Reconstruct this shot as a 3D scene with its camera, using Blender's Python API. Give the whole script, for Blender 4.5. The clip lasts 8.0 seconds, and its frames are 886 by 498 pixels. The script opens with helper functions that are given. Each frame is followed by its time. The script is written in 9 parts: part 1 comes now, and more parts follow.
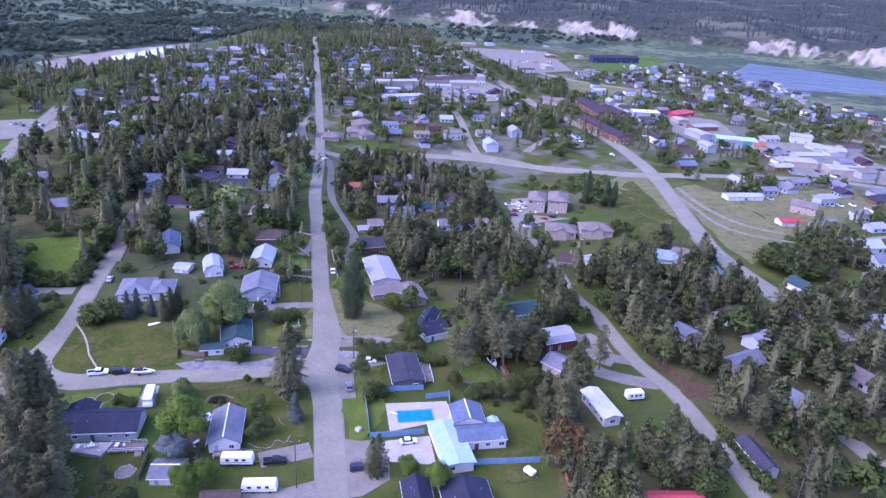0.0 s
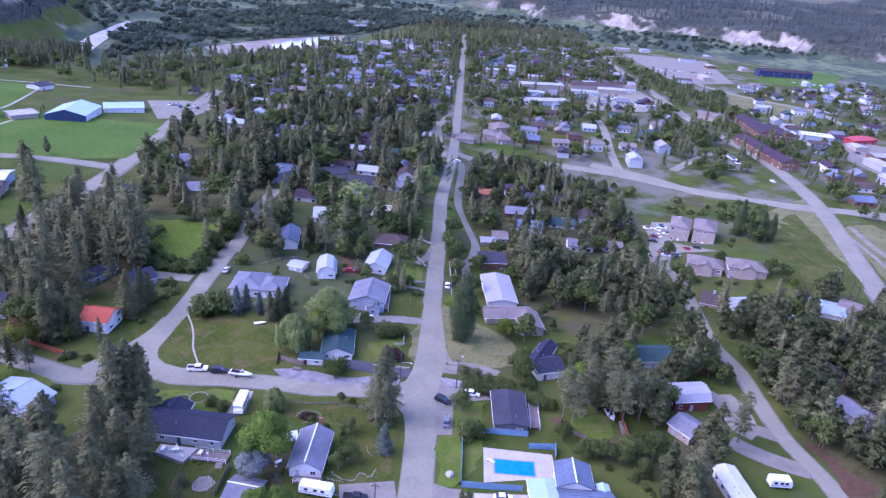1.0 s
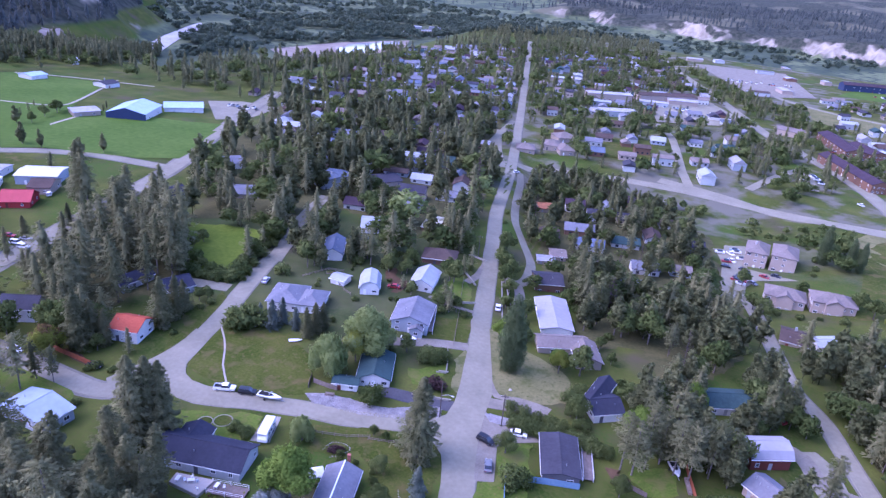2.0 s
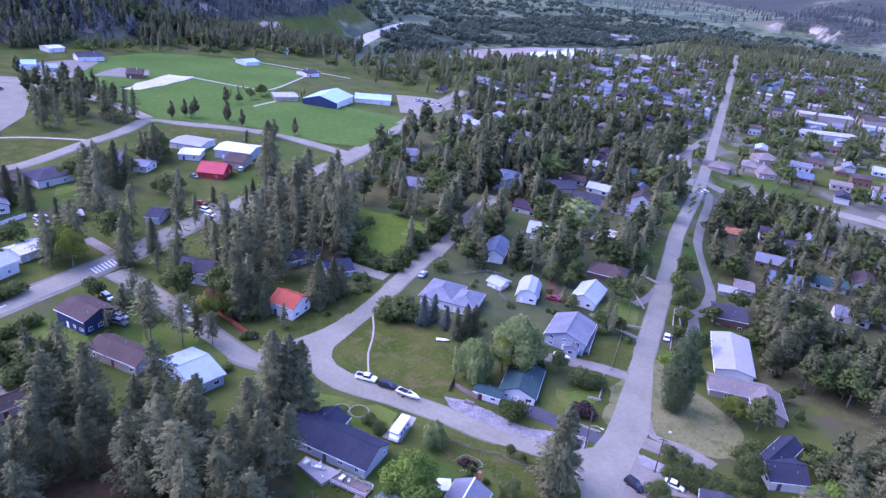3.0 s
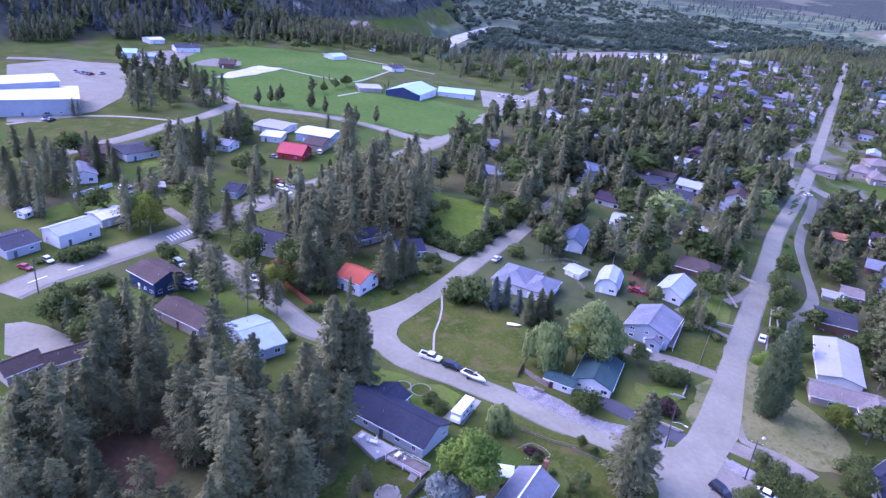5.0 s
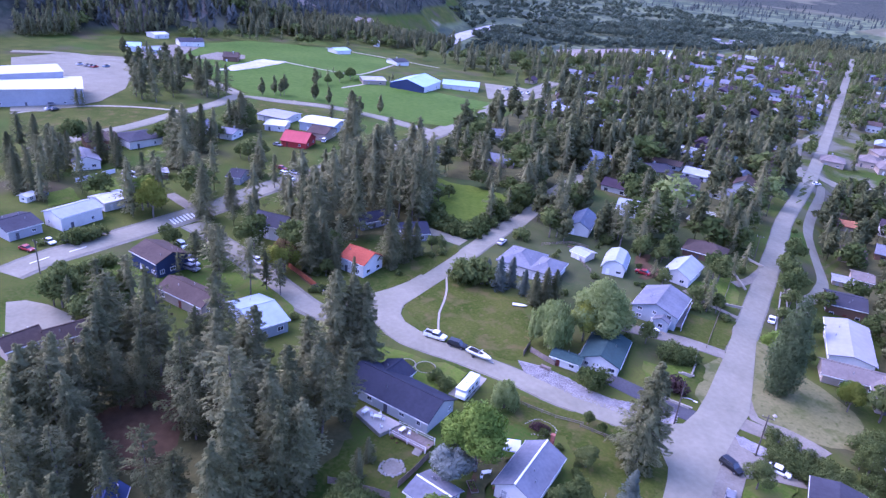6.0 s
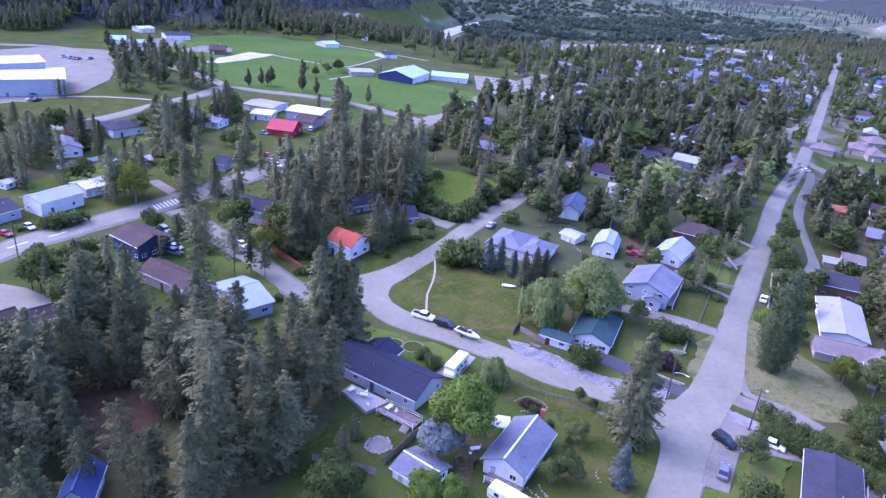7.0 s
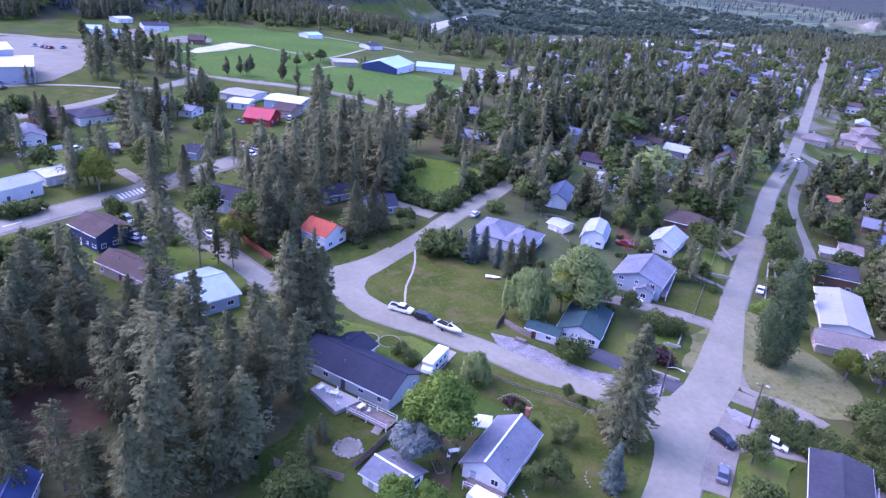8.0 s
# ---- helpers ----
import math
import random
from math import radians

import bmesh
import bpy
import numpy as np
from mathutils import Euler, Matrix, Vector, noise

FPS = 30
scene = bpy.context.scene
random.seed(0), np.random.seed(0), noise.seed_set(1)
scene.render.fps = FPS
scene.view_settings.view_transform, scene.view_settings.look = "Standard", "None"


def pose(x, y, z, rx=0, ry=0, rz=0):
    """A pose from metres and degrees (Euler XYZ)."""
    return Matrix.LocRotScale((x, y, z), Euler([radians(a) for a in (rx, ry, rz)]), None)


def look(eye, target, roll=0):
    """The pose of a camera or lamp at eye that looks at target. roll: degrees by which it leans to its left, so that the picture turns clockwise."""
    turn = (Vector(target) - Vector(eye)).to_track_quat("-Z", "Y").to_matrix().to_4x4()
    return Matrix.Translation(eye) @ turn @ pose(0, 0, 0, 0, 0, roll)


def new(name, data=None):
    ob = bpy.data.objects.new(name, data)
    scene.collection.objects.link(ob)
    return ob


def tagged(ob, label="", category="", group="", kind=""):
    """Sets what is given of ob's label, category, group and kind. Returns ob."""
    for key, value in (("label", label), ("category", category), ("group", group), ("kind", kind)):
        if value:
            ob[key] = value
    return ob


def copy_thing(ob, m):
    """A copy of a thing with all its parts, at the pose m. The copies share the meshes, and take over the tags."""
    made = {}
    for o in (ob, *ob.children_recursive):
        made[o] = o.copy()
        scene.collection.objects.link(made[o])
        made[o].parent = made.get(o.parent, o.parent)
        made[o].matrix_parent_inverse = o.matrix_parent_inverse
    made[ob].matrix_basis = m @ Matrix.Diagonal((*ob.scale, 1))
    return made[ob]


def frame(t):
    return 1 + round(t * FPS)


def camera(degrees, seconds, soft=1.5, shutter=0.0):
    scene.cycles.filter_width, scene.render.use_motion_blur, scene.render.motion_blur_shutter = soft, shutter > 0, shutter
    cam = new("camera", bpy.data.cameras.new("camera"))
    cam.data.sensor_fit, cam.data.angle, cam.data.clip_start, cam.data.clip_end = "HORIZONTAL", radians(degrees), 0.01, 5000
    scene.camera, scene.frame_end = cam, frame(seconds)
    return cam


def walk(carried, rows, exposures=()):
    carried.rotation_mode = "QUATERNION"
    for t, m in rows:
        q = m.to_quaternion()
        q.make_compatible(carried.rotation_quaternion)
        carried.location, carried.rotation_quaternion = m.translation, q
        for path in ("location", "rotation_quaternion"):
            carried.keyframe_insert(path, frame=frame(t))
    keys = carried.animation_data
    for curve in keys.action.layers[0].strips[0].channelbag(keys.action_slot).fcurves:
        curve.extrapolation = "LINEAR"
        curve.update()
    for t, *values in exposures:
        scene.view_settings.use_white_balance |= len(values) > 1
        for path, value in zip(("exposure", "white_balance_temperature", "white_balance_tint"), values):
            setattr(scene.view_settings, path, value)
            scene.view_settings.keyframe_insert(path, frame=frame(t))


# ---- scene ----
cam = camera(66.0, 8.0, soft=1.35)
PATH = [
    (0, (1.561, -1.268, 115.424), (1.564, 0.578, 114.654), 3.3),
    (0.5, (1.95, 8.94, 114.782), (1.759, 10.77, 113.997), 4.1),
    (1, (2.179, 19.981, 114.455), (1.809, 21.778, 113.66), 4.7),
    (1.2, (1.85, 24.164, 114.178), (1.473, 25.961, 113.385), 4.8),
    (2.3, (-0.938, 41.952, 109.61), (-1.579, 43.672, 108.815), 5.2),
    (2.5, (-1.55, 44.536, 108.317), (-2.273, 46.221, 107.518), 5.3),
    (3, (-2.871, 49.479, 105.573), (-3.848, 51.022, 104.759), 5.7),
    (3.5, (-3.493, 52.916, 102.815), (-4.597, 54.368, 101.996), 5.8),
    (4, (-4.098, 54.914, 99.759), (-5.235, 56.343, 98.944), 5.7),
    (4.5, (-4.365, 55.506, 96.759), (-5.519, 56.924, 95.947), 5.6),
    (6, (-3.483, 55.458, 87.486), (-4.661, 56.859, 86.68), 5.2),
    (6.5, (-3.526, 55.939, 84.451), (-4.693, 57.351, 83.649), 5.0),
    (7, (-2.757, 56.892, 81.72), (-3.917, 58.309, 80.916), 5.0),
    (7.5, (-3.275, 59.91, 78.829), (-4.424, 61.335, 78.023), 5.1),
    (8, (-6.244, 65.134, 75.753), (-7.379, 66.57, 74.946), 5.2),
]
walk(cam, [(t, look(eye, target, roll)) for t, eye, target, roll in PATH], [(0, 1.78, 5020, 52), (3.5, 1.96, 4930, 55), (8, 2.06, 4930, 55)])

# ---- light: an overcast evening sky with a weak, wide sun ----
world = bpy.data.worlds.new("sky")
scene.world = world
world.use_nodes = True
wn = world.node_tree.nodes
sky = wn.new("ShaderNodeTexSky")
sky.sky_type = "NISHITA"
sky.sun_disc = False
sky.sun_elevation, sky.sun_rotation = radians(38), radians(250)
sky.air_density, sky.dust_density, sky.ozone_density = 1.0, 2.0, 1.5
wn["Background"].inputs[1].default_value = 0.15
world.node_tree.links.new(sky.outputs[0], wn["Background"].inputs[0])
sun = new("sun", bpy.data.lights.new("sun", "SUN"))
sun.data.energy, sun.data.angle, sun.data.color = 0.7, radians(60), (1.0, 0.95, 0.9)
sun.matrix_world = look((0, 0, 100), (60, 40, 0))

# ---- materials ----
MATS = {}


def material(name, low, high, grain=1.0, rough=0.85, metal=0.0, bump=0.0, broad=0.0, per_object=0.0, spec=0.12, bands=0.0, band_axis=2, leaf=0.0, spots=None):
    """A surface whose colour runs between two tones by noise at two scales; bands: courses of that pitch in metres."""
    m = bpy.data.materials.new(name)
    m.use_nodes = True
    n, l = m.node_tree.nodes, m.node_tree.links
    p = n["Principled BSDF"]
    p.inputs["Roughness"].default_value, p.inputs["Metallic"].default_value = rough, metal
    p.inputs["Specular IOR Level"].default_value = spec
    geo = n.new("ShaderNodeTexCoord" if bands else "ShaderNodeNewGeometry")
    where = geo.outputs["Object"] if bands else geo.outputs["Position"]
    fine = n.new("ShaderNodeTexNoise")
    fine.inputs["Scale"].default_value, fine.inputs["Detail"].default_value = 1.0 / grain, 6
    l.new(where, fine.inputs["Vector"])
    value = fine.outputs["Fac"]
    if broad:
        wide = n.new("ShaderNodeTexNoise")
        wide.inputs["Scale"].default_value, wide.inputs["Detail"].default_value = 1.0 / broad, 3
        l.new(where, wide.inputs["Vector"])
        mix = n.new("ShaderNodeMix")
        mix.inputs["Factor"].default_value = 0.55
        l.new(value, mix.inputs["A"])
        l.new(wide.outputs["Fac"], mix.inputs["B"])
        value = mix.outputs["Result"]
    stretch = n.new("ShaderNodeMapRange")
    stretch.inputs["From Min"].default_value, stretch.inputs["From Max"].default_value = 0.3, 0.7
    l.new(value, stretch.inputs["Value"])
    value = stretch.outputs["Result"]
    if per_object:
        info = n.new("ShaderNodeObjectInfo")
        more = n.new("ShaderNodeMath")
        more.operation = "MULTIPLY_ADD"
        l.new(info.outputs["Random"], more.inputs[0])
        more.inputs[1].default_value = per_object
        l.new(value, more.inputs[2])
        less = n.new("ShaderNodeMath")
        less.operation = "SUBTRACT"
        l.new(more.outputs[0], less.inputs[0])
        less.inputs[1].default_value = per_object / 2
        value = less.outputs[0]
    ramp = n.new("ShaderNodeMix")
    ramp.data_type = "RGBA"
    ramp.inputs["A"].default_value, ramp.inputs["B"].default_value = (*low, 1), (*high, 1)
    l.new(value, ramp.inputs["Factor"])
    colour = ramp.outputs["Result"]
    if spots:
        # worn or drier spots of another colour, at two sizes
        for size, a, b in ((5.0, 0.53, 0.66), (1.3, 0.56, 0.70)):
            dry = n.new("ShaderNodeTexNoise")
            dry.inputs["Scale"].default_value, dry.inputs["Detail"].default_value = 1.0 / size, 4
            l.new(where, dry.inputs["Vector"])
            part_of = n.new("ShaderNodeMapRange")
            part_of.inputs["From Min"].default_value, part_of.inputs["From Max"].default_value, part_of.inputs["To Max"].default_value = a, b, 0.75
            l.new(dry.outputs["Fac"], part_of.inputs["Value"])
            over = n.new("ShaderNodeMix")
            over.data_type = "RGBA"
            l.new(part_of.outputs["Result"], over.inputs["Factor"])
            l.new(colour, over.inputs["A"])
            over.inputs["B"].default_value = (*spots, 1)
            colour = over.outputs["Result"]
    l.new(colour, p.inputs["Base Color"])
    height = fine.outputs["Fac"]
    if bands:
        axes = n.new("ShaderNodeSeparateXYZ")
        l.new(where, axes.inputs[0])
        saw = n.new("ShaderNodeMath")
        saw.operation = "MODULO"
        l.new(axes.outputs[band_axis], saw.inputs[0])
        saw.inputs[1].default_value = bands
        height = saw.outputs[0]
    if bump:
        b = n.new("ShaderNodeBump")
        b.inputs["Strength"].default_value, b.inputs["Distance"].default_value = bump, bands or grain * 0.3
        l.new(height, b.inputs["Height"])
        l.new(b.outputs[0], p.inputs["Normal"])
    if leaf:
        # thin leaves let part of the light through
        t = n.new("ShaderNodeBsdfTranslucent")
        l.new(ramp.outputs["Result"], t.inputs["Color"])
        mix = n.new("ShaderNodeMixShader")
        mix.inputs[0].default_value = leaf
        l.new(p.outputs[0], mix.inputs[1])
        l.new(t.outputs[0], mix.inputs[2])
        l.new(mix.outputs[0], n["Material Output"].inputs["Surface"])
    MATS[name] = m
    return m


material("asphalt", (0.166, 0.158, 0.110), (0.246, 0.233, 0.166), 1.2, 0.92, broad=9, spec=0.12)
material("asphalt_dark", (0.05, 0.05, 0.055), (0.085, 0.085, 0.09), 0.5, 0.9, broad=6)
material("gravel", (0.135, 0.122, 0.092), (0.24, 0.22, 0.172), 0.4, 0.95, bump=0.3, broad=4)
material("gravel_pale", (0.27, 0.26, 0.24), (0.52, 0.50, 0.46), 4, 0.95, broad=25)
material("gravel_path", (0.24, 0.22, 0.17), (0.36, 0.33, 0.26), 0.5, 0.95, broad=3)
material("rubble", (0.13, 0.125, 0.12), (0.34, 0.33, 0.32), 0.7, 0.95, bump=0.6, broad=3)
material("rock_pale", (0.15, 0.14, 0.13), (0.37, 0.35, 0.325), 0.35, 0.9, broad=2)
material("concrete", (0.21, 0.198, 0.158), (0.31, 0.292, 0.238), 0.8, 0.9, broad=5)
material("concrete_warm", (0.31, 0.28, 0.23), (0.43, 0.395, 0.335), 0.8, 0.9, broad=4)
material("grass_field", (0.025, 0.048, 0.005), (0.086, 0.093, 0.019), 0.6, 0.95, bump=0.3, broad=11, spots=(0.104, 0.086, 0.032), spec=0.06)
material("grass_rich", (0.057, 0.100, 0.009), (0.148, 0.187, 0.025), 1.5, 0.95, bump=0.4, broad=18, spec=0.06)
material("grass_lush", (0.043, 0.091, 0.012), (0.091, 0.142, 0.026), 3.0, 0.95, broad=40, spec=0.06)
material("grass_lawn", (0.048, 0.086, 0.010), (0.116, 0.154, 0.024), 0.6, 0.95, bump=0.3, broad=8, spots=(0.123, 0.118, 0.035), spec=0.06)
material("grass_dry", (0.104, 0.109, 0.039), (0.196, 0.178, 0.081), 0.8, 0.95, bump=0.3, broad=10, spots=(0.073, 0.092, 0.024), spec=0.06)
material("forest_floor", (0.043, 0.049, 0.019), (0.110, 0.102, 0.040), 1.2, 0.95, bump=0.3, broad=8, spec=0.06)
material("bare_soil", (0.060, 0.039, 0.022), (0.116, 0.073, 0.042), 1.5, 0.95, bump=0.2, broad=7, spec=0.06)
material("sand", (0.24, 0.21, 0.17), (0.44, 0.40, 0.33), 5, 0.95, broad=30)
material("water", (0.046, 0.056, 0.058), (0.058, 0.070, 0.072), 30, 0.4, spec=0.12, bump=0.5)
# pond water: the reflected sky is painted in as a pale base colour
material("water_painted_sky", (0.30, 0.32, 0.33), (0.45, 0.46, 0.45), 30, 0.12, spec=0.6)
ROOFS = {"navy": (0.030, 0.033, 0.048), "gray": (0.15, 0.155, 0.17), "brown": (0.075, 0.055, 0.045), "green": (0.035, 0.065, 0.062), "blue": (0.105, 0.13, 0.17), "tan": (0.17, 0.145, 0.125), "dark": (0.045, 0.045, 0.055), "orange": (0.28, 0.12, 0.06), "plum": (0.05, 0.035, 0.045)}
for key, c in ROOFS.items():
    material("shingle_" + key, tuple(0.75 * v for v in c), tuple(1.3 * v for v in c), 0.7, 0.9, bump=0.25, broad=5, bands=0.14)
for key, c in {"pale": (0.30, 0.325, 0.335), "white": (0.52, 0.52, 0.50), "cream": (0.42, 0.41, 0.29), "gray": (0.27, 0.27, 0.28), "blue": (0.25, 0.31, 0.37), "sky": (0.32, 0.43, 0.57), "red": (0.36, 0.060, 0.065), "navy": (0.05, 0.07, 0.15)}.items():
    material("metal_" + key, tuple(0.88 * v for v in c), tuple(1.1 * v for v in c), 1.5, 0.58, bump=0.15, broad=6, bands=0.4, band_axis=0)
material("tile_red", (0.26, 0.055, 0.030), (0.42, 0.105, 0.058), 0.5, 0.85, bump=0.4, broad=3, bands=0.3)
material("flat_gray", (0.24, 0.24, 0.25), (0.38, 0.38, 0.39), 2, 0.9, broad=8)
for key, c in {"white": (0.63, 0.62, 0.58), "pale": (0.44, 0.46, 0.45), "tan": (0.36, 0.30, 0.24), "blue": (0.34, 0.38, 0.41), "brown": (0.17, 0.10, 0.065), "gray": (0.34, 0.35, 0.36), "dark": (0.10, 0.10, 0.11), "navy": (0.035, 0.05, 0.10), "teal": (0.12, 0.27, 0.27), "red": (0.38, 0.05, 0.045), "red_brown": (0.16, 0.05, 0.035)}.items():
    material("siding_" + key, tuple(0.86 * v for v in c), tuple(1.05 * v for v in c), 0.8, 0.75, bump=0.35, broad=4, bands=0.2)
material("trim_white", (0.70, 0.70, 0.69), (0.80, 0.80, 0.79), 0.6, 0.6)
material("glass", (0.02, 0.024, 0.03), (0.035, 0.04, 0.05), 3, 0.08, spec=0.7)
material("wood_weathered", (0.13, 0.105, 0.085), (0.26, 0.21, 0.175), 0.5, 0.9, bump=0.3, broad=2)
material("wood_red", (0.22, 0.07, 0.035), (0.34, 0.12, 0.06), 0.5, 0.85, broad=2)
material("fence_blue", (0.11, 0.19, 0.27), (0.19, 0.29, 0.39), 0.6, 0.8, broad=3)
material("brick", (0.20, 0.07, 0.05), (0.32, 0.13, 0.09), 0.3, 0.9, broad=1.2)
material("pole_wood", (0.06, 0.05, 0.045), (0.11, 0.095, 0.08), 0.4, 0.9)
material("steel", (0.35, 0.36, 0.37), (0.45, 0.46, 0.47), 0.5, 0.4, metal=0.8)
material("pool_water", (0.012, 0.17, 0.66), (0.022, 0.23, 0.76), 1.5, 0.05, spec=0.5)
material("tyre", (0.015, 0.015, 0.016), (0.03, 0.03, 0.03), 0.2, 0.9)
material("lamp_glass", (0.6, 0.6, 0.58), (0.7, 0.7, 0.68), 0.3, 0.2)
for key, c in {"white": (0.75, 0.76, 0.77), "black": (0.012, 0.013, 0.016), "blue": (0.16, 0.24, 0.34), "red": (0.26, 0.022, 0.026), "silver": (0.42, 0.43, 0.45), "navy": (0.02, 0.028, 0.05), "grey": (0.16, 0.165, 0.17)}.items():
    material("paint_" + key, c, tuple(1.06 * v for v in c), 2, 0.28, spec=0.5)
material("bark", (0.09, 0.078, 0.066), (0.20, 0.175, 0.155), 0.4, 0.95, bump=0.4)
material("needles", (0.095, 0.108, 0.046), (0.253, 0.255, 0.121), 0.7, 0.9, broad=5, per_object=0.6, spec=0.1, leaf=0.45)
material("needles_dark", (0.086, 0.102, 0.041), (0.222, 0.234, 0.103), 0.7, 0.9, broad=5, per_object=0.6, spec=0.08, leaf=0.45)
material("needles_blue", (0.095, 0.125, 0.092), (0.20, 0.235, 0.18), 1.0, 0.9, broad=4, per_object=0.3, spec=0.15, leaf=0.42)
material("needles_bare", (0.085, 0.068, 0.055), (0.16, 0.13, 0.11), 1.0, 0.9, broad=4, per_object=0.4, spec=0.15, leaf=0.42)
material("leaves", (0.066, 0.098, 0.026), (0.165, 0.20, 0.062), 0.7, 0.9, broad=4, per_object=0.6, spec=0.06, leaf=0.45)
material("leaves_bright", (0.10, 0.17, 0.022), (0.22, 0.31, 0.05), 0.9, 0.8, broad=3, per_object=0.2, spec=0.2, leaf=0.42)
material("leaves_willow", (0.165, 0.225, 0.066), (0.32, 0.38, 0.135), 0.9, 0.9, broad=3, per_object=0.2, spec=0.05, leaf=0.5)
material("leaves_silver", (0.19, 0.23, 0.20), (0.38, 0.42, 0.37), 0.9, 0.9, broad=3, spec=0.05, leaf=0.5)
material("leaves_yellow", (0.14, 0.175, 0.025), (0.27, 0.30, 0.055), 0.9, 0.9, broad=3, per_object=0.3, spec=0.05, leaf=0.5)
material("leaves_rust", (0.11, 0.075, 0.03), (0.20, 0.14, 0.05), 0.9, 0.85, broad=3, spec=0.2, leaf=0.42)
material("leaves_poplar", (0.065, 0.10, 0.04), (0.155, 0.195, 0.085), 0.6, 0.85, broad=3, spec=0.08, leaf=0.45)
material("leaves_plum", (0.05, 0.03, 0.03), (0.10, 0.06, 0.05), 0.9, 0.85, broad=3, spec=0.2, leaf=0.42)
material("line_paint", (0.55, 0.55, 0.53), (0.72, 0.72, 0.70), 0.8, 0.8, broad=3)
material("silt_flat", (0.16, 0.13, 0.10), (0.30, 0.26, 0.20), 6, 0.95, broad=35)
material("shoulder", (0.115, 0.112, 0.085), (0.20, 0.19, 0.155), 0.8, 0.95, bump=0.3, broad=4)
# foliage of the far woods: the bluish haze of distance is mixed into both colours
material("leaves_hazed", (0.056, 0.086, 0.056), (0.135, 0.17, 0.105), 6.0, 0.9, broad=60, spec=0.15, leaf=0.4)
material("needles_hazed", (0.040, 0.056, 0.050), (0.10, 0.115, 0.10), 3.0, 0.9, broad=40, spec=0.15, leaf=0.3)
material("cliff", (0.10, 0.088, 0.070), (0.30, 0.26, 0.205), 7, 0.95, bump=0.4, broad=30)


# ---- terrain ----
def smooth(a, b, v):
    s = min(1.0, max(0.0, (v - a) / (b - a)))
    return s * s * (3 - 2 * s)


def ridge_noise(x, y, size):
    return math.sin(x / size + 1.7 * math.sin(y / size * 0.7)) * math.sin(y / size * 0.9 + 0.8 * math.sin(x / size * 1.3))


def terrain(x, y):
    """Height of the ground: a terrace with the town on it, the flood plain beyond, hills round the valley."""
    z = -6.0 * smooth(260, 480, y + 0.25 * x) - 4.0 * smooth(500, 1200, y)
    # a low swell west of the long street, and a hollow along its east side
    d = x + 36 + (y - 198) * 0.215
    z += 3.2 * smooth(160, 232, y) * (1 - smooth(262, 345, y)) * smooth(-14, 26, -d) * (1 - 0.7 * smooth(150, 200, -x))
    z -= 7.0 * smooth(2, 22, d) * smooth(215, 330, y) * (1 - smooth(40, 110, x)) * (1 - smooth(430, 520, y))
    low = max(smooth(1280, 1500, y + 0.35 * x), smooth(330, 430, -x) * smooth(640, 800, y - 0.2 * x), smooth(330, 420, x) * smooth(700, 760, y))
    z -= 20.0 * low
    # the mountain to the west, whose foot bends away up the valley
    foot = -575 - 40 * smooth(400, 700, y) - 0.8 * max(0.0, y - 760)
    west = foot - x - 25 * ridge_noise(x, y, 70)
    if west > 0:
        z += min(0.62 * west, 420.0) * (1 + 0.16 * ridge_noise(x, y, 55) + 0.1 * ridge_noise(x + 90, y, 23))
    # the silt bluffs beyond the river, with a wooded bench behind them
    north = y + 0.62 * max(0.0, x - 200) + 0.8 * min(0.0, x) - 1800 + 75 * ridge_noise(x, y, 95) + 48 * ridge_noise(x, y, 41) + 14 * ridge_noise(x, y, 17)
    bluff = smooth(-520, -250, x)
    z += bluff * (34 + 10 * ridge_noise(x, y, 63)) * smooth(0, 70, north) + bluff * 12 * smooth(150, 700, north) * (1 + ridge_noise(x, y, 160))
    # far ranges that close the valley
    far = math.hypot(x, y) - 2700
    if far > 0:
        z += min(0.06 * far, 130.0) * (0.55 + 0.45 * smooth(-0.3, 0.8, abs(math.atan2(x, max(y, 1.0)) + 0.42) - 0.1)) * (1 + 0.2 * ridge_noise(x, y, 310))
    return z

# ---- builders ----
def add_mesh(name, verts, faces, mat, parent=None, label=""):
    me = bpy.data.meshes.new(name)
    me.from_pydata([tuple(v) for v in verts], [], faces)
    me.materials.append(MATS[mat] if isinstance(mat, str) else mat)
    ob = new(name, me)
    if parent:
        ob.parent = parent
    if label:
        ob["label"] = label
    return ob


def part(name, bm, mat, parent=None, label=""):
    me = bpy.data.meshes.new(name)
    bm.to_mesh(me)
    bm.free()
    me.materials.append(MATS[mat])
    ob = new(name, me)
    if parent:
        ob.parent = parent
    if label:
        ob["label"] = label
    return ob


def box(bm, x0, x1, y0, y1, z0, z1, m=None):
    vs = [bm.verts.new((x, y, z)) for z in (z0, z1) for x, y in ((x0, y0), (x1, y0), (x1, y1), (x0, y1))]
    if m is not None:
        for v in vs:
            v.co = m @ v.co
    for f in ((3, 2, 1, 0), (4, 5, 6, 7), (0, 1, 5, 4), (1, 2, 6, 5), (2, 3, 7, 6), (3, 0, 4, 7)):
        bm.faces.new([vs[i] for i in f])
    return vs


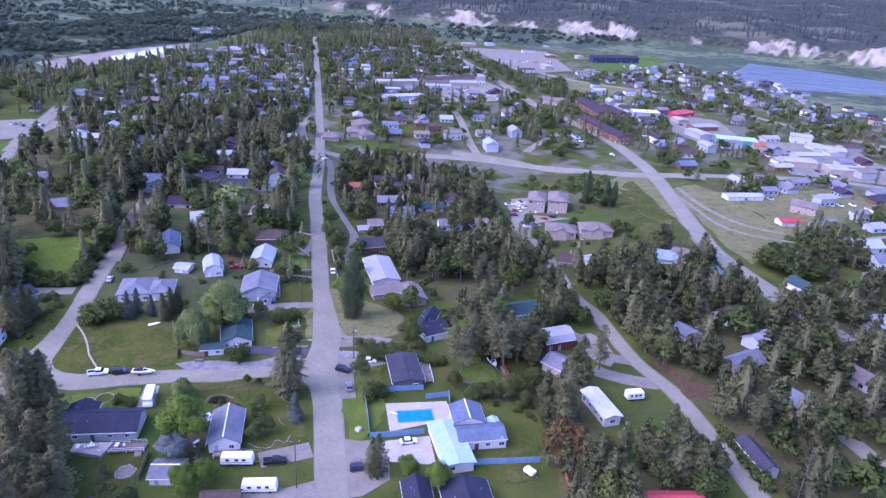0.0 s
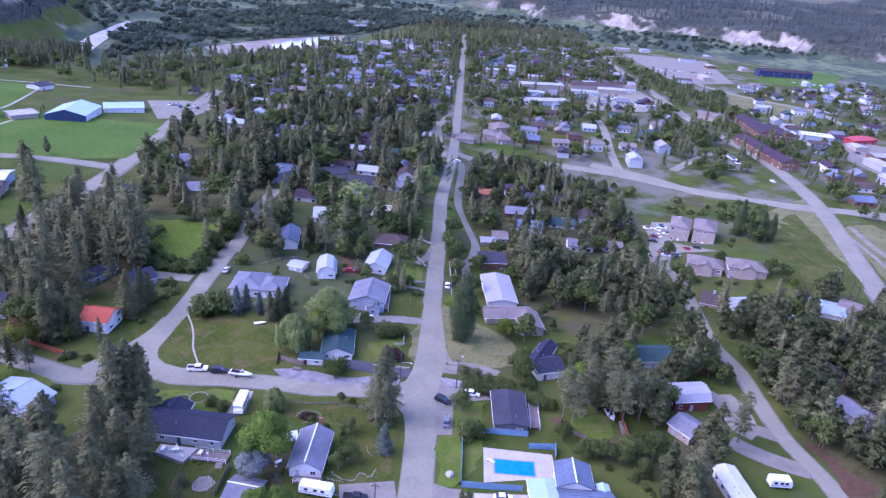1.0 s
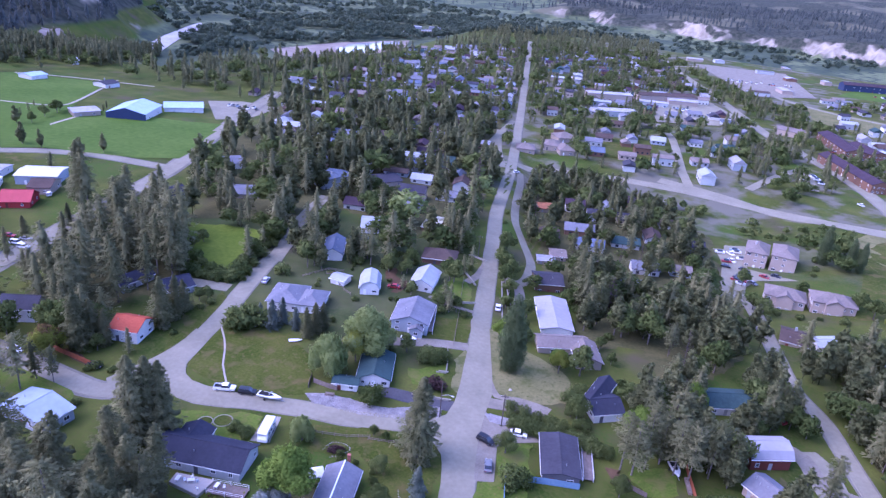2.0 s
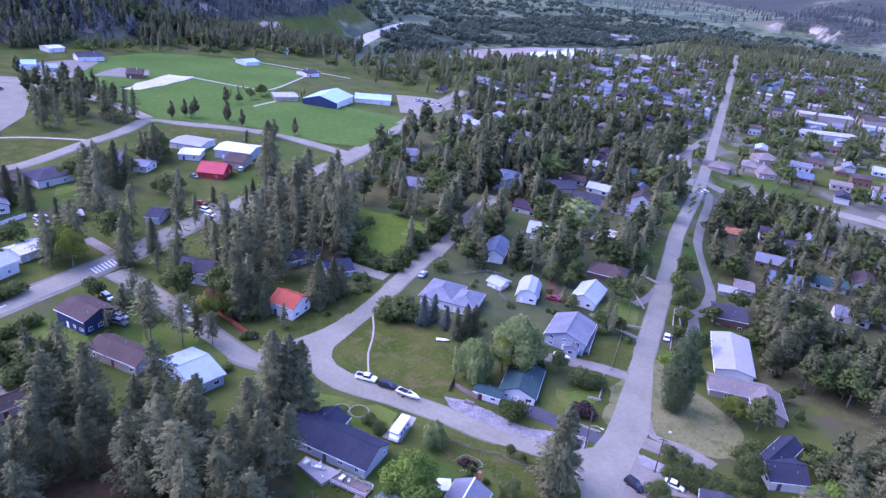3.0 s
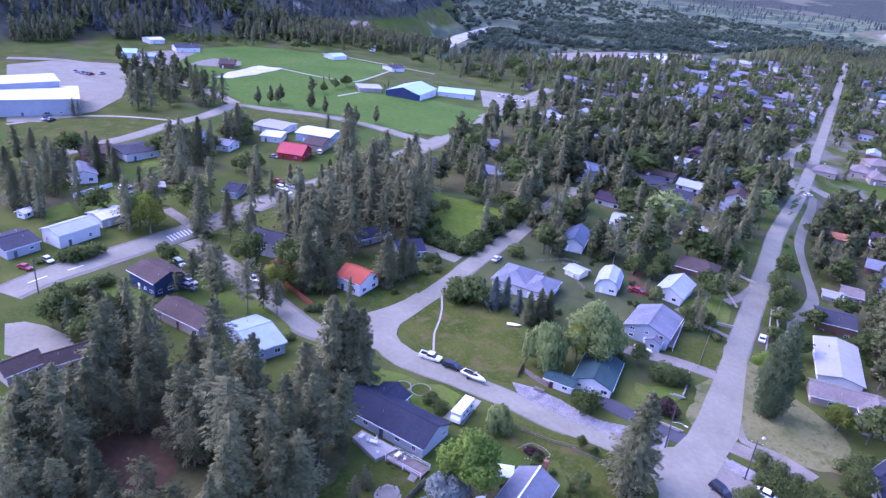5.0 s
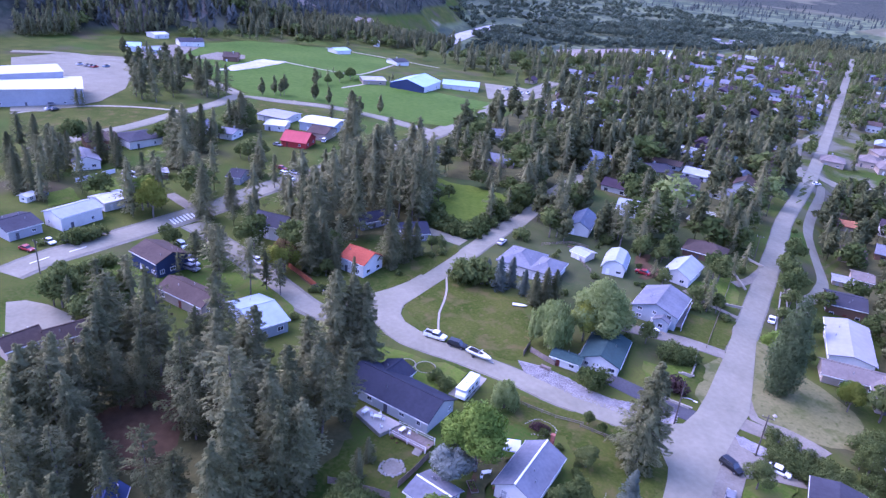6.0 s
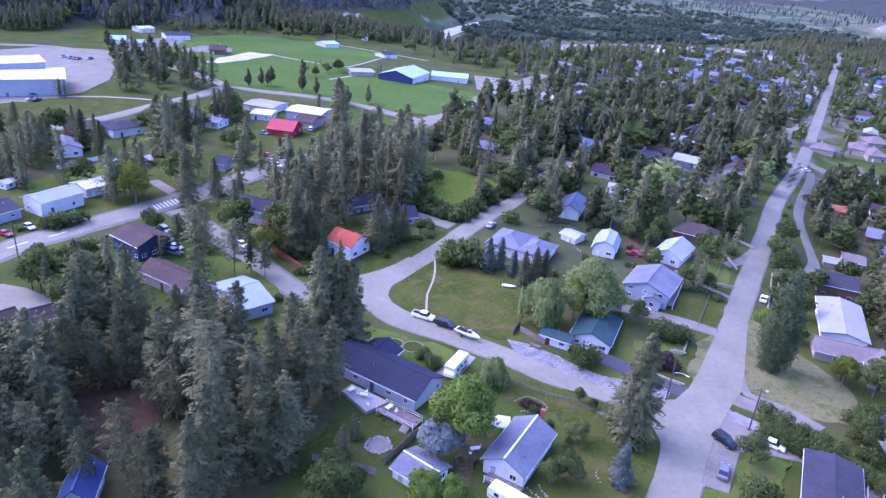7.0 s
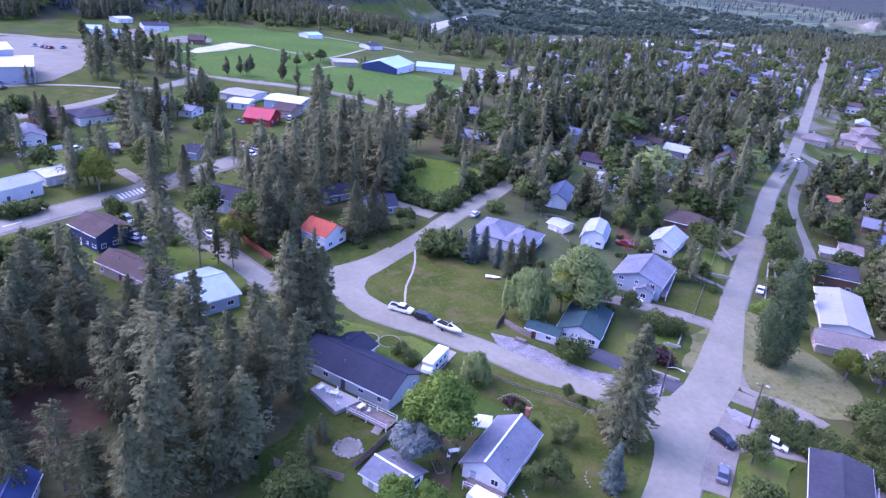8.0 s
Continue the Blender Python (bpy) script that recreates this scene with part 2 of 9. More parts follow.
def prism(bm, profile, a, b, axis):
    """Extrudes a profile of (across, up) from a to b along x or y."""
    def at(s, u, z):
        return (s, u, z) if axis == "x" else (u, s, z)
    one = [bm.verts.new(at(a, u, z)) for u, z in profile]
    two = [bm.verts.new(at(b, u, z)) for u, z in profile]
    n = len(profile)
    bm.faces.new(one)
    bm.faces.new(two[::-1])
    for i in range(n):
        bm.faces.new((one[i], two[i], two[(i + 1) % n], one[(i + 1) % n]))
    bmesh.ops.recalc_face_normals(bm, faces=bm.faces)


def thing(name, x, y, yaw, label, category, group="", z=None):
    ob = new(name)
    ob.matrix_world = pose(x, y, terrain(x, y) if z is None else z, 0, 0, yaw)
    return tagged(ob, label, category, group)


# places kept free of scattered trees: discs along roads and round buildings, and polygons of yards
KEEP_DISCS, KEEP_POLYS, KEEP_CELLS = [], [], {}


def inside(poly, x, y):
    hit, n = False, len(poly)
    for i in range(n):
        (ax, ay), (bx, by) = poly[i], poly[i - 1]
        if (ay > y) != (by > y) and x < (bx - ax) * (y - ay) / (by - ay) + ax:
            hit = not hit
    return hit


def rounded(points, step):
    """A smooth line through the points, in steps of about that many metres."""
    ps = [Vector((*p, 0)) for p in points]
    ps = [2 * ps[0] - ps[1], *ps, 2 * ps[-1] - ps[-2]]
    out = []
    for i in range(1, len(ps) - 2):
        a, b, c, d = ps[i - 1:i + 3]
        n = max(2, int((c - b).length / step))
        for k in range(n):
            t = k / n
            m0, m1 = (c - a) * 0.5, (d - b) * 0.5
            lim = (c - b).length
            m0, m1 = (m.normalized() * min(m.length, lim) for m in (m0, m1))
            out.append(b * (2 * t**3 - 3 * t**2 + 1) + m0 * (t**3 - 2 * t**2 + t) + c * (3 * t**2 - 2 * t**3) + m1 * (t**3 - t**2))
    return out + [ps[-2]]


ROAD_LIFT = [0.05]


def road(name, points, width, mat):
    line = rounded(points, 3.0 if math.hypot(points[0][0] + 45, points[0][1] - 130) < 220 else 6.0)
    ROAD_LIFT[0] += 0.001
    lift = 0.03 if mat == "shoulder" else ROAD_LIFT[0] + (0.03 if name in ("driveway", "lane", "foot_path") else 0.08)
    verts, faces = [], []
    for i, p in enumerate(line):
        d = (line[min(i + 1, len(line) - 1)] - line[max(i - 1, 0)]).normalized()
        side = Vector((-d.y, d.x, 0)) * width / 2
        far = 0.25 * smooth(300, 600, p.length)
        for q, drop in ((p + side * 1.0, 0.12), (p + side * 0.97, 0), (p - side * 0.97, 0), (p - side * 1.0, 0.12)):
            wob = 1 + 0.02 * math.sin(i * 1.7 + q.x)
            q = p + (q - p) * wob
            verts.append((q.x, q.y, terrain(q.x, q.y) + lift + far - drop))
        KEEP_DISCS.append((p.x, p.y, width / 2 + 1.5))
        if i:
            b = 4 * i
            for k in range(3):
                faces.append((b - 4 + k, b + k, b + k + 1, b - 3 + k))
    ob = add_mesh(name, verts, faces, mat)
    words = {"asphalt": "pale worn grey asphalt between the houses", "asphalt_dark": "dark fresh asphalt beside a white house", "gravel": "pale gravel, worn by wheels", "gravel_path": "trodden pale earth across a field", "shoulder": "loose grey-brown gravel beside the asphalt", "line_paint": "worn white paint on asphalt"}
    return tagged(ob, f"{name.replace('_', ' ')} of {words[mat]}", name.replace("_", " "), kind="structure")


PATCH_LIFT = [0.0]


def wander_of(mat):
    # loose edges: soil and grass wander, rock wanders more
    return 9.0 if mat == "cliff" else 3.5 if mat.startswith(("forest", "bare")) else 2.0 if mat.startswith("grass") else 1.0 if mat.startswith(("rubble", "silt")) else 0.0


def patch(name, points, mat, lift, keep=True):
    PATCH_LIFT[0] += 0.0005
    lift += PATCH_LIFT[0] + 0.03
    bm = bmesh.new()
    vs = [bm.verts.new((x, y, 0)) for x, y in points]
    es = [bm.edges.new((vs[i - 1], vs[i])) for i in range(len(vs))]
    bmesh.ops.triangle_fill(bm, use_beauty=True, use_dissolve=False, edges=es)
    near = math.hypot(points[0][0] + 45, points[0][1] - 130) < 220
    for _ in range(6):
        long = [e for e in bm.edges if e.calc_length() > (8 if mat == "cliff" else 3.2 if near else 16)]
        if not long:
            break
        bmesh.ops.subdivide_edges(bm, edges=long, cuts=1)
        bmesh.ops.triangulate(bm, faces=bm.faces)
    wander = wander_of(mat)
    if wander:
        for v in bm.verts:
            if v.is_boundary:
                w = Vector((v.co.x / 7, v.co.y / 7, 1))
                v.co.x += wander * (noise.noise(w) + 0.5 * noise.noise(w * 3.1))
                v.co.y += wander * (noise.noise(w + Vector((0, 0, 8))) + 0.5 * noise.noise(w * 3.1 + Vector((0, 0, 8))))
    level = min(terrain(x, y) for x, y in points)
    wet = mat == "water"
    for v in bm.verts:
        v.co.z = (level if wet else terrain(v.co.x, v.co.y)) + lift
    bmesh.ops.recalc_face_normals(bm, faces=bm.faces)
    if sum(f.normal.z for f in bm.faces) < 0:
        bmesh.ops.reverse_faces(bm, faces=bm.faces)
    if keep:
        KEEP_POLYS.append(points)
    words = {"grass_field": "olive uneven grass with drier spots", "grass_rich": "tall green meadow grass", "grass_lush": "mown bright green turf", "grass_lawn": "mown green lawn grass", "grass_dry": "dry yellowish grass", "forest_floor": "dark needle litter under trees", "bare_soil": "reddish brown bare soil", "sand": "pale sand and dried silt", "water": "calm blue grey water", "water_painted_sky": "shallow water with the mirrored sky painted pale", "gravel_pale": "pale river gravel", "rubble": "loose pale landscaping rocks", "asphalt": "worn grey asphalt", "concrete": "pale grey concrete", "concrete_warm": "warm beige concrete", "gravel": "pale packed gravel", "cliff": "bare pale silt and rock", "silt_flat": "drained brown silt", "line_paint": "worn white paint"}
    return tagged(part(name, bm, mat), f"{name.replace('_', ' ')} of {words[mat]}", name.replace("_", " "), kind="structure")


def window(parent, m, w, h):
    """A window in a wall: white frame round a dark pane, m places its middle with y outwards."""
    bm = bmesh.new()
    t = 0.09
    for a in ((-w / 2, w / 2, 0.0, 0.07, h / 2 - t, h / 2), (-w / 2 - 0.05, w / 2 + 0.05, 0.0, 0.10, -h / 2 - 0.02, -h / 2 + t), (-w / 2, -w / 2 + t, 0.0, 0.07, -h / 2, h / 2), (w / 2 - t, w / 2, 0.0, 0.07, -h / 2, h / 2), (-0.03, 0.03, 0.0, 0.06, -h / 2, h / 2)):
        box(bm, *a, m)
    f = part("window", bm, "trim_white", parent)
    bm = bmesh.new()
    box(bm, -w / 2 + t, w / 2 - t, -0.02, 0.03, -h / 2 + t, h / 2 - t, m)
    part("pane", bm, "glass", f)


def roof_profile(style, half, rise, over):
    if style == "gambrel":
        return [(-half, 0), (-half * 0.66, rise * 0.68), (0, rise), (half * 0.66, rise * 0.68), (half, 0)]
    return [(-half, 0), (0, rise), (half, 0)]


ROOF_WORDS = {"shingle": "asphalt shingle roof", "metal": "sheet metal roof", "tile": "tiled roof", "flat": "flat roof"}
HOUSES = []


def house(x, y, yaw, length, depth, eave, rise, ridge, roof, wall, style="gable", storeys=1, label="", detail=True, name="house", group="", wing=None, cap="", chimney=None):
    """length and depth are those of the eaves; the walls stand half a metre back."""
    HOUSES.append((x, y, max(length, depth)))
    reach = math.hypot(length, depth) / 2
    c, s = math.cos(radians(yaw)), math.sin(radians(yaw))
    n = max(1, int(max(length, depth) / 5))
    for i in range(n):
        for j in range(n):
            u, v = ((i + 0.5) / n - 0.5) * length, ((j + 0.5) / n - 0.5) * depth
            KEEP_DISCS.append((x + u * c - v * s, y + u * s + v * c, max(length, depth) / n / 2 + 2.0))
    if detail:
        # the yard towards the street side stays open
        away = Vector((x, y - 40)).normalized()
        for d in (5, 11, 17):
            KEEP_DISCS.append((x - away.x * (reach * 0.6 + d), y - away.y * (reach * 0.6 + d), 4.5))
    kind, colour = roof.split("_")
    words = label or f"{'two-storey ' if storeys == 2 else 'three-storey ' if storeys == 3 else ''}{wall[7:].replace('_', '-')} walled building under a {colour} {ROOF_WORDS[kind]}"
    ground = min(terrain(x + u * length / 2 * c - v * depth / 2 * s, y + u * length / 2 * s + v * depth / 2 * c) for u in (-1, 1) for v in (-1, 1))
    h = thing(name, x, y, yaw, words, "house", group, ground - 0.05)
    inset = 0.5 if min(length, depth) > 4 else 0.25
    a, b = length / 2, depth / 2
    wa, wb = a - inset, b - inset
    across, along = (b, a) if ridge == "x" else (a, b)
    wacross, walong = (wb, wa) if ridge == "x" else (wa, wb)
    slope = rise / across
    # walls up to the underside of the roof
    bm = bmesh.new()
    top = [(u * wacross / across, eave + z * 1.0 - 0.05) for u, z in roof_profile(style, across, rise, 0)]
    under = eave + inset * slope * 0.6 - 0.08
    prof = [(-wacross, -0.3), (wacross, -0.3), (wacross, eave - 0.1), (-wacross, eave - 0.1)] if style == "hip" else [(-wacross, -0.3), (wacross, -0.3), (wacross, under)] + [(u, max(under, z - 0.12 * rise)) for u, z in top[::-1][1:-1]] + [(-wacross, under)]
    prism(bm, prof, -walong, walong, ridge)
    walls = part("wall", bm, wall, h)
    # the roof is a folded slab, or four slopes to a short ridge
    bm = bmesh.new()
    crest = along
    if style == "hip":
        crest = max(0.4, along - across * 0.9)
        corners = [(-along, -across), (along, -across), (along, across), (-along, across)]
        ring = [[bm.verts.new((p, q, z) if ridge == "x" else (q, p, z)) for p, q in corners] for z in (eave - 0.2, eave)]
        ends = [bm.verts.new((p, 0, eave + rise) if ridge == "x" else (0, p, eave + rise)) for p in (-crest, crest)]
        low, top_ring = ring
        bm.faces.new(low)
        for i in range(4):
            bm.faces.new((low[i], low[(i + 1) % 4], top_ring[(i + 1) % 4], top_ring[i]))
        bm.faces.new((top_ring[0], top_ring[1], ends[1], ends[0]))
        bm.faces.new((top_ring[2], top_ring[3], ends[0], ends[1]))
        bm.faces.new((top_ring[1], top_ring[2], ends[1]))
        bm.faces.new((top_ring[3], top_ring[0], ends[0]))
        bmesh.ops.recalc_face_normals(bm, faces=bm.faces)
    else:
        up = [(u, eave + z) for u, z in roof_profile(style, across, rise, 0)]
        down = [(u * 0.995, z - 0.22) for u, z in up[::-1]]
        prism(bm, up + down, -along, along, ridge)
    r = part("roof", bm, roof, h)
    bm = bmesh.new()
    if ridge == "x":
        box(bm, -crest, crest, -0.16, 0.16, eave + rise - 0.08, eave + rise + 0.06)
    else:
        box(bm, -0.16, 0.16, -crest, crest, eave + rise - 0.08, eave + rise + 0.06)
    part("ridge_cap", bm, cap or roof, r)
    if wing:
        # a cross gable on the front: from, to, how far it stands out, its rise
        u0, u1, out, up2 = wing
        mid, hw = (u0 + u1) / 2, (u1 - u0) / 2
        bm = bmesh.new()
        prism(bm, [(u0 + 0.35, -0.3), (u1 - 0.35, -0.3), (u1 - 0.35, eave - 0.02), (mid, eave + up2 * 0.85), (u0 + 0.35, eave - 0.02)], -b - out + 0.45, 0.0, "y")
        part("front_wall", bm, wall, h)
        bm = bmesh.new()
        prism(bm, [(u0, eave - 0.02), (mid, eave + up2), (u1, eave - 0.02), (u1, eave - 0.22), (mid, eave + up2 - 0.22), (u0, eave - 0.22)], -b - out, 0.0, "y")
        part("front_gable", bm, roof, h)
        for dx in (-hw * 0.4, hw * 0.4):
            window(h, Matrix.Translation((mid + dx, -b - out + 0.45, min(1.6, eave * 0.5))) @ Matrix.Rotation(math.pi, 4, "Z"), 1.2, 1.1)
    if not detail:
        return h
    # pale boards along the eaves
    near = math.hypot(x + 45, y - 130) < 210
    for sgn in (-1, 1) if near else ():
        bm = bmesh.new()
        if ridge == "x":
            box(bm, -along + 0.02, along - 0.02, sgn * across - 0.07, sgn * across + 0.07, eave - 0.26, eave - 0.06)
        else:
            box(bm, sgn * across - 0.07, sgn * across + 0.07, -along + 0.02, along - 0.02, eave - 0.26, eave - 0.06)
        part("gutter", bm, "trim_white", r)
    rnd = random.Random(int(x * 13 + y * 7))
    rows = max(1, storeys)
    for side in range(4):
        span, off = ((wa, wb) if side % 2 == 0 else (wb, wa))
        turn = Matrix.Rotation(radians((180, 270, 0, 90)[side]), 4, "Z")
        if side == 3 and math.hypot(x + 45, y - 130) > 230:
            continue
        count = max(1, min(5 if math.hypot(x + 45, y - 130) < 170 else 9 if max(length, depth) > 30 else 5 if storeys > 1 else 2, int(2 * span / 2.9)))
        for row in range(rows):
            zc = 1.55 + row * (eave / rows) if rows > 1 else min(1.6, eave * 0.55)
            for k in range(count):
                u = -span + (k + 0.5) * 2 * span / count
                if side == 0 and row == 0 and k == count // 2 and span > 2.5:
                    bm = bmesh.new()
                    box(bm, u - 0.48, u + 0.48, off - 0.02, off + 0.06, 0.05, 2.1, turn)
                    d = part("door", bm, rnd.choice(["siding_red_brown", "siding_dark", "siding_gray", "trim_white"]), h)
                    if not near:
                        continue
                    bm = bmesh.new()
                    box(bm, u + 0.32, u + 0.38, off + 0.05, off + 0.12, 0.98, 1.1, turn)
                    part("handle", bm, "steel", d)
                    continue
                if rnd.random() < 0.2:
                    continue
                window(h, turn @ Matrix.Translation((u, off, zc)), rnd.choice([1.0, 1.3, 1.6]), rnd.choice([0.9, 1.1, 1.2]))
    if chimney or (chimney is None and math.hypot(x + 45, y - 130) > 150 and eave + rise > 4 and kind == "shingle" and rnd.random() < 0.35):
        px, py = chimney or (rnd.uniform(-0.5, 0.5) * wa, rnd.uniform(-0.4, 0.4) * wb)
        bm = bmesh.new()
        base = eave + rise * 0.35
        box(bm, px - 0.35, px + 0.35, py - 0.3, py + 0.3, base, eave + rise + 0.7)
        box(bm, px - 0.42, px + 0.42, py - 0.37, py + 0.37, eave + rise + 0.7, eave + rise + 0.82)
        part("chimney", bm, "brick" if chimney else rnd.choice(["siding_gray", "flat_gray"]), r)
    for k in range(rnd.randint(1, 3) if near else 0):
        u, v = rnd.uniform(-0.7, 0.7) * along, rnd.uniform(0.25, 0.6) * across * rnd.choice((-1, 1))
        z = eave + rise * (1 - abs(v) / across)
        q = (u, v) if ridge == "x" else (v, u)
        bm = bmesh.new()
        bmesh.ops.create_cone(bm, cap_ends=True, segments=8, radius1=0.11, radius2=0.09, depth=0.6, matrix=Matrix.Translation((*q, z + 0.2)))
        part("vent_pipe", bm, "steel", r)
    return h


# ---- vehicles ----
CARS = {}


def vehicle(name, kind_words, x, y, yaw, colour, outline, cabin, width, label):
    """outline and cabin: side profiles (along, up) in metres."""
    key = (name, colour)
    m = pose(x, y, terrain(x, y) + 0.09, 0, 0, yaw)
    if key in CARS:
        return copy_thing(CARS[key], m)
    v = CARS[key] = new(name)
    v.matrix_world = m
    tagged(v, label or f"{colour} {kind_words} parked on the ground", "car", "vehicles")
    bm = bmesh.new()
    prism(bm, outline, -width / 2, width / 2, "y")
    bmesh.ops.bevel(bm, geom=list(bm.edges), offset=0.07, segments=2, affect="EDGES")
    part("body", bm, "paint_" + colour, v)
    bm = bmesh.new()
    prism(bm, cabin, -width / 2 + 0.08, width / 2 - 0.08, "y")
    for q in bm.verts:
        if q.co.z > max(z for _, z in cabin) - 0.1:
            q.co.y *= 0.84
    bmesh.ops.bevel(bm, geom=list(bm.edges), offset=0.04, segments=1, affect="EDGES")
    cab = part("cabin_glass", bm, "glass", v, "dark tinted glass")
    xs = [u for u, z in cabin if z > max(z for _, z in cabin) - 0.12]
    top = max(z for _, z in cabin)
    bm = bmesh.new()
    box(bm, min(xs) - 0.02, max(xs) + 0.02, -width * 0.41, width * 0.41, top - 0.05, top + 0.03)
    bmesh.ops.bevel(bm, geom=list(bm.edges), offset=0.03, segments=1, affect="EDGES")
    part("roof_panel", bm, "paint_" + colour, v)
    half = max(u for u, _ in outline)
    for sx in (-0.62, 0.62):
        for sy in (-1, 1):
            bm = bmesh.new()
            mm = Matrix.Translation((sx * half, sy * (width / 2 - 0.09), 0.34)) @ Matrix.Rotation(radians(90), 4, "X")
            bmesh.ops.create_cone(bm, cap_ends=True, segments=16, radius1=0.34, radius2=0.34, depth=0.24, matrix=mm)
            t = part("wheel", bm, "tyre", v)
            bm = bmesh.new()
            mm = Matrix.Translation((sx * half, sy * (width / 2 + 0.02), 0.34)) @ Matrix.Rotation(radians(90), 4, "X")
            bmesh.ops.create_cone(bm, cap_ends=True, segments=12, radius1=0.2, radius2=0.2, depth=0.05, matrix=mm)
            part("rim", bm, "steel", t)
    for sy in (-1, 1):
        for sx, mat, nm in ((1, "lamp_glass", "headlight"), (-1, "paint_red", "tail_light")):
            bm = bmesh.new()
            box(bm, sx * half - 0.06, sx * half + 0.02, sy * (width / 2 - 0.35) - 0.18, sy * (width / 2 - 0.35) + 0.18, 0.62, 0.78)
            part(nm, bm, mat, v)
    return v


def sedan(x, y, yaw, colour, label=""):
    return vehicle("sedan", "saloon car", x, y, yaw, colour, [(-2.25, 0.3), (2.25, 0.3), (2.25, 0.72), (1.1, 0.92), (-1.7, 0.95), (-2.25, 0.85)], [(-1.75, 0.9), (1.15, 0.88), (0.45, 1.42), (-1.0, 1.44)], 1.8, label)


def suv(x, y, yaw, colour, label=""):
    return vehicle("suv", "sport utility car", x, y, yaw, colour, [(-2.35, 0.36), (2.35, 0.36), (2.35, 0.9), (1.2, 1.08), (-2.35, 1.08)], [(-2.25, 1.04), (1.3, 1.04), (0.6, 1.72), (-2.05, 1.74)], 1.92, label)


def pickup(x, y, yaw, colour, label=""):
    v = vehicle("pickup_truck", "crew cab pickup truck", x, y, yaw, colour, [(-2.8, 0.42), (2.8, 0.42), (2.8, 1.0), (1.5, 1.16), (-0.75, 1.16), (-0.75, 1.1), (-2.8, 1.1)], [(-0.72, 1.1), (1.6, 1.1), (0.95, 1.82), (-0.55, 1.85)], 2.0, label)
    for nm, mat, b in (("bed_liner", "tyre", (-2.68, -0.85, -0.82, 0.82, 1.09, 1.115)), ("bed_side", "paint_" + colour, (-2.78, -0.78, -0.98, -0.84, 1.05, 1.36)), ("bed_side", "paint_" + colour, (-2.78, -0.78, 0.84, 0.98, 1.05, 1.36)), ("tailgate", "paint_" + colour, (-2.79, -2.69, -0.84, 0.84, 1.05, 1.35))):
        bm = bmesh.new()
        box(bm, *b)
        part(nm, bm, mat, v)
    return v


# ---- trees ----
def cloud(name, verts, tris, normals, mat):
    """A mesh from arrays of vertices, triangles and soft normals; each triangle is wound to its normals."""
    verts, tris, normals = np.asarray(verts, np.float32), np.array(tris, np.int32), np.asarray(normals, np.float32)
    a, b, c = verts[tris[:, 0]], verts[tris[:, 1]], verts[tris[:, 2]]
    back = (np.cross(b - a, c - a) * normals[tris].sum(1)).sum(1) < 0
    tris[back] = tris[back][:, [0, 2, 1]]
    me = bpy.data.meshes.new(name)
    me.vertices.add(len(verts))
    me.vertices.foreach_set("co", verts.ravel())
    me.loops.add(tris.size)
    me.loops.foreach_set("vertex_index", tris.ravel())
    me.polygons.add(len(tris))
    me.polygons.foreach_set("loop_start", np.arange(0, tris.size, 3, dtype=np.int32))
    me.update(calc_edges=True)
    soft = me.attributes.new("custom_normal", "FLOAT_VECTOR", "POINT")
    soft.data.foreach_set("vector", normals.ravel())
    me.materials.append(MATS[mat])
    return me


def unit(v):
    return v / (np.linalg.norm(v, axis=1)[:, None] + 1e-6)


